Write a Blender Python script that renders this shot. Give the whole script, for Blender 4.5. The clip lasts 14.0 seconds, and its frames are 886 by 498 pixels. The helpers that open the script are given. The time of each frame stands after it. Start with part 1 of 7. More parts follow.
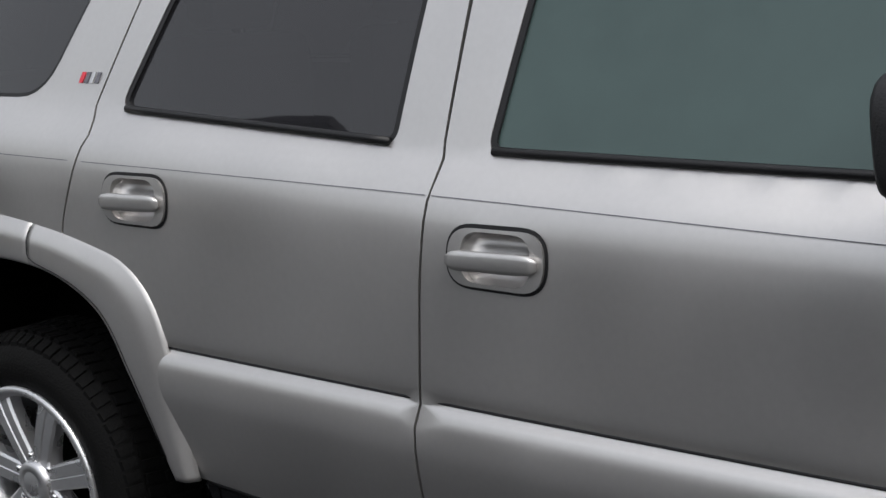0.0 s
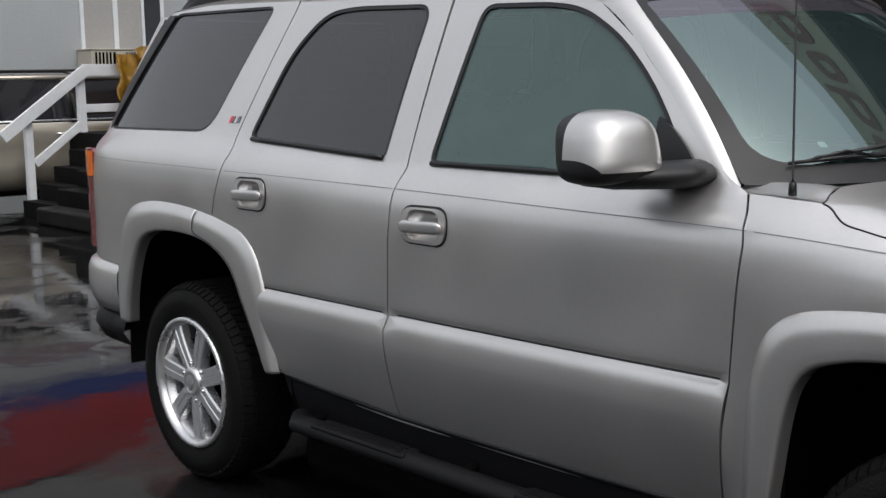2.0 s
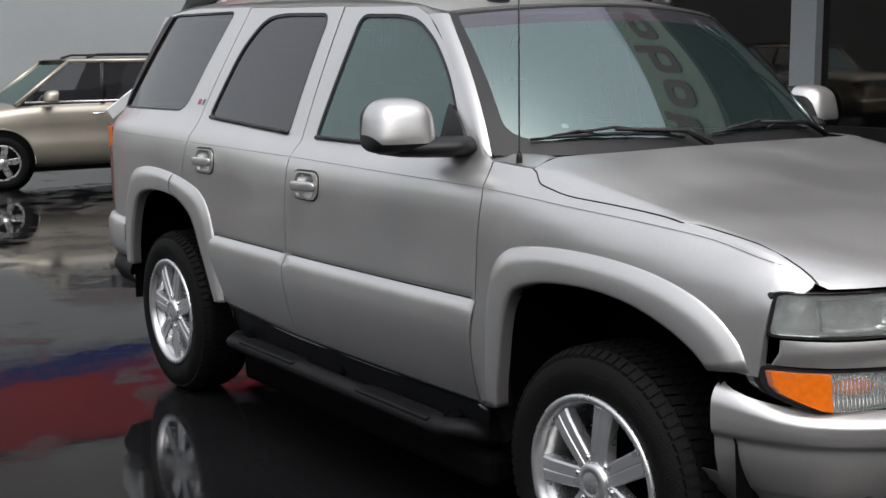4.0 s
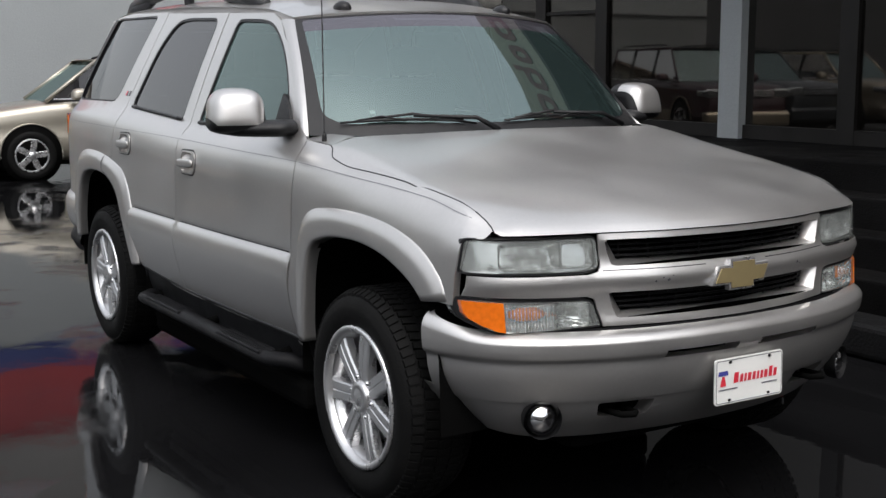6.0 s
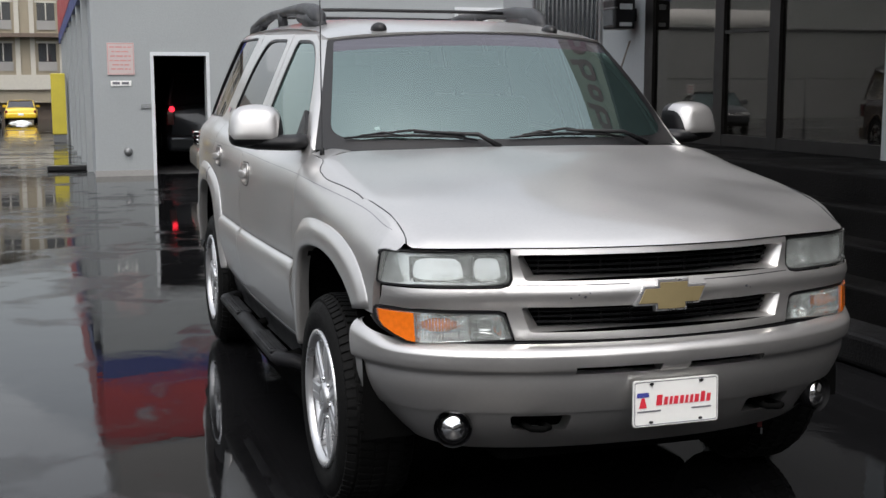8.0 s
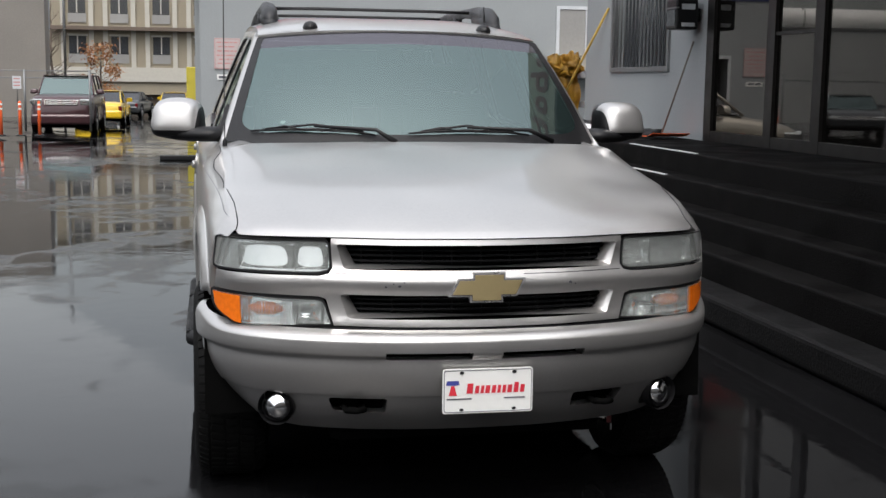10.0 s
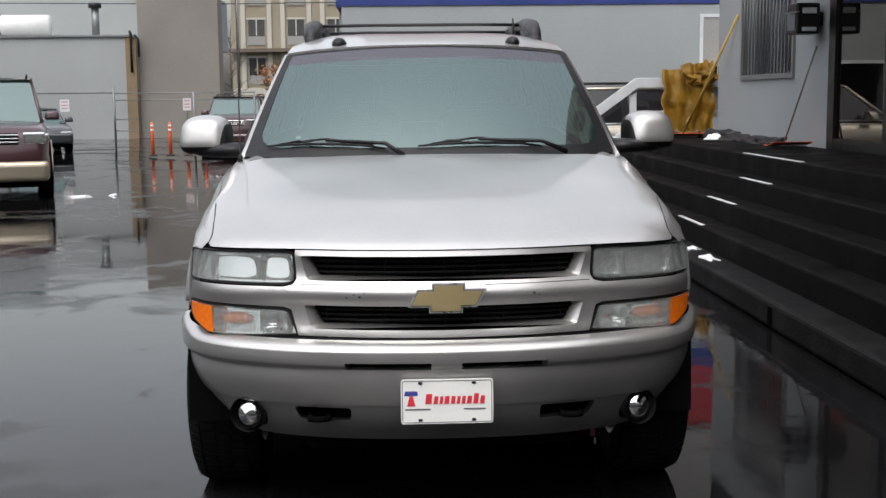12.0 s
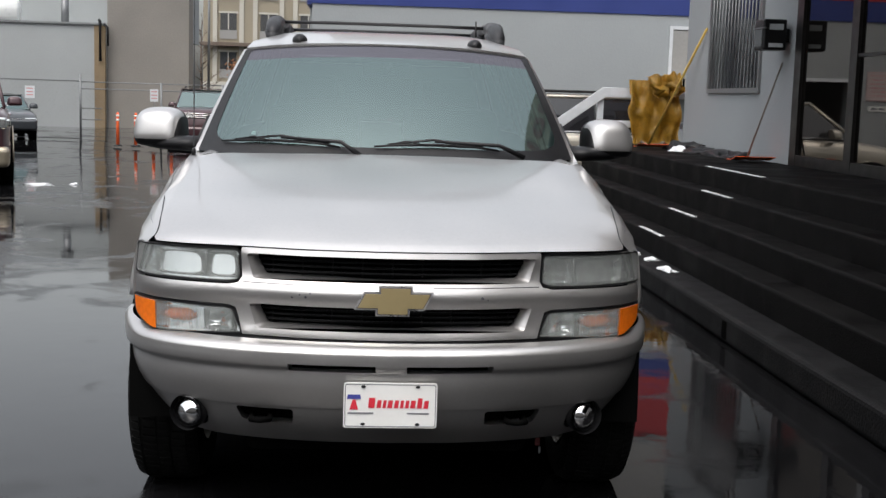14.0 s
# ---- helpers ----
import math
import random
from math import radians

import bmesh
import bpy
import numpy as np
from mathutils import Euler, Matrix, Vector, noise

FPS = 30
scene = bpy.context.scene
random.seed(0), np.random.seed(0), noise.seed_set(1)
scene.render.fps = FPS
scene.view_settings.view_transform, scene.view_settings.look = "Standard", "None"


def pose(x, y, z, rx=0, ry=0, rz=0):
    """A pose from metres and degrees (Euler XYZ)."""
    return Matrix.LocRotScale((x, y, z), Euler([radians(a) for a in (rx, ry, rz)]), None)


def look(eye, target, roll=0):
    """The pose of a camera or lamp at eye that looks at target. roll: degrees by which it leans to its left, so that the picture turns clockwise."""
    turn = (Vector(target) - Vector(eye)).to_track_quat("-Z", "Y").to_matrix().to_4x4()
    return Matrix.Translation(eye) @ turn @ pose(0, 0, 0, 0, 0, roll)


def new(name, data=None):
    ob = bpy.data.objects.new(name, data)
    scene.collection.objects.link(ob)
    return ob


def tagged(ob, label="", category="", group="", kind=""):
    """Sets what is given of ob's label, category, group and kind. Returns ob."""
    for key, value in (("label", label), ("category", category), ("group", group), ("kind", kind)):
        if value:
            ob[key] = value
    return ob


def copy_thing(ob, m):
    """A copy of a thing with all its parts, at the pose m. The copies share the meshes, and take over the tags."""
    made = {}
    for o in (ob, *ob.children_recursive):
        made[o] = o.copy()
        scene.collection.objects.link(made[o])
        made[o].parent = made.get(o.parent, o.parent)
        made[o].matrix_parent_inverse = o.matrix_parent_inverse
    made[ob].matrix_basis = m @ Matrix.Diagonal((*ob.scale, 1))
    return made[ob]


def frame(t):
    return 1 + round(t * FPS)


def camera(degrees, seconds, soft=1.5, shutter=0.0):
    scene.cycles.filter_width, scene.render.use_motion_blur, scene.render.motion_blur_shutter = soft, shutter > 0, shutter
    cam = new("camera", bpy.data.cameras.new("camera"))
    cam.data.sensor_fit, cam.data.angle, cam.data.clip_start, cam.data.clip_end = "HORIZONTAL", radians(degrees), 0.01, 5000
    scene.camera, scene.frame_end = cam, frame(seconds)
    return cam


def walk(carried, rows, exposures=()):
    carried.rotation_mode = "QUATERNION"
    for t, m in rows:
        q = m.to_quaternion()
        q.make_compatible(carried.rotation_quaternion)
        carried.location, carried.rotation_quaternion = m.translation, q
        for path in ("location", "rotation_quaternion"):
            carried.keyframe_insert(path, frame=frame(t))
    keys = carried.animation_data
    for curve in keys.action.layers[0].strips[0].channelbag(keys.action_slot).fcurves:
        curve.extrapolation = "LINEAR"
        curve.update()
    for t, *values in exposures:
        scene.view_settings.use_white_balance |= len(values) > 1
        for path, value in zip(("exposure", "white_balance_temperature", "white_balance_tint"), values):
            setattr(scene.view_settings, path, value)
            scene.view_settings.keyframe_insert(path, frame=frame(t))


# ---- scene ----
from mathutils.geometry import delaunay_2d_cdt

cam = camera(40.5, 14.0)
PATH = [
    (0, (-2.67, 1.393, 1.56), (-1.069, 2.518, 1.147), -1.7),
    (0.5, (-2.924, 1.044, 1.592), (-1.415, 2.302, 1.22), -0.3),
    (1, (-3.056, 0.633, 1.544), (-1.655, 2.009, 1.163), 0.6),
    (1.4, (-3.245, 0.341, 1.56), (-1.799, 1.679, 1.219), -2.7),
    (1.5, (-3.225, 0.249, 1.542), (-1.805, 1.599, 1.141), -1.8),
    (2, (-3.245, -0.138, 1.539), (-1.921, 1.334, 1.256), -1.0),
    (2.5, (-3.222, -0.49, 1.532), (-1.981, 1.059, 1.284), -0.2),
    (3, (-3.379, -0.927, 1.557), (-2.156, 0.629, 1.269), -1.8),
    (3.5, (-3.388, -1.313, 1.565), (-2.156, 0.242, 1.306), -1.3),
    (3.6, (-3.33, -1.351, 1.578), (-2.12, 0.212, 1.271), -0.8),
    (5.8, (-2.929, -2.657, 1.544), (-1.883, -0.977, 1.254), -0.7),
    (6, (-2.868, -2.748, 1.541), (-1.82, -1.072, 1.239), -0.2),
    (6.5, (-2.601, -2.944, 1.501), (-1.66, -1.2, 1.237), 0.7),
    (7, (-2.363, -3.086, 1.524), (-1.54, -1.277, 1.303), -0.1),
    (7.5, (-2.16, -3.283, 1.53), (-1.407, -1.453, 1.241), 1.6),
    (8, (-1.887, -3.369, 1.535), (-1.264, -1.488, 1.265), -0.1),
    (8.5, (-1.629, -3.453, 1.542), (-1.12, -1.533, 1.316), 0.5),
    (9, (-1.395, -3.611, 1.53), (-0.994, -1.671, 1.256), 2.8),
    (9.2, (-1.284, -3.656, 1.542), (-0.846, -1.725, 1.261), 2.2),
    (11.3, (-0.363, -3.961, 1.534), (-0.217, -1.982, 1.282), 0.4),
    (11.5, (-0.286, -3.946, 1.534), (-0.179, -1.967, 1.268), 1.4),
    (12, (-0.163, -3.921, 1.532), (-0.084, -1.938, 1.28), -0.6),
    (12.5, (-0.127, -3.898, 1.536), (-0.005, -1.917, 1.291), 0.8),
    (13, (-0.117, -3.885, 1.528), (0.003, -1.902, 1.296), 0.6),
    (13.5, (-0.1, -3.878, 1.529), (0.041, -1.899, 1.283), 1.5),
    (14, (-0.106, -3.879, 1.531), (0.03, -1.899, 1.283), 1.7),
]
walk(cam, [(t, look(eye, target, roll)) for t, eye, target, roll in PATH],
     exposures=((0.0, -0.40), (0.5, -0.44), (1.5, -0.39), (2.5, -0.23), (3.5, -0.19), (6.0, -0.17), (9.0, -0.06), (14.0, -0.12)))

# ---- daylight: a high, closed cloud cover ----
world = bpy.data.worlds.new("overcast")
scene.world = world
world.use_nodes = True
wn, wl = world.node_tree.nodes, world.node_tree.links
sky = wn.new("ShaderNodeTexSky")
sky.sky_type = "NISHITA"
sky.sun_disc = False
sky.sun_elevation, sky.sun_rotation = radians(58), radians(200)
sky.dust_density, sky.air_density, sky.ozone_density = 4.0, 1.2, 1.0
grey = wn.new("ShaderNodeHueSaturation")
grey.inputs["Saturation"].default_value = 0.32
wl.new(sky.outputs[0], grey.inputs["Color"])
# a closed cloud cover is brighter overhead than near the horizon
where = wn.new("ShaderNodeTexCoord")
axes = wn.new("ShaderNodeSeparateXYZ")
wl.new(where.outputs["Generated"], axes.inputs[0])
lift = wn.new("ShaderNodeMapRange")
lift.inputs["From Min"].default_value, lift.inputs["From Max"].default_value = 0.0, 1.0
lift.inputs["To Min"].default_value, lift.inputs["To Max"].default_value = 0.78, 1.70
wl.new(axes.outputs["Z"], lift.inputs["Value"])
cover = wn.new("ShaderNodeVectorMath")
cover.operation = "SCALE"
wl.new(grey.outputs[0], cover.inputs[0])
wl.new(lift.outputs[0], cover.inputs["Scale"])
wl.new(cover.outputs[0], wn["Background"].inputs["Color"])
wn["Background"].inputs["Strength"].default_value = 0.222

sun = new("sun", bpy.data.lights.new("sun", "SUN"))
sun.data.energy, sun.data.angle, sun.data.color = 0.75, radians(150), (1.0, 0.98, 0.96)
sun.matrix_world = look((-24, 2, 36), (0, 0, 0))


# ---- materials ----
def mat(name, color, rough=0.5, metal=0.0, spread=0.12, scale=6.0, bump=0.0, bump_scale=80.0, coat=0.0,
        rough_spread=0.08, ior=1.5, per_object=0.0, second=None, detail=6.0, spec=0.5):
    """A surface with a base colour, a coarse and a fine variation, uneven gloss and a fine relief."""
    m = bpy.data.materials.new(name)
    m.use_nodes = True
    n, l = m.node_tree.nodes, m.node_tree.links
    b = n["Principled BSDF"]
    b.inputs["Metallic"].default_value = metal
    b.inputs["IOR"].default_value = ior
    b.inputs["Coat Weight"].default_value = coat
    b.inputs["Specular IOR Level"].default_value = spec
    b.inputs["Coat Roughness"].default_value = 0.07
    co = n.new("ShaderNodeTexCoord")
    big = n.new("ShaderNodeTexNoise")
    big.inputs["Scale"].default_value, big.inputs["Detail"].default_value = scale, detail
    l.new(co.outputs["Object"], big.inputs["Vector"])
    fine = n.new("ShaderNodeTexNoise")
    fine.inputs["Scale"].default_value, fine.inputs["Detail"].default_value = bump_scale, 3.0
    l.new(co.outputs["Object"], fine.inputs["Vector"])
    both = n.new("ShaderNodeMath")
    both.operation = "MULTIPLY_ADD"
    both.inputs[1].default_value, both.inputs[2].default_value = 0.3, 0.0
    l.new(fine.outputs["Fac"], both.inputs[0])
    add = n.new("ShaderNodeMath")
    add.operation = "MULTIPLY_ADD"
    add.inputs[1].default_value = 0.7
    l.new(big.outputs["Fac"], add.inputs[0])
    l.new(both.outputs[0], add.inputs[2])
    ramp = n.new("ShaderNodeValToRGB")
    lo = [max(0.0, c * (1 - spread)) for c in color]
    hi = list(second) if second else [min(1.0, c * (1 + spread)) for c in color]
    ramp.color_ramp.elements[0].position, ramp.color_ramp.elements[1].position = 0.32, 0.68
    ramp.color_ramp.elements[0].color, ramp.color_ramp.elements[1].color = (*lo, 1), (*hi, 1)
    l.new(add.outputs[0], ramp.inputs[0])
    out = ramp.outputs[0]
    if per_object:
        info = n.new("ShaderNodeObjectInfo")
        span = n.new("ShaderNodeMapRange")
        span.inputs["To Min"].default_value, span.inputs["To Max"].default_value = 1 - per_object, 1 + per_object
        l.new(info.outputs["Random"], span.inputs["Value"])
        mul = n.new("ShaderNodeVectorMath")
        mul.operation = "SCALE"
        l.new(out, mul.inputs[0])
        l.new(span.outputs[0], mul.inputs["Scale"])
        out = mul.outputs[0]
    l.new(out, b.inputs["Base Color"])
    rr = n.new("ShaderNodeMapRange")
    rr.inputs["From Min"].default_value, rr.inputs["From Max"].default_value = 0.35, 0.65
    rr.inputs["To Min"].default_value, rr.inputs["To Max"].default_value = max(0.0, rough - rough_spread), rough + rough_spread
    l.new(big.outputs["Fac"], rr.inputs["Value"])
    l.new(rr.outputs[0], b.inputs["Roughness"])
    if bump:
        bp = n.new("ShaderNodeBump")
        bp.inputs["Strength"].default_value, bp.inputs["Distance"].default_value = bump, 0.01
        l.new(fine.outputs["Fac"], bp.inputs["Height"])
        l.new(bp.outputs[0], b.inputs["Normal"])
    return m


def wet_asphalt():
    """Dark asphalt under a thin film of water: open puddles mirror, damp patches are duller."""
    m = mat("wet_asphalt", (0.006, 0.006, 0.0065), 0.1, scale=0.9, spread=0.4, ior=1.26)
    n, l = m.node_tree.nodes, m.node_tree.links
    b = n["Principled BSDF"]
    co = n.new("ShaderNodeTexCoord")
    wide = n.new("ShaderNodeTexNoise")
    wide.inputs["Scale"].default_value, wide.inputs["Detail"].default_value = 0.5, 10.0
    wide.inputs["Roughness"].default_value, wide.inputs["Distortion"].default_value = 0.62, 0.7
    l.new(co.outputs["Object"], wide.inputs["Vector"])
    ramp = n.new("ShaderNodeValToRGB")
    ramp.color_ramp.elements[0].position, ramp.color_ramp.elements[0].color = 0.44, (0.006, 0.006, 0.006, 1)
    ramp.color_ramp.elements[1].position, ramp.color_ramp.elements[1].color = 0.515, (0.05, 0.05, 0.05, 1)
    dry = ramp.color_ramp.elements.new(0.57)
    dry.color = (0.24, 0.24, 0.24, 1)
    small = n.new("ShaderNodeTexNoise")
    small.inputs["Scale"].default_value, small.inputs["Detail"].default_value, small.inputs["Distortion"].default_value = 2.1, 8.0, 0.9
    l.new(co.outputs["Object"], small.inputs["Vector"])
    blend = n.new("ShaderNodeMix")
    blend.inputs[0].default_value = 0.36
    l.new(wide.outputs["Fac"], blend.inputs[2])
    l.new(small.outputs["Fac"], blend.inputs[3])
    l.new(blend.outputs[0], ramp.inputs[0])
    l.new(ramp.outputs[0], b.inputs["Roughness"])
    grain = n.new("ShaderNodeTexNoise")
    grain.inputs["Scale"].default_value, grain.inputs["Detail"].default_value = 130.0, 2.0
    l.new(co.outputs["Object"], grain.inputs["Vector"])
    ripple = n.new("ShaderNodeTexNoise")
    ripple.inputs["Scale"].default_value, ripple.inputs["Detail"].default_value = 3.6, 4.0
    l.new(co.outputs["Object"], ripple.inputs["Vector"])
    rough = n.new("ShaderNodeMath")
    rough.operation = "MULTIPLY"
    l.new(grain.outputs["Fac"], rough.inputs[0])
    l.new(ramp.outputs[0], rough.inputs[1])
    total = n.new("ShaderNodeMath")
    total.operation = "MULTIPLY_ADD"
    total.inputs[1].default_value = 0.35
    l.new(ripple.outputs["Fac"], total.inputs[0])
    l.new(rough.outputs[0], total.inputs[2])
    bp = n.new("ShaderNodeBump")
    bp.inputs["Strength"].default_value, bp.inputs["Distance"].default_value = 0.19, 0.012
    l.new(total.outputs[0], bp.inputs["Height"])
    l.new(bp.outputs[0], b.inputs["Normal"])
    return m


def car_paint(name, color, flake=0.25, metal=0.80, rough=0.36):
    """Metallic paint under clear lacquer, with faint flake and rain drops."""
    m = mat(name, color, rough, metal, spread=0.05, scale=3.0, coat=0.75, rough_spread=0.04)
    n, l = m.node_tree.nodes, m.node_tree.links
    b = n["Principled BSDF"]
    co = n.new("ShaderNodeTexCoord")
    cell = n.new("ShaderNodeTexVoronoi")
    cell.inputs["Scale"].default_value = 105.0
    l.new(co.outputs["Object"], cell.inputs["Vector"])
    drop = n.new("ShaderNodeMapRange")
    drop.interpolation_type = "SMOOTHSTEP"
    drop.inputs["From Min"].default_value, drop.inputs["From Max"].default_value = 0.38, 0.0
    l.new(cell.outputs["Distance"], drop.inputs["Value"])
    split = n.new("ShaderNodeSeparateColor")
    l.new(cell.outputs["Color"], split.inputs[0])
    some = n.new("ShaderNodeMath")
    some.operation = "GREATER_THAN"
    some.inputs[1].default_value = 0.62
    l.new(split.outputs[0], some.inputs[0])
    bead = n.new("ShaderNodeMath")
    bead.operation = "MULTIPLY"
    l.new(drop.outputs[0], bead.inputs[0])
    l.new(some.outputs[0], bead.inputs[1])
    bp = n.new("ShaderNodeBump")
    bp.inputs["Strength"].default_value, bp.inputs["Distance"].default_value = flake, 0.002
    l.new(bead.outputs[0], bp.inputs["Height"])
    l.new(bp.outputs[0], b.inputs["Coat Normal"])
    fine = n.new("ShaderNodeTexNoise")
    fine.inputs["Scale"].default_value, fine.inputs["Detail"].default_value = 420.0, 1.0
    l.new(co.outputs["Object"], fine.inputs["Vector"])
    grain = n.new("ShaderNodeBump")
    grain.inputs["Strength"].default_value, grain.inputs["Distance"].default_value = 0.03, 0.002
    l.new(fine.outputs["Fac"], grain.inputs["Height"])
    l.new(grain.outputs[0], b.inputs["Normal"])
    return m


def glass(name, tint, haze, haze_color, rough=0.02, ior=1.6, sheen=(1, 1, 1)):
    """A pane, tinted, with a diffuse veil mixed in."""
    m = bpy.data.materials.new(name)
    m.use_nodes = True
    n, l = m.node_tree.nodes, m.node_tree.links
    n.remove(n["Principled BSDF"])
    out = n["Material Output"]
    clear = n.new("ShaderNodeBsdfTransparent")
    clear.inputs["Color"].default_value = (*tint, 1)
    veil = n.new("ShaderNodeBsdfDiffuse")
    co = n.new("ShaderNodeTexCoord")
    blot = n.new("ShaderNodeTexNoise")
    blot.inputs["Scale"].default_value, blot.inputs["Detail"].default_value = 4.0, 5.0
    l.new(co.outputs["Object"], blot.inputs["Vector"])
    ramp = n.new("ShaderNodeValToRGB")
    ramp.color_ramp.elements[0].position, ramp.color_ramp.elements[1].position = 0.3, 0.75
    ramp.color_ramp.elements[0].color = (*[c * 0.85 for c in haze_color], 1)
    ramp.color_ramp.elements[1].color = (*[min(1, c * 1.1) for c in haze_color], 1)
    l.new(blot.outputs["Fac"], ramp.inputs[0])
    l.new(ramp.outputs[0], veil.inputs["Color"])
    body = n.new("ShaderNodeMixShader")
    body.inputs[0].default_value = haze
    l.new(clear.outputs[0], body.inputs[1])
    l.new(veil.outputs[0], body.inputs[2])
    shine = n.new("ShaderNodeBsdfGlossy")
    shine.inputs["Roughness"].default_value = rough
    shine.inputs["Color"].default_value = (*sheen, 1)
    fres = n.new("ShaderNodeFresnel")
    fres.inputs["IOR"].default_value = ior
    mix = n.new("ShaderNodeMixShader")
    l.new(fres.outputs[0], mix.inputs[0])
    l.new(body.outputs[0], mix.inputs[1])
    l.new(shine.outputs[0], mix.inputs[2])
    l.new(mix.outputs[0], out.inputs["Surface"])
    return m


PAINT = car_paint("pewter_metallic_paint", (0.55, 0.538, 0.528), metal=0.86, rough=0.39)
PAINT_BEIGE = car_paint("beige_metallic_paint", (0.37, 0.34, 0.285), metal=0.7)
PAINT_MAROON = car_paint("maroon_paint", (0.045, 0.014, 0.018), metal=0.3)
PAINT_YELLOW = car_paint("yellow_paint", (0.72, 0.48, 0.015), metal=0.0)
PAINT_DARK = car_paint("dark_grey_paint", (0.04, 0.045, 0.05), metal=0.4)
PAINT_TAN = car_paint("tan_paint", (0.42, 0.36, 0.27))
TRIM = mat("black_plastic", (0.008, 0.008, 0.009), 0.42, spec=0.35, bump=0.15, bump_scale=300)
RAIL_GREY = mat("weathered_grey_plastic", (0.032, 0.033, 0.036), 0.5, spec=0.3, bump=0.15, bump_scale=200)
TRIM_GREY = mat("dark_grey_plastic", (0.008, 0.008, 0.009), 0.5, spec=0.12, bump=0.2, bump_scale=400)
# gloss-free near-black: shade of recesses and undersides is put into the colour
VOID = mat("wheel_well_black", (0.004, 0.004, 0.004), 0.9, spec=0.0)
RUBBER = mat("tyre_rubber", (0.006, 0.006, 0.006), 0.62, spec=0.09, bump=0.3, bump_scale=160)
ALLOY = mat("silver_alloy", (0.60, 0.60, 0.61), 0.30, metal=0.85, spread=0.06, scale=14)
CHROME = mat("bright_chrome", (0.82, 0.82, 0.83), 0.08, metal=1.0, spread=0.03, rough_spread=0.02)
GOLD = mat("gold_emblem", (0.50, 0.40, 0.21), 0.35, metal=0.7, spread=0.03, scale=30, rough_spread=0.02)
MAROON_INK = mat("maroon_sign_paint", (0.13, 0.02, 0.022), 0.45)
AMBER = mat("amber_lens", (0.72, 0.15, 0.008), 0.12, spread=0.12, scale=60, coat=0.6)
RED_LENS = mat("red_lens", (0.13, 0.008, 0.010), 0.12, spread=0.15, scale=60, coat=0.6)
REFLECTOR = mat("lamp_reflector", (0.60, 0.62, 0.61), 0.13, metal=0.88, spread=0.10, scale=30)
# veil and sheen tint put lamp brightness and reflected sky into the colour
LENS = glass("lamp_lens", (0.97, 0.98, 0.98), 0.16, (0.62, 0.66, 0.645))
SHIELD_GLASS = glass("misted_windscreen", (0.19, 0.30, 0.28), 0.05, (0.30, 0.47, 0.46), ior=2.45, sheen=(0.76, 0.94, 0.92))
DOOR_GLASS = glass("green_door_glass", (0.16, 0.24, 0.225), 0.50, (0.088, 0.137, 0.132), sheen=(0.86, 0.98, 0.96))
BAND_GLASS = glass("tinted_screen_band", (0.10, 0.11, 0.13), 0.25, (0.16, 0.155, 0.18), ior=1.9, sheen=(0.86, 0.84, 0.92))
TINT_GLASS = glass("dark_tinted_glass", (0.05, 0.05, 0.055), 0.25, (0.07, 0.07, 0.08))
SHOP_GLASS = glass("showroom_glass", (0.16, 0.165, 0.16), 0.10, (0.04, 0.036, 0.032), ior=1.75, sheen=(1.0, 0.95, 0.90))
PANE = glass("window_glass", (0.3, 0.33, 0.36), 0.3, (0.12, 0.13, 0.15))
INTERIOR = mat("grey_upholstery", (0.045, 0.045, 0.043), 0.85, bump=0.3, bump_scale=200)
WHITE = mat("white_enamel", (0.78, 0.78, 0.76), 0.35, spread=0.04)
SIGN_PINK = mat("sun_faded_enamel", (0.47, 0.40, 0.39), 0.5, spread=0.06)
FADED_RED = mat("faded_red_print", (0.5, 0.22, 0.22), 0.5)
RED_INK = mat("red_print", (0.6, 0.03, 0.05), 0.4)
BLUE_INK = mat("blue_print", (0.05, 0.06, 0.28), 0.4)
GREY_INK = mat("grey_print", (0.12, 0.12, 0.14), 0.5)
ASPHALT = wet_asphalt()
STEP_BLACK = mat("black_step_coating", (0.0065, 0.0063, 0.0063), 0.6, spec=0.03, spread=0.5, scale=2.2, bump=0.4, bump_scale=90, rough_spread=0.16)
KERB_GREY = mat("damp_concrete", (0.013, 0.013, 0.0135), 0.55, spec=0.04, spread=0.35, scale=3, bump=0.4, bump_scale=60, rough_spread=0.15)
STUCCO = mat("white_painted_block", (0.285, 0.303, 0.310), 0.75, spread=0.06, scale=0.9, bump=0.35, bump_scale=45, coat=0.0)
BLUE_BAND = mat("blue_paint_band", (0.016, 0.032, 0.17), 0.5, spread=0.1, scale=1.5)
RED_BAND = mat("red_paint_band", (0.33, 0.02, 0.025), 0.5, spread=0.12, scale=1.5)
WHITE_WOOD = mat("white_painted_wood", (0.55, 0.57, 0.59), 0.5, spread=0.08, scale=9, bump=0.2)
WHITE_LINE = mat("white_paint_strip", (0.62, 0.62, 0.62), 0.55, spread=0.2, scale=12)
SNOW = mat("old_snow", (0.82, 0.83, 0.85), 0.7, spread=0.1, scale=12, bump=0.8, bump_scale=30)
DARK_FRAME = mat("dark_bronze_frame", (0.009, 0.008, 0.0075), 0.4, spec=0.3)
TARP = mat("yellow_tarpaulin", (0.36, 0.195, 0.018), 0.5, spread=0.35, scale=5, bump=0.8, bump_scale=20)
SHAFT_GREY = mat("weathered_handle", (0.16, 0.14, 0.12), 0.6, spread=0.2)
STICK = mat("yellow_handle", (0.5, 0.33, 0.06), 0.5)
CONCRETE = mat("grey_concrete", (0.26, 0.255, 0.245), 0.8, spread=0.14, scale=0.35, bump=0.4, bump_scale=20)
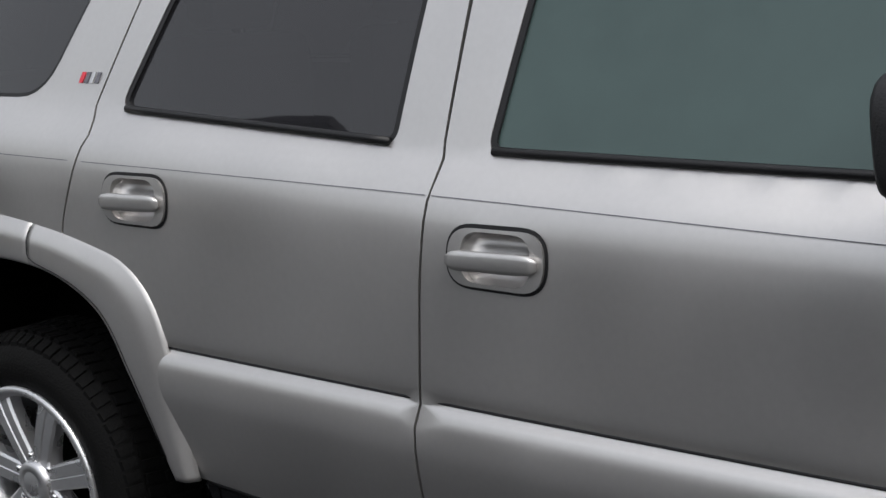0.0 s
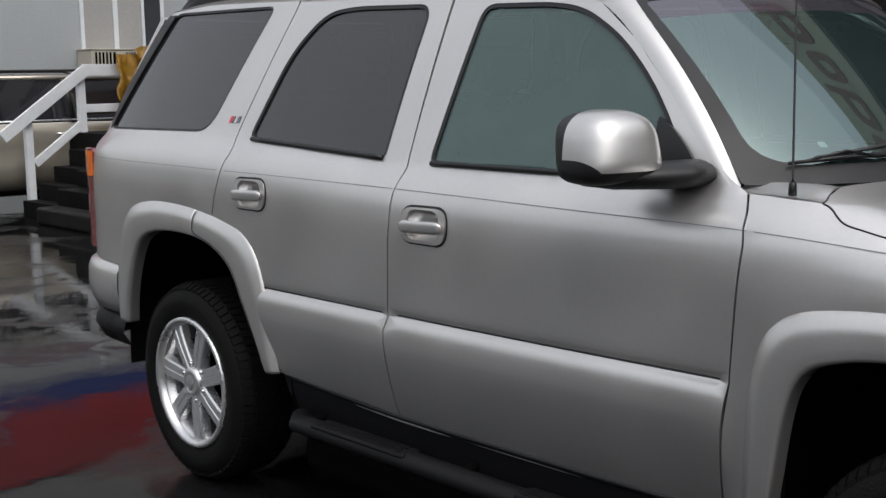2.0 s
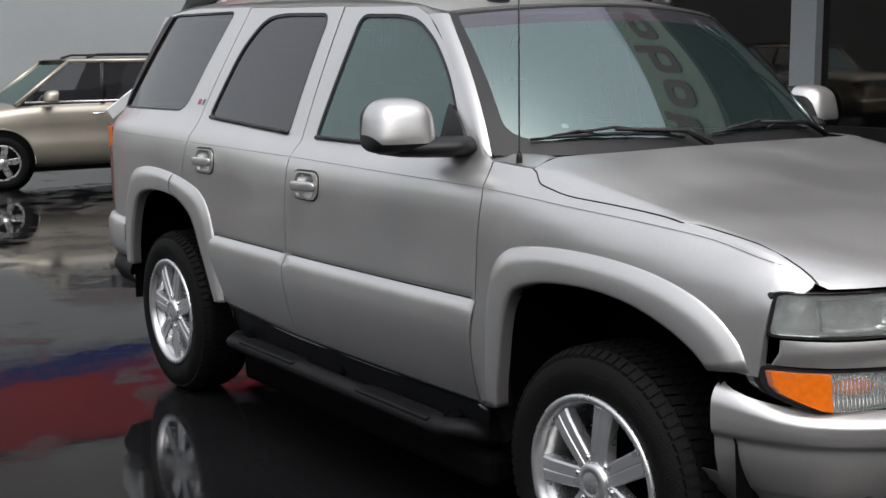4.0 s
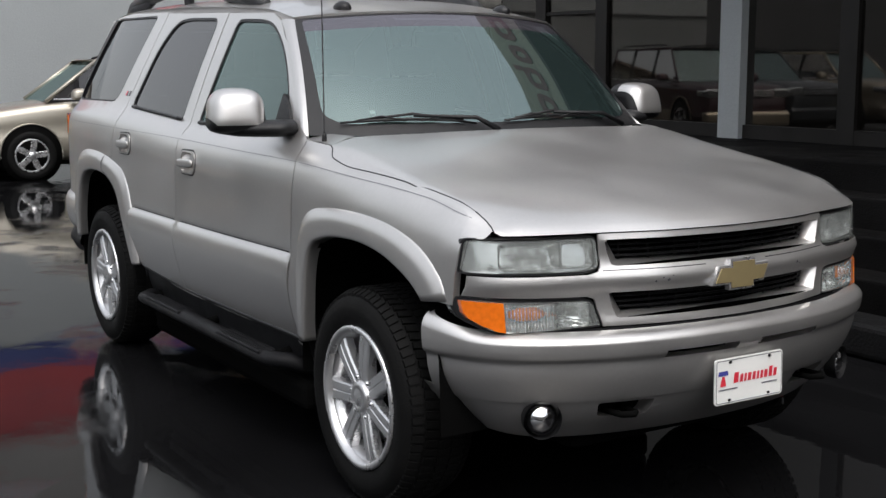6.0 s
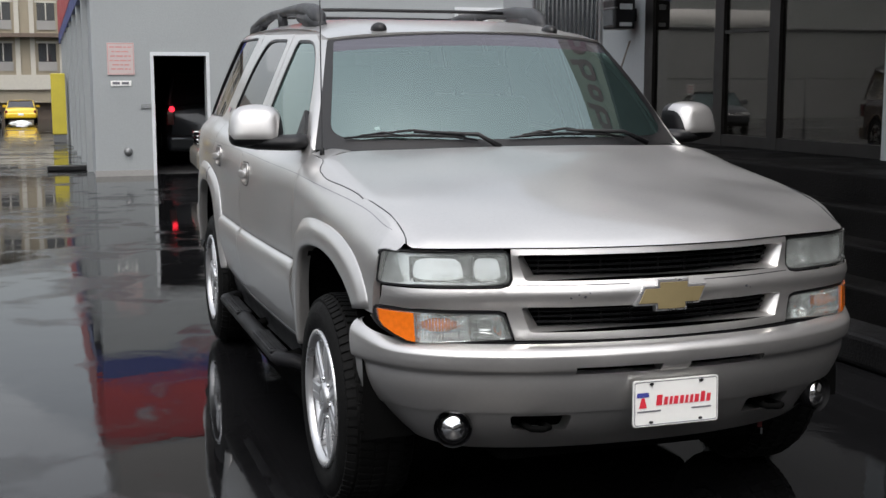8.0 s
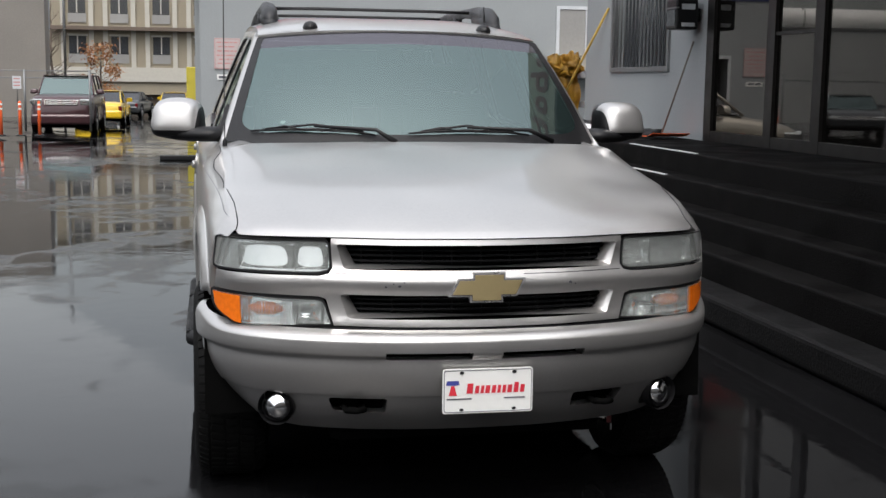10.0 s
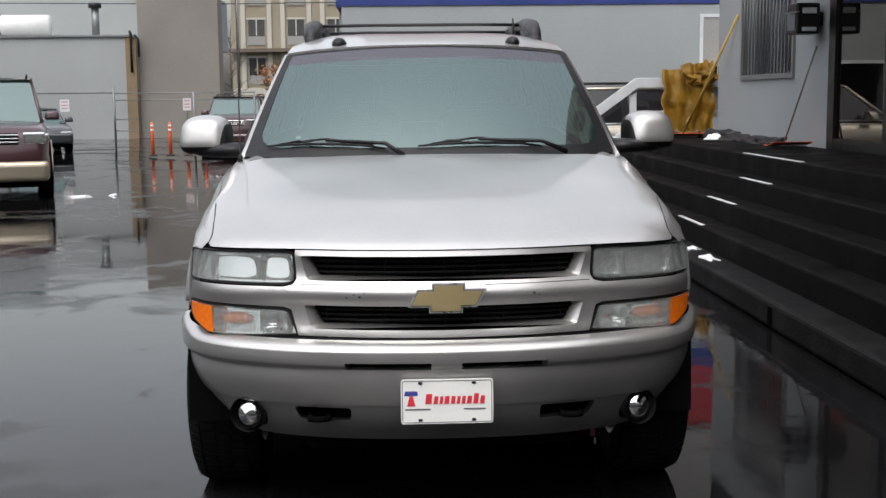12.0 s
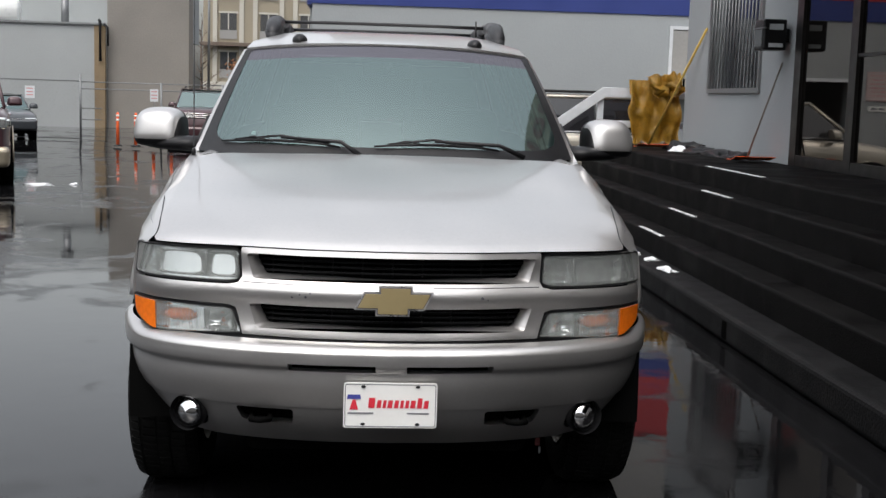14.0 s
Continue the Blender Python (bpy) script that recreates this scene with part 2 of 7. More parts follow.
CONCRETE_BROWN = mat("brown_grey_render", (0.21, 0.195, 0.175), 0.8, spread=0.22, scale=0.3, bump=0.4, bump_scale=20)
PALE_WALL = mat("pale_grey_wall", (0.29, 0.305, 0.305), 0.8, spread=0.1, scale=0.4, bump=0.3, bump_scale=20)
TAN_WALL = mat("tan_render", (0.27, 0.235, 0.175), 0.8, spread=0.08, scale=0.6, bump=0.3, bump_scale=30)
CREAM = mat("cream_trim", (0.43, 0.41, 0.36), 0.7, spread=0.06)
SIGN_CREAM = mat("weathered_cream_board", (0.30, 0.28, 0.22), 0.6, spread=0.15, scale=2.0)
EAVE = mat("brown_eave", (0.12, 0.09, 0.07), 0.7, spread=0.15)
ORANGE = mat("orange_plastic", (0.85, 0.13, 0.03), 0.45, spread=0.1, per_object=0.08)
STEEL = mat("galvanised_steel", (0.20, 0.205, 0.21), 0.45, metal=0.6, spread=0.15, scale=20)
BARK = mat("grey_bark", (0.12, 0.09, 0.07), 0.85, spread=0.3, scale=20, bump=0.6)
LEAF = mat("rust_brown_leaves", (0.3, 0.13, 0.05), 0.7, spread=0.4, scale=3, per_object=0.2)
YELLOW_PANEL = mat("yellow_panel", (0.50, 0.42, 0.045), 0.55, spread=0.12, scale=2)
TAIL_GLOW = mat("lit_tail_lamp", (0.6, 0.01, 0.02), 0.3)
TAIL_GLOW.node_tree.nodes["Principled BSDF"].inputs["Emission Color"].default_value = (1.0, 0.02, 0.04, 1)
TAIL_GLOW.node_tree.nodes["Principled BSDF"].inputs["Emission Strength"].default_value = 3.0
AC_CREAM = mat("cream_enamel", (0.40, 0.37, 0.31), 0.5, spread=0.1, scale=8)
OCHRE = mat("rust_stained_concrete", (0.20, 0.145, 0.085), 0.8, spread=0.3, scale=0.6, bump=0.4, bump_scale=20)
# dark base colour puts the rooms' lack of light into their surfaces
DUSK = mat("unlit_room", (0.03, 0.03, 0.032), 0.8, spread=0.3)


# ---- geometry helpers ----
def mesh_from(verts, faces, smooth=True):
    bm = bmesh.new()
    vs = [bm.verts.new(v) for v in verts]
    for f in faces:
        try:
            bm.faces.new([vs[i] for i in f]).smooth = smooth
        except ValueError:
            pass
    return bm


def thing(name, label, category, group="", kind="", at=None):
    ob = new(name)
    ob.empty_display_size = 0.2
    if at is not None:
        ob.matrix_world = at
    return tagged(ob, label, category, group, kind)


def link_mesh(name, bm, material):
    me = bpy.data.meshes.new(name)
    bm.to_mesh(me)
    bm.free()
    me.materials.append(material)
    return new(name, me)


def part(name, bm, material, parent, label=""):
    ob = link_mesh(name, bm, material)
    ob.parent = parent
    if label:
        ob["label"] = label
    return ob


def again(ob, parent, m=None, name=None):
    """Another part on the same mesh."""
    o = new(name or ob.name.split(".")[0], ob.data)
    o.parent = parent
    if m is not None:
        o.matrix_basis = m
    if "label" in ob.keys():
        o["label"] = ob["label"]
    return o


def box(x0, x1, y0, y1, z0, z1, bevel=0.0, segs=2, bm=None):
    b = bmesh.new()
    bmesh.ops.create_cube(b, size=1.0)
    bmesh.ops.scale(b, vec=(abs(x1 - x0), abs(y1 - y0), abs(z1 - z0)), verts=b.verts)
    bmesh.ops.translate(b, vec=((x0 + x1) / 2, (y0 + y1) / 2, (z0 + z1) / 2), verts=b.verts)
    if bevel:
        bmesh.ops.bevel(b, geom=b.edges[:], offset=bevel, segments=segs, affect="EDGES", profile=0.5)
    if bm is None:
        return b
    join(bm, b)
    return bm


def join(bm, other, m=None):
    if m is not None:
        bmesh.ops.transform(other, matrix=m, verts=other.verts)
    me = bpy.data.meshes.new("tmp")
    other.to_mesh(me)
    other.free()
    bm.from_mesh(me)
    bpy.data.meshes.remove(me)
    return bm


def tube(points, radius, sides=8, closed=False, flat=1.0):
    """A round bar along points; radius may be a list. flat squeezes it across its second axis."""
    pts = [Vector(p) for p in points]
    n = len(pts)
    radii = radius if isinstance(radius, (list, tuple)) else [radius] * n
    verts, faces = [], []
    up = Vector((0, 0, 1))
    for i, p in enumerate(pts):
        a, b = pts[i - 1 if (i or closed) else 0], pts[(i + 1) % n if (closed or i < n - 1) else i]
        d = (b - a).normalized()
        s = d.cross(up)
        s = s.normalized() if s.length > 1e-3 else d.cross(Vector((0, 1, 0))).normalized()
        u = s.cross(d).normalized()
        for k in range(sides):
            w = 2 * math.pi * k / sides
            verts.append(p + radii[i] * (math.cos(w) * s + math.sin(w) * flat * u))
    rings = n if closed else n - 1
    for i in range(rings):
        for k in range(sides):
            a, b = i * sides, ((i + 1) % n) * sides
            faces.append((a + k, a + (k + 1) % sides, b + (k + 1) % sides, b + k))
    if not closed:
        faces.append(tuple(range(sides))[::-1])
        faces.append(tuple((n - 1) * sides + k for k in range(sides)))
    return mesh_from(verts, faces)


def revolve(profile, steps=32, axis="x"):
    """Turns (along, radius) pairs round the x axis."""
    verts, faces = [], []
    n = len(profile)
    for s in range(steps):
        w = 2 * math.pi * s / steps
        for a, r in profile:
            verts.append((a, r * math.cos(w), r * math.sin(w)))
    for s in range(steps):
        for i in range(n - 1):
            a, b = s * n, ((s + 1) % steps) * n
            faces.append((a + i, a + i + 1, b + i + 1, b + i))
    return mesh_from(verts, faces)


def hermite(pts):
    """A smooth curve through (x, y) pairs."""
    xs, ys = np.array([p[0] for p in pts], float), np.array([p[1] for p in pts], float)
    d = np.diff(ys) / np.diff(xs)
    m = np.empty_like(ys)
    m[0], m[-1] = d[0], d[-1]
    for i in range(1, len(xs) - 1):
        m[i] = 0.0 if d[i - 1] * d[i] <= 0 else 2 * d[i - 1] * d[i] / (d[i - 1] + d[i])

    def f(x):
        x = min(max(x, xs[0]), xs[-1])
        i = min(int(np.searchsorted(xs, x, "right")) - 1, len(xs) - 2)
        i = max(i, 0)
        h = xs[i + 1] - xs[i]
        t = (x - xs[i]) / h
        return float((2 * t**3 - 3 * t**2 + 1) * ys[i] + (t**3 - 2 * t**2 + t) * h * m[i]
                     + (3 * t**2 - 2 * t**3) * ys[i + 1] + (t**3 - t**2) * h * m[i + 1])
    return f


def spaced(poly, step, closed=True):
    out = []
    n = len(poly)
    for i in range(n if closed else n - 1):
        a, b = Vector(poly[i]), Vector(poly[(i + 1) % n])
        k = max(1, int(math.ceil((b - a).length / step)))
        out += [a.lerp(b, j / k) for j in range(k)]
    if not closed:
        out.append(Vector(poly[-1]))
    return out


def rounded(poly, r, segs=5):
    """A closed outline with its corners rounded; r is one radius or one a corner."""
    out = []
    n = len(poly)
    for i in range(n):
        p, a, b = Vector(poly[i]), Vector(poly[i - 1]), Vector(poly[(i + 1) % n])
        rr = r[i] if isinstance(r, (list, tuple)) else r
        if rr <= 0:
            out.append(p)
            continue
        u, v = (a - p), (b - p)
        q = min(rr, u.length * 0.48, v.length * 0.48)
        s, e = p + u.normalized() * q, p + v.normalized() * q
        for k in range(segs + 1):
            t = k / segs
            out.append((1 - t) ** 2 * s + 2 * t * (1 - t) * p + t * t * e)
    return out


def inset(poly, d):
    """Moves a closed outline inwards by d (outwards where d is negative)."""
    n = len(poly)
    area = sum(poly[i - 1][0] * poly[i][1] - poly[i][0] * poly[i - 1][1] for i in range(n))
    s = 1 if area > 0 else -1
    out = []
    for i in range(n):
        a, p, b = Vector(poly[i - 1]), Vector(poly[i]), Vector(poly[(i + 1) % n])
        u, v = (p - a), (b - p)
        if u.length < 1e-6 or v.length < 1e-6:
            out.append(p)
            continue
        u, v = u.normalized(), v.normalized()
        nrm = Vector((-u.y - v.y, u.x + v.x))
        if nrm.length < 1e-6:
            out.append(p)
            continue
        nrm.normalize()
        c = max(0.4, nrm.dot(Vector((-u.y, u.x))))
        out.append(p + s * nrm * d / c)
    return out


def inside(p, poly):
    x, y = p
    hit = False
    j = len(poly) - 1
    for i in range(len(poly)):
        xi, yi, xj, yj = poly[i][0], poly[i][1], poly[j][0], poly[j][1]
        if (yi > y) != (yj > y) and x < (xj - xi) * (y - yi) / (yj - yi) + xi:
            hit = not hit
        j = i
    return hit


def patch(surface, poly, holes=(), step=0.05, lip=0.02, rows=None, flip=False, edge=0.04, core=None, way=None):
    """A panel: the outline poly, with holes, laid on surface(u, v), its rims turned in by lip along the inward normal."""
    rims = [spaced(poly, edge)] + [spaced(h, edge) for h in holes]
    pts, edges = [], []
    for rim in rims:
        k = len(pts)
        pts += [Vector((p[0], p[1])) for p in rim]
        edges += [(k + i, k + (i + 1) % len(rim)) for i in range(len(rim))]
    u0, u1 = min(p[0] for p in poly), max(p[0] for p in poly)
    v0, v1 = min(p[1] for p in poly), max(p[1] for p in poly)
    vs = sorted(v for v in (rows or []) if v0 < v < v1) or [v0 + (i + 0.5) * (v1 - v0) / max(1, round((v1 - v0) / step))
                                                            for i in range(max(1, round((v1 - v0) / step)))]
    near = [p for rim in rims for p in rim]
    arr = np.array([(p[0], p[1]) for p in near])
    nu = max(1, round((u1 - u0) / step))
    for v in vs:
        for i in range(nu + 1):
            p = (u0 + (u1 - u0) * i / nu, v)
            if inside(p, poly) and not any(inside(p, h) for h in holes):
                if ((arr - p) ** 2).sum(1).min() > (0.3 * min(step, edge)) ** 2:
                    pts.append(Vector(p))
    vo, _, fo, *_ = delaunay_2d_cdt(pts, edges, [], 0, 1e-5)
    keep = []
    for f in fo:
        c = sum((vo[i] for i in f), Vector((0, 0))) / len(f)
        a, b, d = (vo[f[0]], vo[f[1]], vo[f[2]])
        size = abs((b - a).cross(d - a)) / max((b - a).length, (d - b).length, (a - d).length)
        if size > 4e-4 and inside(c, poly) and not any(inside(c, h) for h in holes):
            keep.append(f)
    verts = [Vector(surface(p[0], p[1])) for p in vo]
    bm = mesh_from(verts, keep)
    bmesh.ops.delete(bm, geom=[v for v in bm.verts if not v.link_faces], context="VERTS")
    bm.normal_update()
    # face the panel outwards, away from the body's core line
    c = sum((v.co for v in bm.verts), Vector()) / len(bm.verts)
    core = Vector(core) if core else Vector((0, c.y, 0.7))
    if sum(f.normal.dot(f.calc_center_median() - core) for f in bm.faces) * (-1 if flip else 1) < 0:
        bmesh.ops.reverse_faces(bm, faces=bm.faces[:])
    bm.normal_update()
    if lip:
        rim = [e for e in bm.edges if e.is_boundary]
        normals = {v: v.normal.copy() for v in bm.verts}
        base = {v: v for e in rim for v in e.verts}
        turned = Vector(way) if way else None
        made = {v: bm.verts.new(v.co + turned * lip if turned else v.co - normals[v] * lip) for v in base}
        for e in rim:
            a, b = e.verts
            f = e.link_faces[0]
            order = [l.vert for l in f.loops]
            i = order.index(a)
            if order[(i + 1) % len(order)] == b:
                bm.faces.new((b, a, made[a], made[b]))
            else:
                bm.faces.new((a, b, made[b], made[a]))
        for e in rim:
            e.smooth = False
    return bm


def grid(surface, u0, u1, v0, v1, nu, nv):
    """An even sheet on surface(u, v)."""
    verts = [surface(u0 + (u1 - u0) * i / nu, v0 + (v1 - v0) * j / nv) for j in range(nv + 1) for i in range(nu + 1)]
    return mesh_from(verts, [(j * (nu + 1) + i, j * (nu + 1) + i + 1, (j + 1) * (nu + 1) + i + 1, (j + 1) * (nu + 1) + i) for j in range(nv) for i in range(nu)])


def mirrored(bm):
    o = bm.copy()
    for v in o.verts:
        v.co.x = -v.co.x
    bmesh.ops.reverse_faces(o, faces=o.faces[:])
    return o


def both_sides(name, make, material, parent, label=""):
    """The same part on the near and the far side."""
    bm = make()
    other = mirrored(bm)
    return part(name, bm, material, parent, label), part(name, other, material, parent, label)


# ---- the large sport utility vehicle ----
PLAN = hermite([(0.0, 0.84), (0.25, 0.885), (0.45, 0.905), (0.9, 0.922), (1.43, 0.938), (2.0, 0.958), (2.6, 0.968), (3.4, 0.966),
                (4.2, 0.952), (4.6, 0.925), (4.72, 0.895), (4.82, 0.84), (4.88, 0.76)])
NOSE_PLAN = hermite([(-0.02, 0.035), (0.0, 0.035), (0.25, 0.055), (0.51, 0.122), (0.70, 0.172), (0.80, 0.222), (0.86, 0.282), (0.89, 0.332), (0.92, 0.40)])
NOSE = lambda x: NOSE_PLAN(abs(x))
HOOD = hermite([(-0.05, 1.0), (0.0, 1.026), (0.03, 1.048), (0.1, 1.078), (0.3, 1.125), (0.6, 1.180), (0.85, 1.228), (1.05, 1.266), (1.18, 1.290), (1.3, 1.302)])
SILL = hermite([(0.1, 0.99), (0.25, 1.037), (0.4, 1.104), (0.6, 1.142), (1.0, 1.205), (1.37, 1.258), (2.0, 1.268), (2.55, 1.276),
                (3.5, 1.328), (4.0, 1.34), (4.9, 1.34)])
SHOULDER = hermite([(-0.3, -0.085), (-0.001, -0.085), (0.02, -0.066), (0.05, -0.036), (0.08, -0.018), (0.13, -0.006), (0.22, 0.0), (0.6, 0.0)])
MOULD = hermite([(0.46, -0.052), (0.50, -0.036), (0.56, -0.015), (0.64, 0.005), (0.70, 0.017), (0.735, 0.0215), (0.765, 0.0212), (0.79, 0.018), (0.805, 0.013), (0.814, 0.007),
                 (0.820, -0.002), (0.825, -0.006), (0.830, -0.0065), (0.836, -0.003), (0.848, -0.001), (0.87, 0.0), (1.5, 0.0)])
PLAIN = hermite([(0.46, -0.02), (0.6, -0.004), (0.8, 0.004), (1.0, 0.003), (1.5, 0.0)])
SIDE_ROWS = [0.55, 0.6, 0.66, 0.72, 0.74, 0.765, 0.785, 0.798, 0.808, 0.814, 0.8185, 0.8225, 0.827, 0.832, 0.838, 0.848, 0.868, 0.9, 0.95, 1.0, 1.05, 1.1, 1.14, 1.17, 1.2,
             1.22, 1.24, 1.26, 1.275, 1.29, 1.31, 1.34, 1.38, 1.43, 1.48, 1.53, 1.58, 1.63, 1.68, 1.72, 1.75, 1.78, 1.8]


def half_width(y, z):
    mould = min(1.0, max(0.0, (y - 1.435) / 0.02)) * min(1.0, max(0.0, (3.40 - y) / 0.02))
    low = MOULD(z) * mould + PLAIN(z) * (1 - mould)
    h = SILL(y) - z
    x = PLAN(y) + low + SHOULDER(h)
    # the front wings are squarer at their upper edge
    square = min(1.0, max(0.0, (0.95 - y) / 0.4))
    x += 0.014 * square * square * (3 - 2 * square) * max(0.0, 1 - max(0.0, h) / 0.12)
    if h < 0:
        x -= -h * 0.36 + 0.10 * h * h
    return x


def side(y, z):
    return (-half_width(y, z), y, z)


def off_side(d):
    return lambda y, z: (-half_width(y, z) - d, y, z)


def nose(x, z):
    return (x, NOSE(x) + (z - 0.9) * 0.07, z)


def off_nose(d):
    return lambda x, z: (x, NOSE(x) + (z - 0.9) * 0.07 - d, z)


def screen(u, v, d=0.0):
    """The windscreen, u across from -1 to 1, v up from 0 to 1."""
    w = 0.835 + (0.672 - 0.835) * v
    x = u * w
    y = (1.235 + 0.255 * abs(u) ** 3) * (1 - v) + (1.83 + 0.12 * u * u) * v - 0.02 * math.sin(math.pi * v) - d * 0.6
    z = (1.268 + 0.005 * u * u) * (1 - v) + (1.774 - 0.037 * u * u) * v + 0.010 * math.sin(math.pi * v) + d * 0.8
    return (x, y, z)


EAVES = hermite([(1.8, 1.728), (1.96, 1.745), (2.2, 1.787), (2.6, 1.812), (3.4, 1.842), (4.1, 1.846), (4.4, 1.826), (4.55, 1.79)])
RIDGE = hermite([(1.75, 1.765), (1.83, 1.778), (2.0, 1.808), (2.4, 1.855), (3.0, 1.882), (3.8, 1.888), (4.3, 1.872), (4.55, 1.82)])


def roof_at(u, y):
    w = half_width(y, EAVES(y)) - 0.004 if y > 1.96 else half_width(1.96, EAVES(1.96)) - 0.004
    e = EAVES(y)
    k = min(1.0, max(0.0, (y - 1.9) / 0.9))
    return (u * w, y, e + (RIDGE(y) - e) * (1 - abs(u) ** (2.2 + 3.8 * k * k * (3 - 2 * k))))


BUMPER_PLAN = [(0.0, -0.028), (0.2, -0.018), (0.4, 0.012), (0.55, 0.055), (0.69, 0.118), (0.796, 0.195), (0.864, 0.285), (0.906, 0.38), (0.920, 0.43), (0.926, 0.455)]
ARC = [0.0]
for p, q in zip(BUMPER_PLAN, BUMPER_PLAN[1:]):
    ARC.append(ARC[-1] + math.dist(p, q))
PLAN_X = hermite(list(zip(ARC, [p[0] for p in BUMPER_PLAN])))
PLAN_Y = hermite(list(zip(ARC, [p[1] for p in BUMPER_PLAN])))
BUMP = hermite([(0.33, -0.185), (0.37, -0.140), (0.42, -0.094), (0.48, -0.051), (0.54, -0.019), (0.60, 0.0), (0.632, 0.003), (0.640, 0.008), (0.648, 0.019),
                (0.662, 0.023), (0.680, 0.026), (0.695, 0.026), (0.706, 0.021), (0.715, 0.011), (0.722, -0.005), (0.727, -0.04)])
BUMP_ROWS = [0.35, 0.38, 0.42, 0.46, 0.5, 0.54, 0.58, 0.61, 0.628, 0.636, 0.642, 0.648, 0.656, 0.666, 0.677, 0.689, 0.70, 0.708, 0.715, 0.721, 0.725]
arc_of = hermite(list(zip([p[0] for p in BUMPER_PLAN[:-2]], ARC[:-2])))


def bumper_at(s, z, d=0.0):
    a, sg = abs(s), 1 if s >= 0 else -1
    e = 0.004
    tx, ty = PLAN_X(a + e) - PLAN_X(a - e), PLAN_Y(a + e) - PLAN_Y(a - e)
    k = math.hypot(tx, ty) or 1
    # the upper edge sweeps up towards the ends
    f = min(1.0, max(0.0, (a - 0.90) / 0.24))
    rise = 0.052 * f * f * (3 - 2 * f)
    zz = z if z < 0.66 else 0.66 + (z - 0.66) * 0.070 / (0.070 + rise)
    o = BUMP(zz) + d - (0.03 * f * max(0.0, (0.52 - z) / 0.15))
    return (sg * (PLAN_X(a) + o * ty / k), PLAN_Y(a) - o * tx / k, z)


def off_bumper(d):
    return lambda s, z: bumper_at(s, z, d)


car = thing("sport_utility_vehicle", "pewter silver metallic full-size sport utility vehicle, wet with rain", "car")

F_ARCH = [(1.335, 0.50), (1.315, 0.62), (1.262, 0.85), (1.15, 0.92), (0.94, 0.94), (0.76, 0.922), (0.62, 0.878), (0.53, 0.832), (0.487, 0.797)]
F_FLARE = [(1.412, 0.50), (1.402, 0.64), (1.377, 0.89), (1.300, 1.000), (1.15, 1.034), (0.95, 1.039), (0.76, 1.025), (0.61, 0.995), (0.495, 0.950), (0.410, 0.885), (0.378, 0.830), (0.370, 0.812)]
R_ARCH = [(3.325, 0.53), (3.37, 0.63), (3.44, 0.76), (3.53, 0.89), (3.70, 0.962), (3.94, 0.975), (4.12, 0.95), (4.22, 0.88), (4.31, 0.70), (4.35, 0.56)]
R_FLARE = [(3.270, 0.53), (3.290, 0.66), (3.318, 0.80), (3.362, 0.925), (3.44, 1.005), (3.56, 1.040), (3.72, 1.066), (3.92, 1.083), (4.14, 1.078), (4.31, 1.03), (4.41, 0.90), (4.46, 0.72), (4.47, 0.56)]


def smooth_line(pts, n):
    """n points evenly along a smooth line through pts."""
    acc = [0.0]
    for p, q in zip(pts, pts[1:]):
        acc.append(acc[-1] + math.dist(p, q))
    f, g = [np.array([p[i] for p in pts]) for i in (0, 1)]
    m = len(pts)
    out = []
    for k in range(n):
        s = acc[-1] * k / (n - 1)
        i = min(max(int(np.searchsorted(acc, s, "right")) - 1, 0), m - 2)
        t = (s - acc[i]) / (acc[i + 1] - acc[i])
        v = []
        for c in (f, g):
            p0, p1, p2, p3 = c[max(i - 1, 0)], c[i], c[i + 1], c[min(i + 2, m - 1)]
            v.append(0.5 * (2 * p1 + (p2 - p0) * t + (2 * p0 - 5 * p1 + 4 * p2 - p3) * t * t + (3 * p1 - p0 - 3 * p2 + p3) * t**3))
        out.append(Vector((float(v[0]), float(v[1]))))
    return out


def flare(outer, inner, lift, cut0=0.0, cut1=1.0):
    n = 44
    fine_a, fine_b = smooth_line(outer, 801), smooth_line(inner, 801)
    at = [int(round(800 * (cut0 + (cut1 - cut0) * k / (n - 1)))) for k in range(n)]
    a, b = [fine_a[k] for k in at], [fine_b[k] for k in at]
    rows = [(0.0, -0.006), (0.015, 0.0), (0.08, 0.005), (0.20, 0.013), (0.28, 0.0175), (0.36, 0.0205), (0.46, 0.0220), (0.7, 0.0235), (0.90, 0.0235), (0.95, 0.022), (0.985, 0.017), (1.0, 0.010), (1.0, 0.0), (1.015, -0.028)]
    verts, faces = [], []
    use = list(range(n))
    for k in use:
        for f, o in rows:
            p = a[k].lerp(b[k], f)
            base = PLAN(p.x) + PLAIN(p.y) + SHOULDER(SILL(p.x) - p.y)
            verts.append((-(base + o * lift), p.x, p.y))
    w = len(rows)
    for i in range(len(use) - 1):
        for j in range(w - 1):
            faces.append((i * w + j, i * w + j + 1, (i + 1) * w + j + 1, (i + 1) * w + j))
    faces += [tuple(range(w)), tuple((len(use) - 1) * w + j for j in range(w))[::-1]]
    bm = mesh_from(verts, faces)
    bmesh.ops.recalc_face_normals(bm, faces=bm.faces[:])
    return bm


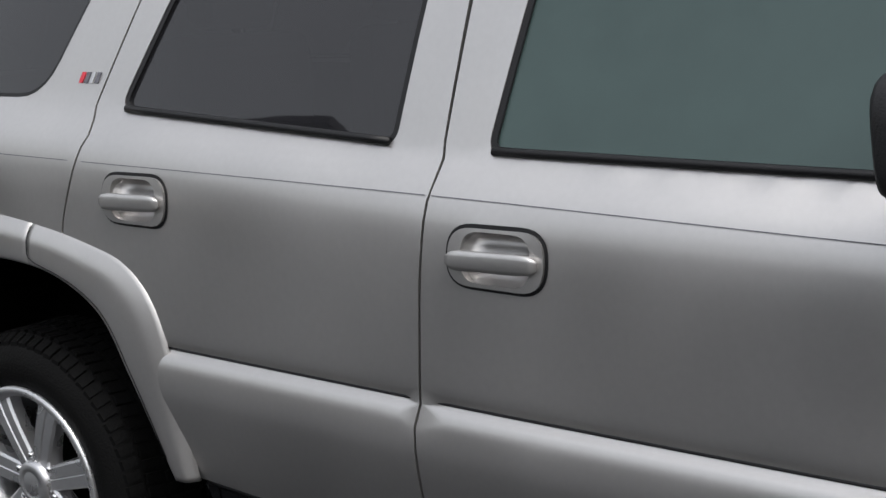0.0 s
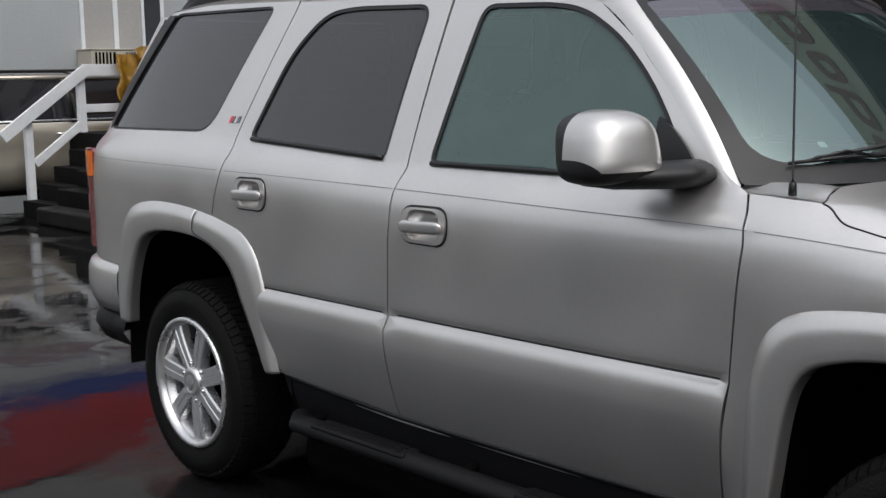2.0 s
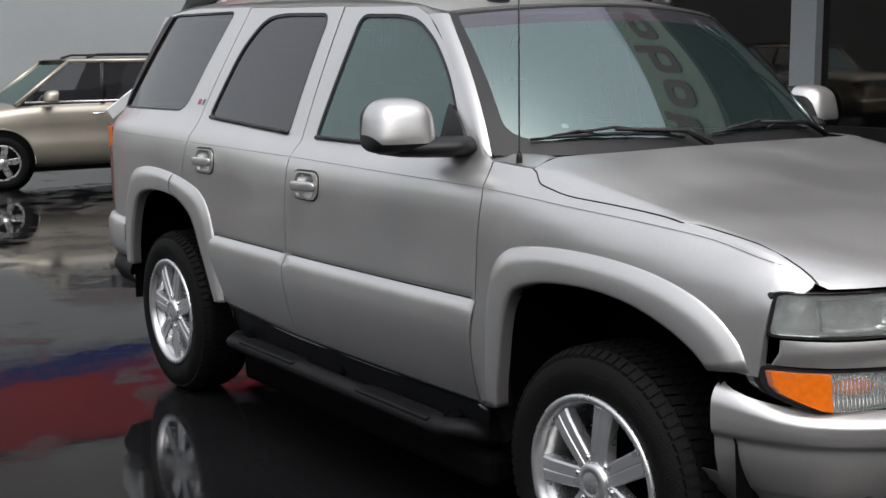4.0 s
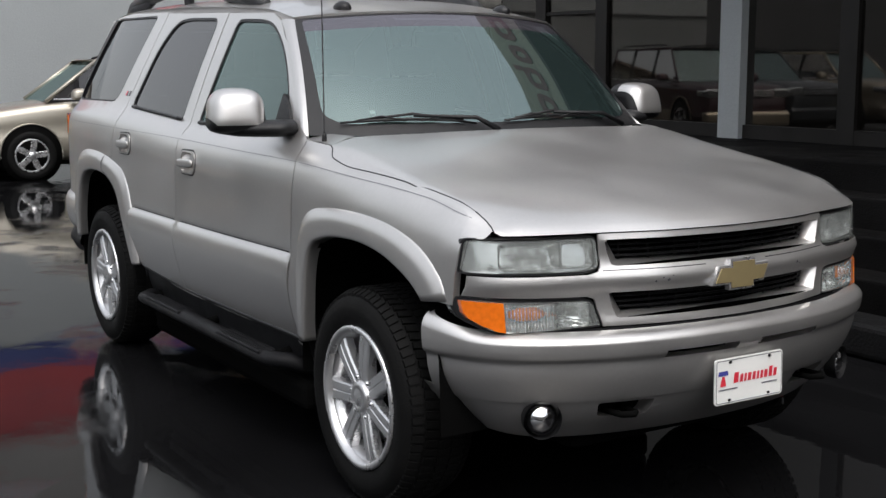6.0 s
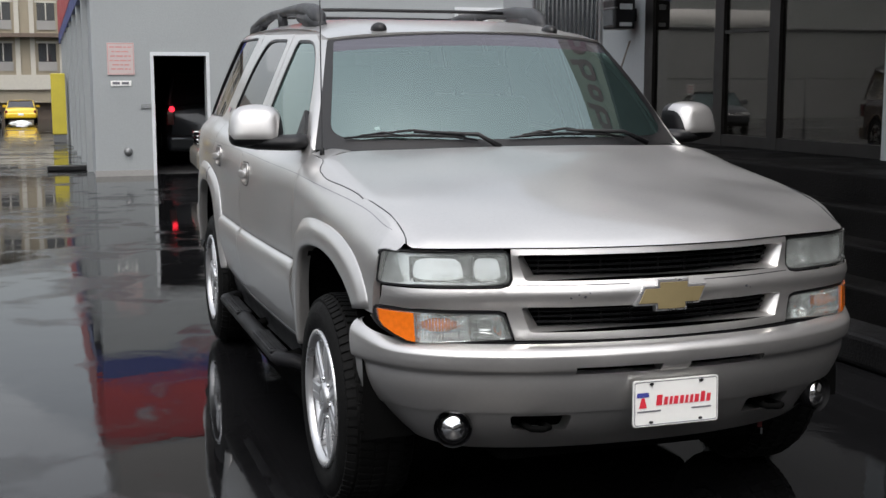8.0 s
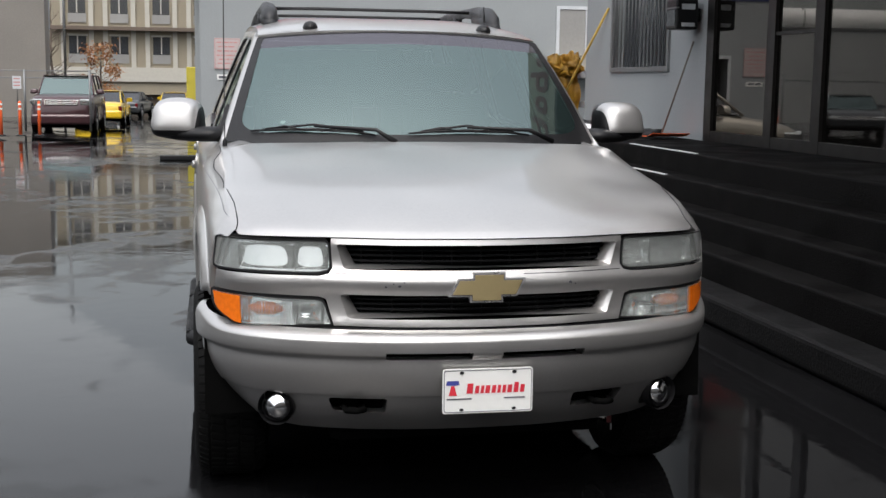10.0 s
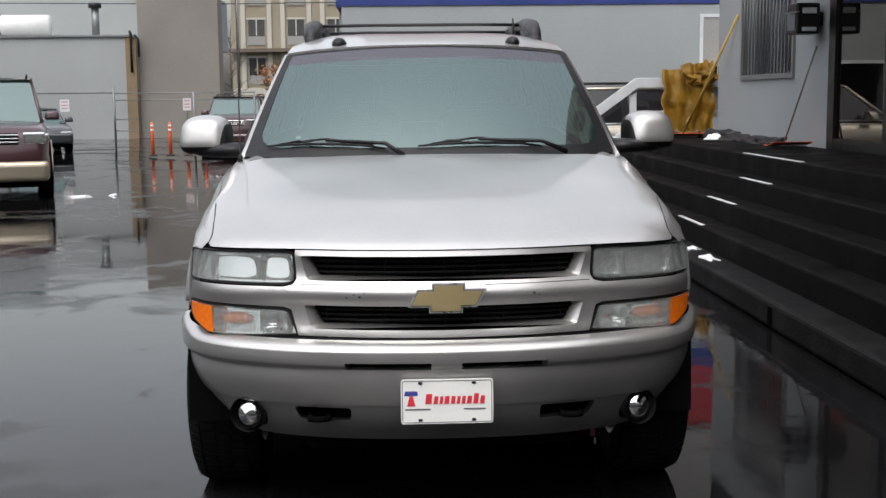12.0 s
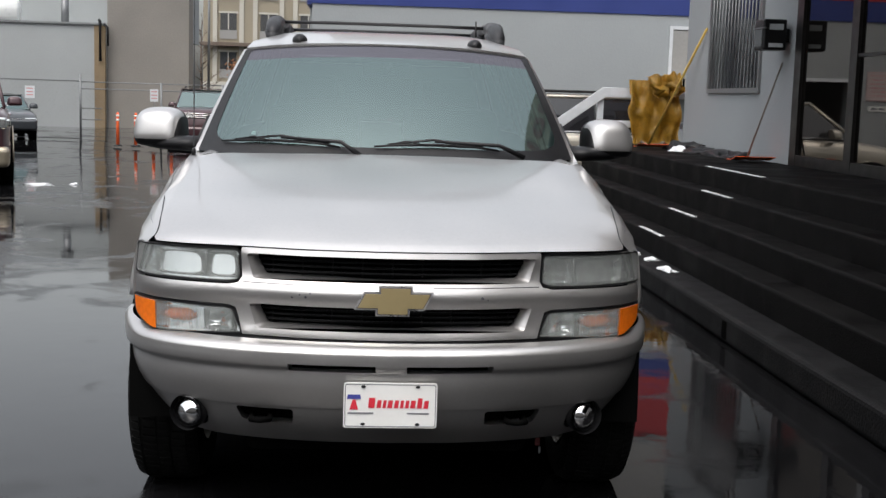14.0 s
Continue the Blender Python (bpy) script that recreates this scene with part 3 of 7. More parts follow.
# panels of the near side, mirrored to the far side
GAP = 0.0028
FWIN = rounded([(2.545, 1.285), (1.63, 1.278), (1.70, 1.40), (1.81, 1.53), (1.95, 1.645), (2.10, 1.722), (2.22, 1.742), (2.495, 1.752)],
               [0.03, 0.03, 0.2, 0.2, 0.2, 0.12, 0.1, 0.05])
RWIN = rounded([(3.515, 1.335), (2.755, 1.29), (2.735, 1.765), (3.12, 1.778), (3.27, 1.765), (3.40, 1.64)], [0.04, 0.03, 0.06, 0.1, 0.12, 0.3])
QWIN = rounded([(4.665, 1.35), (3.80, 1.355), (3.60, 1.805), (4.36, 1.815)], [0.04, 0.09, 0.04, 0.07])
BSEAM = [(2.645, 0.50), (2.652, 0.82), (2.645, 1.02), (2.634, 1.20), (2.632, 1.24), (2.642, 1.30), (2.642, 1.80)]
FSEAM = [(1.473, 0.49), (1.44, 0.82), (1.428, 1.0), (1.416, 1.15), (1.430, 1.22), (1.455, 1.262)]
r_arch = smooth_line(R_ARCH, 22)
r_mid = [p.lerp(q, 0.5) for p, q in zip(smooth_line(R_FLARE, 22), r_arch)]
f_mid = [p.lerp(q, 0.5) for p, q in zip(smooth_line(F_FLARE, 22), smooth_line(F_ARCH, 22))]
RSEAM = [(3.665, 0.985), (3.64, 1.09), (3.60, 1.20), (3.57, 1.28), (3.60, 1.34), (3.46, 1.78), (3.455, 1.822)]

front_door = FSEAM + [(1.495, 1.285), (1.585, 1.345), (1.715, 1.475), (1.885, 1.63), (2.04, 1.735), (2.14, 1.772), (2.639, 1.79)] + BSEAM[:-1][::-1]
rear_low = [p for p in r_mid if p.x < 3.66]
rear_door = [*BSEAM[:-1], (2.645, 1.792), (3.452, 1.818), (3.46, 1.78), (3.60, 1.34), (3.57, 1.28), (3.60, 1.20), (3.64, 1.09), (3.66, 1.01), *[tuple(p) for p in rear_low[::-1]]]
quarter = [(3.66, 1.01), (3.64, 1.09), (3.60, 1.20), (3.57, 1.28), (3.60, 1.34), (3.46, 1.78), (3.455, 1.822), (4.1, 1.84), (4.38, 1.825), (4.44, 1.79),
           (4.715, 1.34), (4.77, 1.25), (4.80, 0.80), (4.44, 0.79), *[tuple(p) for p in r_mid[::-1] if p.x > 3.66 and p.y > 0.8]]
DROP = lambda y: 0.032 * min(1.0, max(0.0, (y - 0.62) / 0.45)) ** 1.3
CORNER = hermite([(1.10, 0.0315), (1.15, 0.0313), (1.185, 0.0300), (1.205, 0.0255), (1.220, 0.0180), (1.235, 0.0095), (1.250, 0.0035), (1.268, 0.0)])
fender = [*FSEAM, (1.27, SILL(1.27) + 0.001), *[(y, SILL(y) - CORNER(y)) for y in (1.262, 1.254, 1.246, 1.238, 1.23, 1.222, 1.214, 1.206, 1.198, 1.19, 1.175, 1.15)],
          *[(y, SILL(y) - max(0.003, DROP(y)) - 0.0002) for y in (1.12, 1.08, 1.04, 1.0, 0.9, 0.8, 0.7, 0.6, 0.5, 0.42, 0.36)], (0.322, 1.044), (0.318, 1.022), (0.330, 0.93), (0.338, 0.835), (0.345, 0.80), (0.41, 0.80), *[tuple(p) for p in f_mid[::-1] if p.y > 0.5][1:], (1.39, 0.50)]



HANDLES = {"front_door": (2.482, 1.112), "rear_door": (3.398, 1.150)}


def handle_hollow(y, z):
    return rounded([(y - 0.068, z - 0.043), (y + 0.066, z - 0.041), (y + 0.066, z + 0.043), (y - 0.068, z + 0.043)], 0.034, 6)


part_list = (("front_door", front_door, [FWIN, handle_hollow(*HANDLES["front_door"])]), ("rear_door", rear_door, [RWIN, handle_hollow(*HANDLES["rear_door"])]), ("quarter_panel", quarter, [QWIN]), ("front_fender", fender, []))
doors = {}
for name, outline, holes in part_list:
    doors[name] = both_sides(name, lambda: patch(side, inset([Vector(p) for p in outline], GAP), [inset(h, -0.004) for h in holes], 0.055, 0.025, SIDE_ROWS),
                             PAINT, car)

# near-black sheets behind the panel joints, their shade put into the colour
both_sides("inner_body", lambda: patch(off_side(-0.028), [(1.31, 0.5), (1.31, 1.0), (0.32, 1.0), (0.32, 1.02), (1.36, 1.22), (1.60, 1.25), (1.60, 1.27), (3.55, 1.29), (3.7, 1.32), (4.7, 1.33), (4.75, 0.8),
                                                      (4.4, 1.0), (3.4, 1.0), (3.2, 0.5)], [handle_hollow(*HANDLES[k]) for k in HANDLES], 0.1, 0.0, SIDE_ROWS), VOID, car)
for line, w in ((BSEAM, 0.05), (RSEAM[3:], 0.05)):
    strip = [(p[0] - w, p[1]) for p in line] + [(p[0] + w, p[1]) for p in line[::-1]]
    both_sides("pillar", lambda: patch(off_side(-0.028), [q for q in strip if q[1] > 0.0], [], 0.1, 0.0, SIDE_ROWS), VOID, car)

both_sides("rear_pillar_cover", lambda: patch(off_side(0.003), [(4.655, 1.352), (4.708, 1.348), (4.45, 1.775), (4.40, 1.812), (4.345, 1.812)], [], 0.04, 0.006), TRIM, car, "black glass edge at the tail")

# wheel-arch flares
both_sides("wheel_arch_flare", lambda: flare(F_FLARE, F_ARCH, 1.0), PAINT, car)
both_sides("wheel_arch_flare", lambda: flare(R_FLARE, R_ARCH, 1.0, 0.0, 0.4425), PAINT, car)
both_sides("wheel_arch_flare", lambda: flare(R_FLARE, R_ARCH, 1.0, 0.4425, 1.0), PAINT, car)


def flare_joint():
    """The dark joint between the flare's two pieces, turning along its inner lip."""
    a, b = smooth_line(R_FLARE, 801), smooth_line(R_ARCH, 801)
    way = [(0.4425, f) for f in (0.0, 0.1, 0.2, 0.3, 0.4, 0.5, 0.6, 0.7)] + [(0.440, 0.78), (0.432, 0.84), (0.42, 0.87)] + [(u, 0.885) for u in np.linspace(0.40, 0.04, 26)]
    line = []
    for u, f in way:
        p = a[int(800 * u)].lerp(b[int(800 * u)], f)
        o = float(np.interp(f, [0.0, 0.015, 0.08, 0.20, 0.28, 0.36, 0.46, 0.7, 0.9], [-0.006, 0.0, 0.005, 0.013, 0.0175, 0.0205, 0.0220, 0.0235, 0.0235]))
        line.append((-(PLAN(p.x) + PLAIN(p.y) + SHOULDER(SILL(p.x) - p.y) + o), p.x, p.y))
    return tube(line, 0.0019, 6)


both_sides("flare_joint", flare_joint, TRIM, car)

# glass, rubber frames and sills of the side windows
for name, hole, g in (("front_window", FWIN, DOOR_GLASS), ("rear_window", RWIN, TINT_GLASS), ("quarter_window", QWIN, TINT_GLASS)):
    owner = {"front_window": "front_door", "rear_window": "rear_door", "quarter_window": "quarter_panel"}[name]
    for i, bm in enumerate([patch(off_side(-0.009), inset(hole, -0.010), [], 0.12, 0.0, [1.3, 1.38, 1.46, 1.54, 1.62, 1.70, 1.77], edge=0.06)]):
        other = mirrored(bm)
        for k, b in enumerate((bm, other)):
            pane = part(name, b, g, doors[owner][k])
            pane.visible_shadow = False
    for k in (0, 1):
        bm = patch(off_side(-0.002), inset(hole, -0.005), [inset(hole, 0.0085 if name != "quarter_window" else 0.005)], 0.05, 0.012, SIDE_ROWS)
        part("window_seal", mirrored(bm) if k else bm, TRIM, doors[owner][k], "black rubber window seal")
for k in (0, 1):
    for y0, y1, z0, z1, owner in ((1.66, 2.535, 1.279, 1.287, "front_door"), (2.765, 3.495, 1.295, 1.335, "rear_door")):
        bm = tube([(-half_width(y, z0 + (z1 - z0) * (y - y0) / (y1 - y0)) - 0.003, y, z0 + (z1 - z0) * (y - y0) / (y1 - y0)) for y in np.linspace(y0, y1, 12)], 0.0085, 8)
        part("belt_trim", mirrored(bm) if k else bm, TRIM, doors[owner][k])
    bm = patch(off_side(0.016), rounded([(1.560, 1.276), (1.735, 1.276), (1.745, 1.440), (1.665, 1.385)], [0.03, 0.03, 0.02, 0.1]), [], 0.05, 0.03, edge=0.02)
    part("mirror_sail", mirrored(bm) if k else bm, TRIM, doors["front_door"][k])

# a fine painted coach line along the shoulder
LINE_Z = hermite([(0.3, 1.065), (0.56, 1.118), (1.0, 1.153), (1.4, 1.181), (2.0, 1.196), (2.6, 1.21), (3.5, 1.222), (4.6, 1.23)])
for y0, y1, owner in ((0.34, 1.395, "front_fender"), (1.415, 2.628, "front_door"), (2.642, 3.57, "rear_door"), (3.62, 4.66, "quarter_panel")):
    ys = np.linspace(y0, y1, 30)
    verts, faces = [], []
    for i, y in enumerate(ys):
        for z in (LINE_Z(y) - 0.0008, LINE_Z(y) + 0.0008):
            verts.append((-half_width(y, z) - 0.0012, y, z))
        if i:
            faces.append((2 * i - 2, 2 * i - 1, 2 * i + 1, 2 * i))
    for k in (0, 1):
        bm = mesh_from(verts, faces)
        part("coach_line", mirrored(bm) if k else bm, GREY_INK, doors[owner][k])

# the dark line over the door mouldings
for y0, y1, owner in ((1.462, 2.640, "front_door"), (2.664, 3.33, "rear_door")):
    for k in (0, 1):
        bm = tube([(-half_width(y, 0.8285) + 0.0005, y, 0.8285) for y in np.linspace(y0, y1, 30)], 0.0032, 6)
        part("moulding_gap", mirrored(bm) if k else bm, TRIM, doors[owner][k])

# rocker cladding, wheel-well liners, floor
both_sides("rocker_cladding", lambda: patch(lambda y, z: (-(0.898 + 0.022 * min(1, max(0, y - 1.4)) - max(0, (0.48 - z)) * 0.3), y, z),
                                            [(1.38, 0.36), (1.38, 0.53), (3.2, 0.545), (3.30, 0.56), (3.25, 0.40), (3.1, 0.37)], [], 0.08, 0.05), TRIM_GREY, car)

both_sides("cladding_edge", lambda: tube([(-half_width(y, 0.5) + 0.006, y, float(np.interp(y, [1.4, 2.69, 3.27], [0.485, 0.496, 0.522]))) for y in np.linspace(1.40, 3.27, 24)], 0.009, 8), TRIM, car)
both_sides("sill_strip", lambda: tube([(-half_width(y, 0.5) + 0.026, y, float(np.interp(y, [1.4, 2.69, 3.27], [0.467, 0.478, 0.500]))) for y in np.linspace(1.44, 3.29, 24)], 0.0105, 8), PAINT, car, "painted strip along the sill")


def well(y0, y1, top):
    bm = bmesh.new()
    n = 14
    c, r, h = (y0 + y1) / 2, (y1 - y0) / 2, top
    ring = [(c + r * math.cos(math.pi * i / n), 0.42 + (h - 0.42) * math.sin(math.pi * i / n) ** 0.7) for i in range(n + 1)]
    ring = [(y1, 0.37)] + ring + [(y0, 0.37)]
    outer = [bm.verts.new((-0.922, y, z)) for y, z in ring]
    inner = [bm.verts.new((-0.45, y, z)) for y, z in ring]
    for i in range(len(ring) - 1):
        bm.faces.new((outer[i], outer[i + 1], inner[i + 1], inner[i]))
    bm.faces.new(inner)
    return bm


# near-black liners and floor: the shade under the car is in their colour
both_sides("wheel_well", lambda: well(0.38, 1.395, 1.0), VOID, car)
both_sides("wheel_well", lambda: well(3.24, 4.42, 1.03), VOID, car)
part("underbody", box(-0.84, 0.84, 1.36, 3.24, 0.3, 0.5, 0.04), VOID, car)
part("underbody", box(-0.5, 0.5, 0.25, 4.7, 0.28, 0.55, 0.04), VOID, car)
# extra low slab, added to block bright ground seen beneath the car
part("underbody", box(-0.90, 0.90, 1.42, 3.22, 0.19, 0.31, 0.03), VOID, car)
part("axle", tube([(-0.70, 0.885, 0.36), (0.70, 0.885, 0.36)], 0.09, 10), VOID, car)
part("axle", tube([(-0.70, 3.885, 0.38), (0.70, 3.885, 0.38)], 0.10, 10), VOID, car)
tag = part("tow_strap", box(0.535, 0.552, 0.30, 0.306, 0.300, 0.345, 0.002), MAROON_INK, car, "small red tag hanging under the bumper")
part("tag_clip", box(0.548, 0.555, 0.299, 0.305, 0.272, 0.296, 0.002), STEEL, tag)

# bonnet, cowl, windscreen, roof
seam_x = lambda y: half_width(y, SILL(y)) - 0.003
hood_edge = [(-seam_x(y), y) for y in (0.255, 0.28, 0.31, 0.36, 0.42, 0.5, 0.6, 0.7, 0.8, 0.9, 1.0, 1.04, 1.08, 1.12)]
curl = [(-seam_x(y), y) for y in (1.16, 1.20, 1.235, 1.262)] + [(-0.80, 1.2765), (-0.735, 1.2885)]
hood_poly = hood_edge + curl + [(x, 1.205 + 0.085 * (x / 0.74) ** 2) for x in np.linspace(-0.70, 0.70, 13)]
hood_poly += [(-x, y) for x, y in curl[::-1]] + [(-x, y) for x, y in hood_edge[::-1]]
hood_poly += [(x, NOSE(x) + 0.002) for x in np.linspace(0.80, -0.80, 33)]


def bonnet_at(x, d):
    """The bonnet's skin, its edges led into the wings."""
    y = NOSE(x) + d
    w = min(1.0, max(0.0, (abs(x) / seam_x(max(y, 0.2)) - 0.72) / 0.28)) ** 2
    led = SILL(y) - HOOD(y - NOSE(seam_x(max(y, 0.2))))
    return (x, y, HOOD(d) + (led * w if y > 0.24 else 0.0))


hood_bm = patch(bonnet_at, [Vector((x, y - NOSE(x))) for x, y in hood_poly], [], 0.05, 0.0,
                [0.008, 0.016, 0.025, 0.035, 0.05, 0.07, 0.1, 0.14, 0.19, 0.25, 0.32, 0.4, 0.48, 0.56, 0.64, 0.72, 0.8, 0.88, 0.96, 1.04, 1.1, 1.15, 1.17], edge=0.025)
# the bonnet's sides turn down to the seam
for sg in (1, -1):
    rim = sorted((v for v in hood_bm.verts if v.is_boundary and v.co.x * sg < 0 and 0.22 < v.co.y < 1.264 and abs(abs(v.co.x) - seam_x(v.co.y)) < 0.004), key=lambda v: v.co.y)
    cols = []
    for v in rim:
        y = v.co.y
        full = max(0.0015, CORNER(y)) if y > 1.14 else max(0.003, DROP(y), 0.012 * min(1.0, max(0.0, (0.68 - y) / 0.06))) if y > 0.345 else max(0.012, SILL(y) - 1.014)
        col = [v]
        for r, f in enumerate((0.3, 0.6, 0.85, 1.0, 1.0)):
            h = full * f
            x = half_width(y, SILL(y) - h) - (0.012 if r == 4 else -0.0008 if y < 0.66 else 0.0)
            col.append(hood_bm.verts.new((-sg * x, max(y, NOSE(x) + 0.010), SILL(y) - h)))
        cols.append(col)
    for c, d in zip(cols, cols[1:]):
        for j in range(5):
            f = hood_bm.faces.new((c[j], c[j + 1], d[j + 1], d[j]) if sg < 0 else (d[j], d[j + 1], c[j + 1], c[j]))
            f.smooth = True
            if j == 4:
                for e in f.edges:
                    if {c[4], d[4]} == set(e.verts):
                        e.smooth = False
bmesh.ops.recalc_face_normals(hood_bm, faces=hood_bm.faces[:])
rear_edge = [p for p in hood_poly if p[1] > 1.19]
low_lip = [Vector(bonnet_at(x, y - NOSE(x))) for x, y in rear_edge]
lip_v = low_lip + [p - Vector((0, 0.002, 0.028)) for p in low_lip]
n = len(low_lip)
join(hood_bm, mesh_from(lip_v, [(i, i + 1, n + i + 1, n + i) for i in range(n - 1)]))
bonnet = part("bonnet", hood_bm, PAINT, car)
seam_line = [bonnet_at(x, y - NOSE(x)) for x, y in ((-0.812, 0.247), (-0.806, 0.27), (-0.804, 0.30), (-0.807, 0.347), (-0.813, 0.428), (-0.823, 0.51), (-0.832, 0.59))]
seam_line += [side(y, SILL(y) - max(0.004, DROP(y)) - 0.0015) for y in (0.66, 0.72, 0.78, 0.84, 0.90, 0.95, 1.0, 1.04, 1.08, 1.12)]
seam_line += [side(y, SILL(y) - CORNER(y) - 0.001) for y in (1.15, 1.175, 1.19, 1.198, 1.206, 1.214, 1.222, 1.23, 1.238, 1.246, 1.254, 1.262)]
both_sides("bonnet_seam", lambda: tube(seam_line, 0.0024, 6), TRIM, car)
both_sides("seam_channel", lambda: patch(off_side(-0.005), [(y, SILL(y) - DROP(y) - 0.014) for y in (0.66, 0.7, 0.9, 1.1, 1.17)] + [(1.17, SILL(1.17) - 0.06), (1.30, SILL(1.30) - 0.04)]
                                         + [(y, SILL(y) - (max(0.004, DROP(y) - 0.014) if y < 1.15 else 0.004)) for y in (1.30, 1.17, 1.1, 0.9, 0.7, 0.66)], [], 0.04, 0.0), TRIM, car)
both_sides("lamp_shelf", lambda: patch(lambda x, y: (x, y, 1.0165), [(-0.70, 0.175), (-0.80, 0.224), (-0.84, 0.260), (-0.872, 0.304), (-0.875, 0.325), (-0.86, 0.345), (-0.70, 0.345)],
                                       [], 0.05, 0.0, core=(0, 0.3, 0)), PAINT, car)


both_sides("cowl_side", lambda: patch(lambda x, y: (x, y, SILL(y) + 0.0005 + 0.021 * math.sin(math.pi / 2 * min(1.0, max(0.0, (half_width(y, SILL(y)) + x - 0.03) / 0.065)))), [(-half_width(y, SILL(y)) + 0.0015, y) for y in (1.2660, 1.30, 1.36, 1.42, 1.50)]
                                      + [(-0.80, 1.50), (-0.755, 1.40), (-0.725, 1.32), (-0.735, 1.2925), (-0.80, 1.2800), (-0.850, 1.2662)], [], 0.04, 0.004, core=(0, 1.35, 0)), PAINT, car)
part("cowl_panel", patch(lambda x, y: (x, y, 1.262 + 0.02 * (y - 1.1)), [(-0.758, 1.30), (-0.758, 1.45), (0.758, 1.45), (0.758, 1.30), (0.6, 1.245), (0.3, 1.20), (0, 1.185), (-0.3, 1.20), (-0.6, 1.245)],
                         [], 0.08, 0.02), TRIM, car, "black ribbed plastic cowl")
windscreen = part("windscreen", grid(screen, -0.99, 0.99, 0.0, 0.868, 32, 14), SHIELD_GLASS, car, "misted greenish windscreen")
band = part("shade_band", grid(screen, -0.99, 0.99, 0.868, 0.99, 32, 3), BAND_GLASS, windscreen, "dark tinted sun band")
part("sticker", patch(lambda u, v: screen(u, v, -0.004), rounded([(-0.738, 0.168), (-0.712, 0.168), (-0.712, 0.194), (-0.738, 0.194)], 0.004), [], 0.02, 0.0), WHITE, windscreen, "small white sticker")
windscreen.visible_shadow = band.visible_shadow = False
part("windscreen_border", patch(lambda u, v: screen(u, v, 0.002), rounded([(-0.997, 0.0), (0.997, 0.0), (0.997, 0.992), (-0.997, 0.992)], 0.02),
                                [rounded([(-0.940, 0.085), (0.940, 0.085), (0.955, 0.980), (-0.955, 0.980)], [0.14, 0.14, 0.03, 0.03])], 0.09, 0.0, edge=0.03), TRIM, windscreen)
part("mirror_mount", revolve([(-0.012, 0.001), (-0.012, 0.016), (0.0, 0.022), (0.01, 0.018)], 14), TRIM, windscreen).matrix_basis = Matrix.Translation(screen(0.0, 0.80, -0.02)) @ pose(0, 0, 0, 0, 0, 90)


PILLAR = hermite([(1.26, 1.50), (1.34, 1.585), (1.475, 1.722), (1.63, 1.892), (1.735, 2.045), (1.775, 2.16)])


def a_pillar():
    n = 22
    verts, faces = [], []
    for i in range(n):
        v = i / (n - 1)
        x, y, z = screen(-1.0, v)
        # the rear edge of the pillar, where the door frame begins
        yd = PILLAR(z)
        xd = -half_width(yd, min(z, 1.79))
        for f in (-0.12, 0.0, 0.25, 0.5, 0.75, 1.0):
            px = x + (xd - x) * f
            py = y + (yd - y) * f
            bulge = 0.007 * math.sin(math.pi * min(max(f, 0), 1))
            verts.append((px - bulge * 0.8, py - bulge * 0.5, z - (0.003 if f < 0 else 0) + 0.3 * bulge))
    for i in range(n - 1):
        for j in range(5):
            faces.append((i * 6 + j, i * 6 + j + 1, (i + 1) * 6 + j + 1, (i + 1) * 6 + j))
    bm = mesh_from(verts, faces)
    bmesh.ops.recalc_face_normals(bm, faces=bm.faces[:])
    return bm


both_sides("a_pillar", a_pillar, PAINT, car)
roof_poly = [(u, 1.822 + 0.13 * u * u) for u in np.linspace(-0.99, 0.99, 15)] + [(1, 2.2), (1, 3.0), (1, 4.0), (1, 4.40)] + [(u, 4.50 - 0.05 * u * u) for u in np.linspace(0.9, -0.9, 9)] \
    + [(-1, 4.40), (-1, 4.0), (-1, 3.0), (-1, 2.2)]
part("roof", patch(roof_at, roof_poly, [], 0.09, 0.03, edge=0.07), PAINT, car)


def back(x, z):
    y = float(np.interp(z, [0.5, 0.8, 1.25, 1.34, 1.82], [4.86, 4.87, 4.85, 4.80, 4.52]))
    return (x, y - 0.14 * (abs(x) / 0.9) ** 4, z)


tailgate = part("tailgate", patch(back, [(-0.84, 0.78), (0.84, 0.78), (0.84, 1.3), (0.66, 1.81), (-0.66, 1.81), (-0.84, 1.3)], [[(-0.74, 1.36), (0.74, 1.36), (0.62, 1.76), (-0.62, 1.76)]], 0.08, 0.02,
                                core=(0, 3, 1)), PAINT, car)
part("rear_window", patch(lambda x, z: (x, back(x, z)[1] - 0.01, z), [(-0.75, 1.35), (0.75, 1.35), (0.63, 1.77), (-0.63, 1.77)], [], 0.1, 0.0, core=(0, 3, 1)), TINT_GLASS, tailgate)
both_sides("tail_lamp", lambda: patch(lambda s, z: (-0.884 + 0.10 * max(0, s - 0.06) * 3, 4.745 + 0.115 * min(1, s / 0.14), z), rounded([(0.0, 0.83), (0.22, 0.83), (0.22, 1.26), (0.0, 1.26)], 0.02), [], 0.04, 0.03, core=(0, 4, 1)),
           RED_LENS, car, "red tail lamp with an amber top")
both_sides("tail_lamp_indicator", lambda: patch(lambda s, z: (-0.887 + 0.10 * max(0, s - 0.06) * 3, 4.747 + 0.115 * min(1, s / 0.14), z), rounded([(0.005, 1.14), (0.2, 1.14), (0.2, 1.25), (0.005, 1.25)], 0.015), [], 0.04, 0.02, core=(0, 4, 1)),
           AMBER, car, "amber indicator lens")


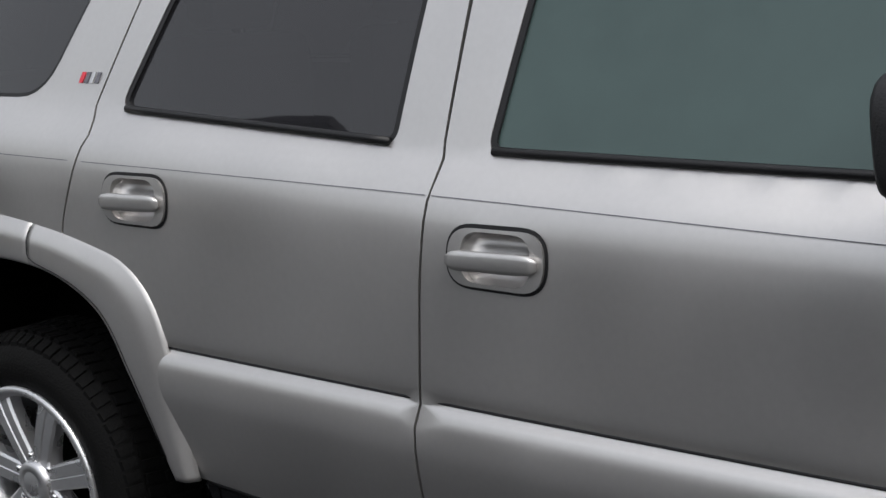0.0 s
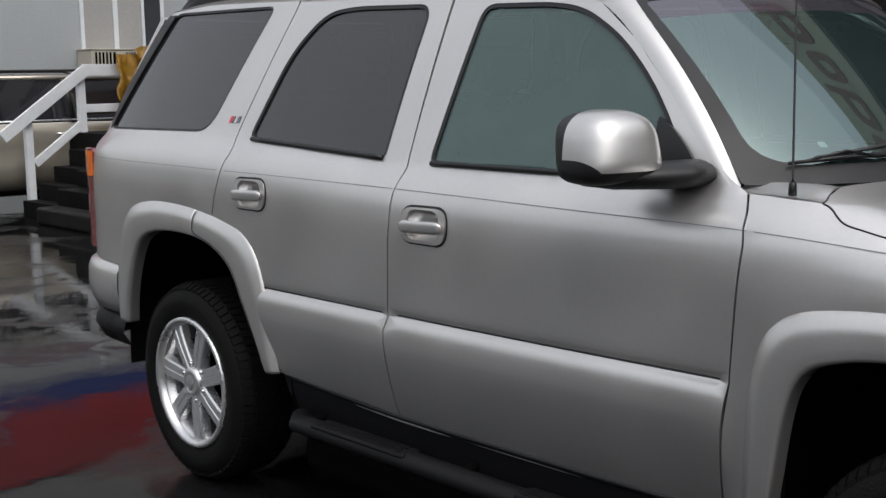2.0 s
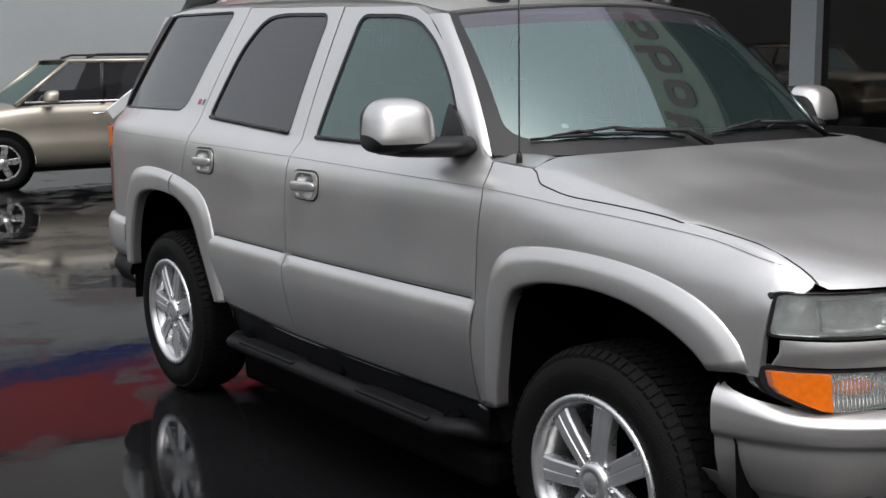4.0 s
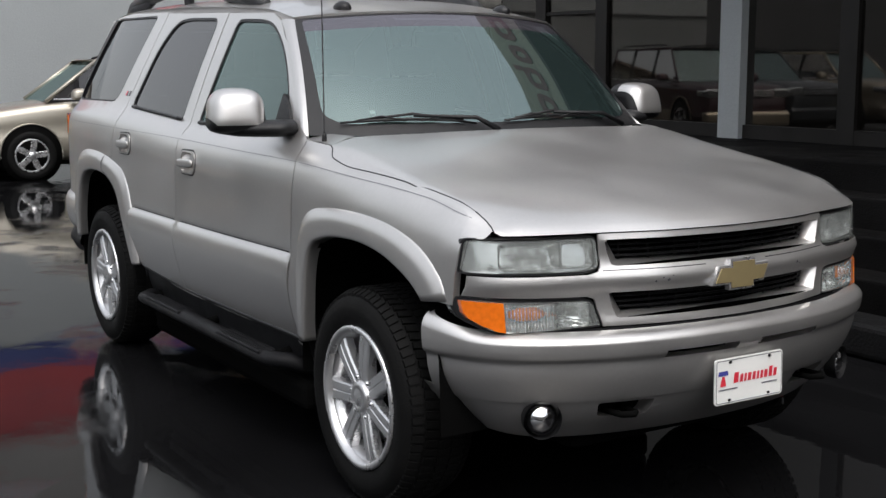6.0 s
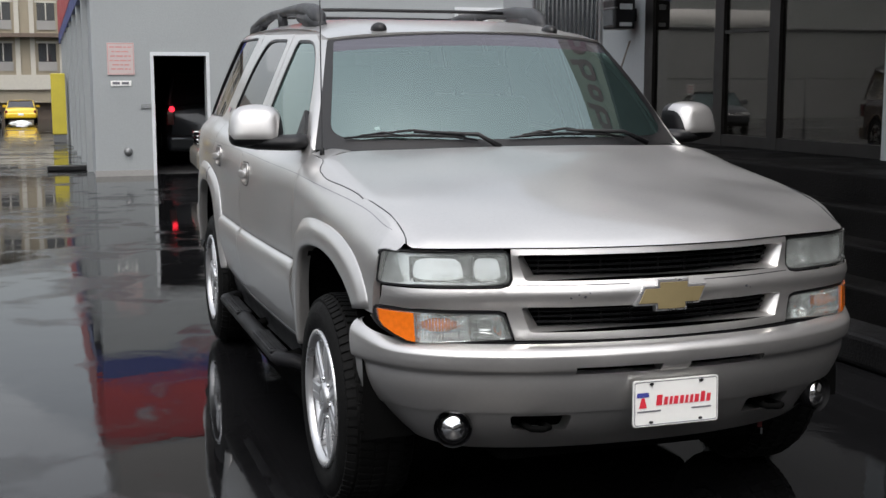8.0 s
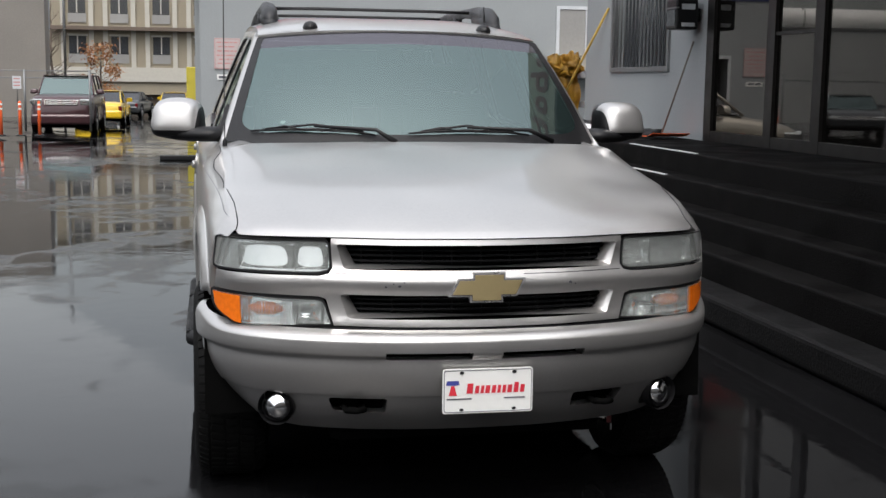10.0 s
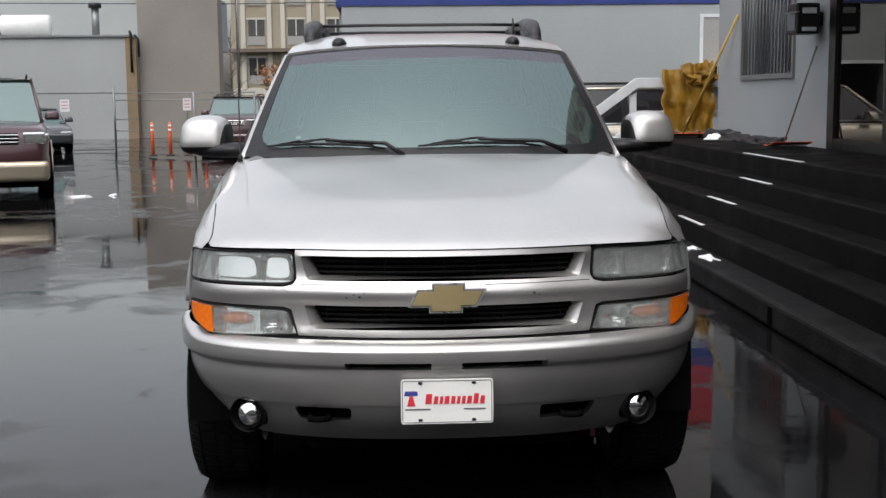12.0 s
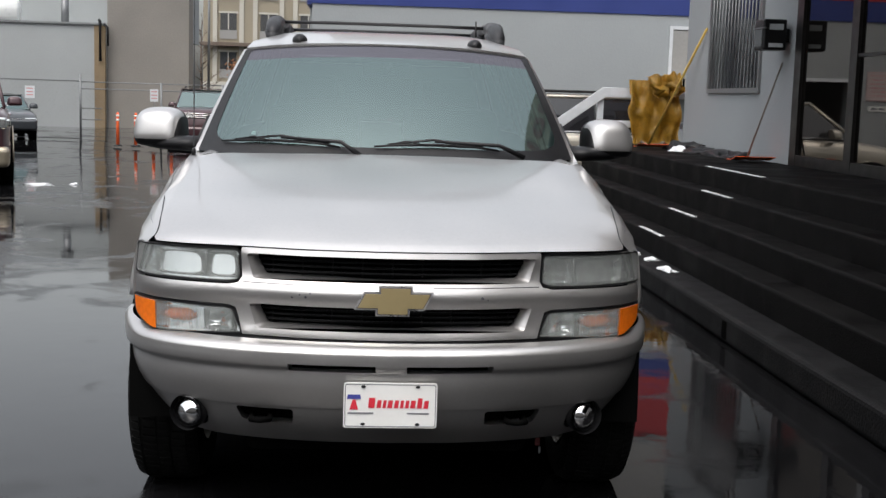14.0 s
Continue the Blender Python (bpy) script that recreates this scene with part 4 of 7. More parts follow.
def rear_bumper(z0, z1, d):
    plan = smooth_line([(-0.945, 4.44), (-0.938, 4.62), (-0.905, 4.78), (-0.80, 4.89), (-0.5, 4.95), (0, 4.97), (0.5, 4.95), (0.80, 4.89), (0.905, 4.78), (0.938, 4.62), (0.945, 4.44)], 48)
    rows = [(z0, -0.06), (z0 + 0.02, -0.02), (z0 + 0.06, 0.0), ((z0 + z1) / 2, 0.012), (z1 - 0.05, 0.01), (z1 - 0.015, -0.005), (z1, -0.03), (z1, -0.12)]
    verts, faces = [], []
    for i, p in enumerate(plan):
        a, b = plan[max(i - 1, 0)], plan[min(i + 1, len(plan) - 1)]
        t = (b - a).normalized()
        for z, o in rows:
            verts.append((p.x - t.y * (o + d), p.y + t.x * (o + d), z))
    w = len(rows)
    for i in range(len(plan) - 1):
        for j in range(w - 1):
            faces.append((i * w + j, i * w + j + 1, (i + 1) * w + j + 1, (i + 1) * w + j))
    bm = mesh_from(verts, faces)
    bmesh.ops.recalc_face_normals(bm, faces=bm.faces[:])
    return bm


r_bumper = part("rear_bumper", rear_bumper(0.56, 0.80, 0.0), PAINT, car)
part("bumper_valance", rear_bumper(0.42, 0.57, -0.02), TRIM_GREY, r_bumper, "dark grey plastic valance")

# ---- its front ----
grille_outline = [(-0.878, 0.901), (-0.545, 0.8985), (-0.512, 0.906), (-0.499, 0.925), (-0.504, 1.010), (-0.502, 1.022), (0.502, 1.022), (0.504, 1.010), (0.499, 0.925), (0.512, 0.906), (0.545, 0.8985), (0.878, 0.901),
                  (0.885, 0.838), (0.545, 0.829), (0.520, 0.820), (0.499, 0.745), (0.496, 0.733), (-0.496, 0.733), (-0.499, 0.745), (-0.520, 0.820), (-0.545, 0.829), (-0.885, 0.838)]
slots = [rounded(q, 0.012) for q in ([(-0.486, 1.004), (0.486, 1.004), (0.462, 0.921), (-0.462, 0.921)], [(-0.476, 0.838), (0.476, 0.838), (0.450, 0.757), (-0.450, 0.757)])]
reveals = [rounded(q, 0.010) for q in ([(-0.455, 0.997), (0.455, 0.997), (0.422, 0.932), (-0.422, 0.932)], [(-0.445, 0.831), (0.445, 0.831), (0.412, 0.768), (-0.412, 0.768)])]


def grille_face(x, z):
    """The surround, its middle bar standing proud and rounded."""
    mid = math.exp(-((z - 0.88) / 0.035) ** 2)
    rim = 0.006 * (math.exp(-((z - 1.0) / 0.016) ** 2) + math.exp(-((z - 0.742) / 0.016) ** 2))
    return (x, NOSE(x) + (z - 0.9) * 0.07 - 0.022 * mid - rim, z)


grille = part("grille", patch(grille_face, grille_outline, slots, 0.04, 0.006, [0.738, 0.745, 0.752, 0.76, 0.77, 0.79, 0.81, 0.835, 0.845, 0.855, 0.868, 0.88, 0.892, 0.905, 0.915, 0.925, 0.94, 0.96, 0.98, 1.005, 1.012, 1.018],
                              core=(0, 2, 0.9), way=(0, 1, 0)), PAINT, car, "silver grille surround with a wide middle bar")
for rim_in, rim_out in zip(reveals, slots):
    n = len(rim_in)
    loops = [[grille_face(*p) for p in rim_out], [(p[0] * 0.3 + q[0] * 0.7, NOSE(p[0] * 0.3 + q[0] * 0.7) + (q[1] - 0.9) * 0.07 + 0.010, p[1] * 0.3 + q[1] * 0.7) for p, q in zip(rim_in, rim_out)],
             [(p[0], NOSE(p[0]) + (p[1] - 0.9) * 0.07 + 0.034, p[1]) for p in rim_in], [(p[0], NOSE(p[0]) + (p[1] - 0.9) * 0.07 + 0.06, p[1]) for p in rim_in]]
    ring = mesh_from([p for loop in loops for p in loop], [(k * n + i, k * n + (i + 1) % n, (k + 1) * n + (i + 1) % n, (k + 1) * n + i) for k in range(3) for i in range(n)])
    part("slot_reveal", ring, PAINT, grille)
# near-black sheet standing in for the shade behind the grille slots
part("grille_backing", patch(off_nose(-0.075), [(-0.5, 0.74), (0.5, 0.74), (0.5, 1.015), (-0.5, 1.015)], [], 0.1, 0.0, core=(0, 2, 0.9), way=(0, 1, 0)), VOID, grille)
for z in (0.783, 0.80, 0.817, 0.945, 0.963, 0.981):
    part("grille_slat", tube([(x, NOSE(x) + (z - 0.9) * 0.07 + 0.05, z) for x in np.linspace(-0.455, 0.455, 13)], 0.0045, 6), TRIM_GREY, grille)
for x in np.linspace(-0.4, 0.4, 9):
    for z0, z1 in ((0.77, 0.832), (0.932, 0.998)):
        part("grille_rib", tube([(x, NOSE(x) + (z - 0.9) * 0.07 + 0.056, z) for z in (z0, z1)], 0.003, 5), TRIM_GREY, grille)

# stone chips on the middle bar
rng = random.Random(3)
for x, z in ((-0.305, 0.879), (-0.285, 0.872), (-0.33, 0.868), (0.30, 0.876), (0.318, 0.870), (-0.27, 0.884)):
    r = rng.uniform(0.003, 0.006)
    ring = [(x + r * rng.uniform(0.6, 1.2) * math.cos(w), z + r * rng.uniform(0.5, 1.0) * math.sin(w)) for w in np.linspace(0, 2 * math.pi, 8, endpoint=False)]
    part("paint_chip", patch(lambda x, z: (x, grille_face(x, z)[1] - 0.0012, z), ring, [], 0.02, 0.0, core=(0, 2, 0.9), way=(0, 1, 0)), GREY_INK, grille)

# the fine joint above the middle bar
for s in (-1, 1):
    part("grille_joint", tube([(s * x, grille_face(x, 0.9085)[1], 0.9085) for x in np.linspace(0.135, 0.497, 9)], 0.0016, 6), TRIM, grille)

# emblem: a plain slanted cross
ex, ez = 0.006, 0.868
half = [(-0.117, -0.022), (-0.052, -0.022), (-0.052, -0.041), (0.043, -0.041), (0.043, -0.022), (0.094, -0.022), (0.117, 0.022), (0.052, 0.022), (0.052, 0.041), (-0.043, 0.041), (-0.043, 0.022), (-0.094, 0.022)]
outer_cross = inset([Vector((ex + x, ez + z)) for x, z in half], -0.0085)
part("emblem_rim", patch(off_nose(0.028), outer_cross, [], 0.03, 0.02, core=(0, 2, 0.9), way=(0, 1, 0)), ALLOY, grille)
part("emblem_gap", patch(off_nose(0.0285), inset(outer_cross, 0.0045), [], 0.03, 0.0, core=(0, 2, 0.9), way=(0, 1, 0)), GREY_INK, grille)
part("emblem", patch(off_nose(0.033), inset(outer_cross, 0.0075), [], 0.03, 0.006, core=(0, 2, 0.9), way=(0, 1, 0)), GOLD, grille, "worn gold emblem")


def lamp(side_sign, outline, name, label, wells):
    """A lamp: a dark surround, a reflector bowl with inner cups, and a clear lens."""
    pts = [Vector((side_sign * x, z)) for x, z in outline]
    head = part(name, patch(off_nose(-0.004), inset(pts, -0.0045), [inset(pts, 0.002)], 0.05, 0.02, edge=0.02, core=(0, 2, 0.9), way=(0, 1, 0)), TRIM, car, label)
    part("reflector", patch(lambda x, z: (x, NOSE(x) + 0.022 + (z - min(p.y for p in pts)) * 0.26, z), inset(pts, -0.004), [], 0.04, -0.02, core=(0, 2, 0.9), way=(0, 1, 0)), REFLECTOR, head)
    for x0, x1, depth in wells:
        a, b = sorted((side_sign * x0, side_sign * x1))
        z0, z1 = min(z for _, z in outline) + 0.014, max(z for _, z in outline) - 0.014
        cx, cz = (a + b) / 2, (z0 + z1) / 2
        cup = lambda x, z: (x, NOSE(x) + (z - 0.9) * 0.07 + 0.008 + 0.0011 * math.sin(x * 330) * math.sin((z - cz) * 130) + 0.95 * depth * max(0.0, 1 - ((x - cx) / (b - a) * 2) ** 2) ** 0.7 * max(0.0, 1 - abs((z - cz) / (z1 - z0) * 2) ** 3) ** 0.7, z)
        part("reflector_cup", patch(cup, rounded([(a, z0), (b, z0), (b, z1), (a, z1)], 0.012), [], 0.008, 0.0, edge=0.02, core=(0, 2, 0.9), way=(0, 1, 0)), REFLECTOR, head)
    lens = part("lens", patch(off_nose(0.006), inset(pts, 0.004), [], 0.04, 0.015, core=(0, 2, 0.9), way=(0, 1, 0)), LENS, head, "clear lens")
    lens.visible_shadow = False
    return head


HEAD = rounded([(0.876, 1.014), (0.512, 1.014), (0.504, 0.914), (0.55, 0.905), (0.888, 0.909)], [0.015, 0.02, 0.03, 0.02, 0.015])
TURN = rounded([(0.894, 0.828), (0.552, 0.820), (0.528, 0.812), (0.505, 0.745), (0.503, 0.735), (0.815, 0.722), (0.890, 0.770)], [0.01, 0.03, 0.015, 0.02, 0.01, 0.04, 0.03])
for s in (-1, 1):
    head = lamp(s, HEAD, "headlamp", "clear rectangular headlamp with a chrome reflector", [(0.517, 0.618, 0.05), (0.628, 0.805, 0.055)])
    part("divider", patch(lambda x, z: (x, NOSE(x) + (z - 0.9) * 0.07 + 0.004, z), [(s * 0.620, 0.918), (s * 0.6255, 0.918), (s * 0.6255, 1.004), (s * 0.620, 1.004)], [], 0.05, 0.03, core=(0, 2, 0.9), way=(0, 1, 0)), REFLECTOR, head)
    front = lamp(s, TURN, "indicator_lamp", "clear front indicator lamp with an amber corner", [(0.535, 0.63, 0.035)])
    amb = [(s * 0.889, 0.823), (s * 0.802, 0.821), (s * 0.798, 0.729), (s * 0.820, 0.733), (s * 0.852, 0.750), (s * 0.876, 0.768), (s * 0.885, 0.785)]
    for i in range(16):
        x = s * (0.795 - 0.0095 * i)
        part("lens_rib", tube([(x, NOSE(x) + (z - 0.9) * 0.07 + 0.006, z) for z in (0.740, 0.812)], 0.0026, 6), LENS, front)
    part("bulb", tube([(s * x, NOSE(x) + 0.030, 0.778) for x in (0.77, 0.74, 0.69, 0.66)], [0.008, 0.022, 0.022, 0.008], 12), AMBER, front)
    part("amber_lens", patch(off_nose(0.009), amb, [], 0.04, 0.02, core=(0, 2, 0.9), way=(0, 1, 0)), AMBER, front, "amber plastic lens")

# front bumper, cut through by two slots
A = lambda x: math.copysign(arc_of(abs(x)), x)
end = ARC[-1]
low_edge = lambda q: 0.500
top_edge = lambda q: float(np.interp(abs(q), [0, 0.88, 0.96, 1.04, 1.1, end], [0.7265, 0.7265, 0.731, 0.747, 0.763, 0.777]))
MID = [0.51, 0.54, 0.57, 0.595, 0.615, 0.628, 0.634, 0.640, 0.646, 0.653, 0.660, 0.668, 0.678, 0.688]


def bumper_skin():
    """The bumper's skin in even strips, open at its two slots."""
    cols = sorted(set([round(float(q), 4) for q in np.linspace(-end, end, 101)] + [-0.335, -0.05, 0.05, 0.335]))
    verts, faces = [], []
    for q in cols:
        b, t = low_edge(q), top_edge(q)
        zs = [b + (0.51 - b) * i / 5 for i in range(5)] + MID + [0.688 + (t - 0.688) * i / 10 for i in range(1, 11)]
        verts.append(bumper_at(q, b - 0.003, -0.001))
        verts += [bumper_at(q, z) for z in zs]
    n = len(verts) // len(cols)
    k0, k1 = 6 + MID.index(0.634), 6 + MID.index(0.660)
    for i in range(len(cols) - 1):
        m = abs(cols[i] + cols[i + 1]) / 2
        for j in range(n - 1):
            if not (0.05 < m < 0.335 and k0 <= j < k1):
                faces.append((i * n + j, (i + 1) * n + j, (i + 1) * n + j + 1, i * n + j + 1))
    for q0, q1 in ((-0.335, -0.05), (0.05, 0.335)):
        ring = [(q, 0.634) for q in cols if q0 <= q <= q1] + [(q, 0.660) for q in cols[::-1] if q0 <= q <= q1]
        k = len(verts)
        for q, z in ring:
            verts += [bumper_at(q, z), bumper_at(q, z, -0.05)]
        for i in range(len(ring)):
            a, c = k + 2 * i, k + 2 * ((i + 1) % len(ring))
            faces.append((a, c, c + 1, a + 1))
    return mesh_from(verts, faces)


f_bumper = part("front_bumper", bumper_skin(), PAINT, car)
# near-black backings here stand in for shade inside the bumper openings
part("slot_backing", patch(off_bumper(-0.07), [(-0.4, 0.62), (0.4, 0.62), (0.4, 0.68), (-0.4, 0.68)], [], 0.05, 0.0, core=(0, 1.2, 0.55), way=(0, 1, 0)), VOID, f_bumper)
val = [(float(q), 0.526) for q in np.linspace(-end, end, 25)] + [(end, 0.46), (end - 0.02, 0.385), (0.7, 0.352), (-0.7, 0.352), (-end + 0.02, 0.385), (-end, 0.46)]
fogs = [[(s * 0.735 + 0.061 * math.cos(w), 0.447 + 0.06 * math.sin(w)) for w in np.linspace(0, 2 * math.pi, 20, endpoint=False)] for s in (-1, 1)]
hooks = [rounded([(s * 0.33, 0.49), (s * 0.54, 0.49), (s * 0.53, 0.435), (s * 0.34, 0.43)], 0.015) for s in (-1, 1)]
part("valance", patch(off_bumper(-0.004), val, fogs + hooks, 0.045, 0.06, BUMP_ROWS, core=(0, 1.2, 0.55), way=(0, 1, 0)), PAINT, f_bumper, "painted lower valance in its own shade")
part("valance_backing", patch(off_bumper(-0.07), [(-1.0, 0.37), (1.0, 0.37), (1.0, 0.53), (-1.0, 0.53)], [], 0.08, 0.0, core=(0, 1.2, 0.55), way=(0, 1, 0)), VOID, f_bumper)
part("bumper_top_seal", patch(off_nose(0.004), [(-0.885, 0.690), (0.885, 0.690), (0.885, 0.719), (0.5, 0.729), (-0.5, 0.729), (-0.885, 0.719)], [], 0.08, 0.0, core=(0, 1.2, 0.55), way=(0, 1, 0)), TRIM, f_bumper)
for s in (-1, 1):
    x, y, z = bumper_at(s * 0.735, 0.447, 0.012)
    turn = Matrix.Translation((x, y, z)) @ pose(0, 0, 0, 0, 0, -90 + s * 20)
    fog = part("fog_lamp", revolve([(-0.03, 0.062), (0.012, 0.060), (0.016, 0.055), (0.006, 0.052), (-0.02, 0.051)], 28), TRIM, car, "round fog lamp in the valance")
    fog.matrix_basis = turn @ pose(0, 0, 0, 0, 0, 180)
    bowl = part("reflector", revolve([(0.035, 0.002), (0.028, 0.03), (0.012, 0.048), (-0.01, 0.052)], 24), CHROME, fog)
    bowl.matrix_basis = pose(0, 0, 0, 0, 0, 180)
    lens = part("lens", revolve([(0.014, 0.0005), (0.012, 0.025), (0.006, 0.042), (-0.002, 0.051)], 24), LENS, fog, "clear ribbed lens")
    lens.visible_shadow = False
    part("tow_hook", tube([(s * 0.40, 0.14, 0.45), (s * 0.40, 0.05, 0.455), (s * 0.43, 0.02, 0.46), (s * 0.46, 0.05, 0.455), (s * 0.46, 0.14, 0.45)], 0.011, 8), VOID, car)

# dealer plate with plain bars for its print
plate = part("number_plate", patch(lambda x, z: (x, -0.045 + (z - 0.53) * 0.02, z), rounded([(-0.153, 0.456), (0.153, 0.456), (0.153, 0.606), (-0.153, 0.606)], 0.012), [], 0.1, 0.006, core=(0, 1, 0.5)), WHITE, car,
             "white dealer plate with red print")
plate_face = lambda d: (lambda x, z: (x, -0.046 - d + (z - 0.53) * 0.02, z))
rim = rounded([(-0.149, 0.460), (0.149, 0.460), (0.149, 0.602), (-0.149, 0.602)], 0.010)
part("plate_rim", patch(plate_face(0.0006), rim, [inset(rim, 0.0025)], 0.1, 0.0, core=(0, 1, 0.5)), GREY_INK, plate)
for k, (w, x) in enumerate(((0.024, -0.061), (0.017, -0.037), (0.014, -0.019), (0.019, -0.001), (0.017, 0.020), (0.014, 0.038), (0.015, 0.055), (0.019, 0.074), (0.019, 0.096), (0.018, 0.117), (0.0, 0.0))):
    if w:
        h = 0.034 if k in (0, 8) else 0.026
        part("print_bar", patch(plate_face(0.001), [(x - w / 2, 0.523), (x + w / 2 - 0.003, 0.523), (x + w / 2, 0.523 + h), (x - w / 2 + 0.004, 0.523 + h)], [], 0.1, 0.0, core=(0, 1, 0.5)), RED_INK, plate)
part("print_mark", patch(plate_face(0.001), [(-0.142, 0.552), (-0.096, 0.552), (-0.099, 0.567), (-0.139, 0.567)], [], 0.1, 0.0, core=(0, 1, 0.5)), BLUE_INK, plate)
part("print_mark", patch(plate_face(0.001), [(-0.133, 0.517), (-0.105, 0.517), (-0.114, 0.550), (-0.124, 0.550)], [], 0.1, 0.0, core=(0, 1, 0.5)), RED_INK, plate)
for x0, x1 in ((-0.139, -0.055), (0.055, 0.127)):
    part("print_line", patch(plate_face(0.001), [(x0, 0.503), (x1, 0.503), (x1, 0.508), (x0, 0.508)], [], 0.1, 0.0, core=(0, 1, 0.5)), GREY_INK, plate)
for x in (-0.089, 0.089):
    for z in (0.594, 0.469):
        b = bmesh.new()
        bmesh.ops.create_uvsphere(b, u_segments=8, v_segments=6, radius=0.006)
        bmesh.ops.transform(b, matrix=Matrix.Translation((x, -0.047, z)) @ Matrix.Diagonal((1.3, 0.5, 0.8, 1)), verts=b.verts)
        part("plate_screw", b, TRIM, plate)


# ---- wheels ----
def make_wheel(parent):
    wheel = part("wheel", revolve([(-0.122, 0.246), (-0.126, 0.258), (-0.129, 0.262), (-0.136, 0.29), (-0.138, 0.318), (-0.137, 0.322), (-0.133, 0.337), (-0.124, 0.353), (-0.110, 0.367), (-0.085, 0.378), (0.0, 0.384), (0.085, 0.378), (0.110, 0.367),
                                   (0.124, 0.353), (0.133, 0.337), (0.138, 0.31), (0.129, 0.262), (0.122, 0.246)], 64), RUBBER, parent, "black road tyre on a silver seven-spoke alloy wheel")
    part("rim", revolve([(-0.125, 0.232), (-0.128, 0.246), (-0.118, 0.250), (-0.112, 0.240), (-0.104, 0.228), (-0.06, 0.214), (0.08, 0.20), (0.12, 0.22), (0.125, 0.235)], 56), ALLOY, wheel)
    part("rim_edge", revolve([(-0.112, 0.226), (-0.126, 0.231), (-0.134, 0.237), (-0.137, 0.246), (-0.134, 0.256), (-0.124, 0.256)], 56), ALLOY, wheel, "polished rim edge")
    lugs = bmesh.new()
    for k in range(72):
        turn = Matrix.Rotation(2 * math.pi * k / 72, 4, "X")
        for x0, x1, skew in ((-0.120, -0.088, 4), (-0.078, -0.030, -8), (-0.020, 0.020, 8), (0.030, 0.078, -8), (0.088, 0.119, 4)):
            b = box(x0, x1, -0.0115, 0.0115, 0.362 if abs(x0) > 0.085 or x1 > 0.085 else 0.376, 0.384 if max(abs(x0), abs(x1)) > 0.1 else 0.388)
            if max(abs(x0), abs(x1)) > 0.1:
                for v in b.verts:
                    if abs(v.co.x) > 0.1:
                        v.co.z -= 0.016
            join(lugs, b, turn @ Matrix.Rotation(radians(skew), 4, "Z"))
    part("tread", lugs, RUBBER, wheel, "worn tread blocks")
    part("brake", revolve([(0.03, 0.01), (0.03, 0.185), (0.05, 0.185), (0.05, 0.01)], 32), VOID, wheel)
    verts, faces = [], []
    for r, w, x, d in ((0.045, 0.034, -0.112, 0.05), (0.09, 0.034, -0.114, 0.04), (0.14, 0.036, -0.116, 0.035), (0.19, 0.038, -0.116, 0.035), (0.222, 0.042, -0.114, 0.035), (0.236, 0.046, -0.108, 0.035)):
        verts += [(x + d, -w, r), (x + 0.006, -w * 0.96, r), (x, -w * 0.80, r), (x, -w * 0.10, r), (x + 0.003, -w * 0.03, r), (x + 0.003, w * 0.03, r), (x, w * 0.10, r), (x, w * 0.80, r), (x + 0.006, w * 0.96, r), (x + d, w, r)]
    for i in range(5):
        for j in range(9):
            faces.append((i * 10 + j, i * 10 + j + 1, (i + 1) * 10 + j + 1, (i + 1) * 10 + j))
    bm = mesh_from(verts, faces, False)
    bmesh.ops.recalc_face_normals(bm, faces=bm.faces[:])
    first = part("spoke", bm, ALLOY, wheel)
    for k in range(1, 7):
        again(first, wheel, Matrix.Rotation(2 * math.pi * k / 7, 4, "X"))
    part("hub_cap", revolve([(-0.128, 0.0), (-0.128, 0.03), (-0.126, 0.034), (-0.129, 0.036), (-0.128, 0.050), (-0.122, 0.057), (-0.105, 0.062), (-0.09, 0.064)], 32), ALLOY, wheel)
    nut = part("wheel_nut", revolve([(-0.118, 0.0), (-0.118, 0.007), (-0.114, 0.0095), (-0.10, 0.0095)], 6), CHROME, wheel)
    for k in range(6):
        m = Matrix.Rotation(2 * math.pi * (k + 0.5) / 6, 4, "X") @ Matrix.Translation((0, 0, 0.072))
        if k == 0:
            nut.matrix_basis = m
        else:
            again(nut, wheel, m)
    return wheel


def place_wheel(wheel, parent, m):
    """A copy of a wheel with its parts under the same vehicle."""
    o = new("wheel", wheel.data)
    o.parent, o.matrix_basis = parent, m
    o["label"] = wheel["label"]
    for c in wheel.children:
        d = again(c, o, c.matrix_basis.copy())
        if "kind" in c.keys():
            d["kind"] = c["kind"]
    return o


wheel = make_wheel(car)
wheel.matrix_basis = Matrix.Translation((-0.825, 0.885, 0.388)) @ pose(0, 0, 0, 8, 0, 0)
place_wheel(wheel, car, Matrix.Translation((-0.825, 3.885, 0.388)) @ pose(0, 0, 0, 20, 0, 0))
place_wheel(wheel, car, Matrix.Translation((0.825, 0.885, 0.388)) @ pose(0, 0, 0, 0, 0, 180))
place_wheel(wheel, car, Matrix.Translation((0.825, 3.885, 0.388)) @ pose(0, 0, 0, 30, 0, 180))

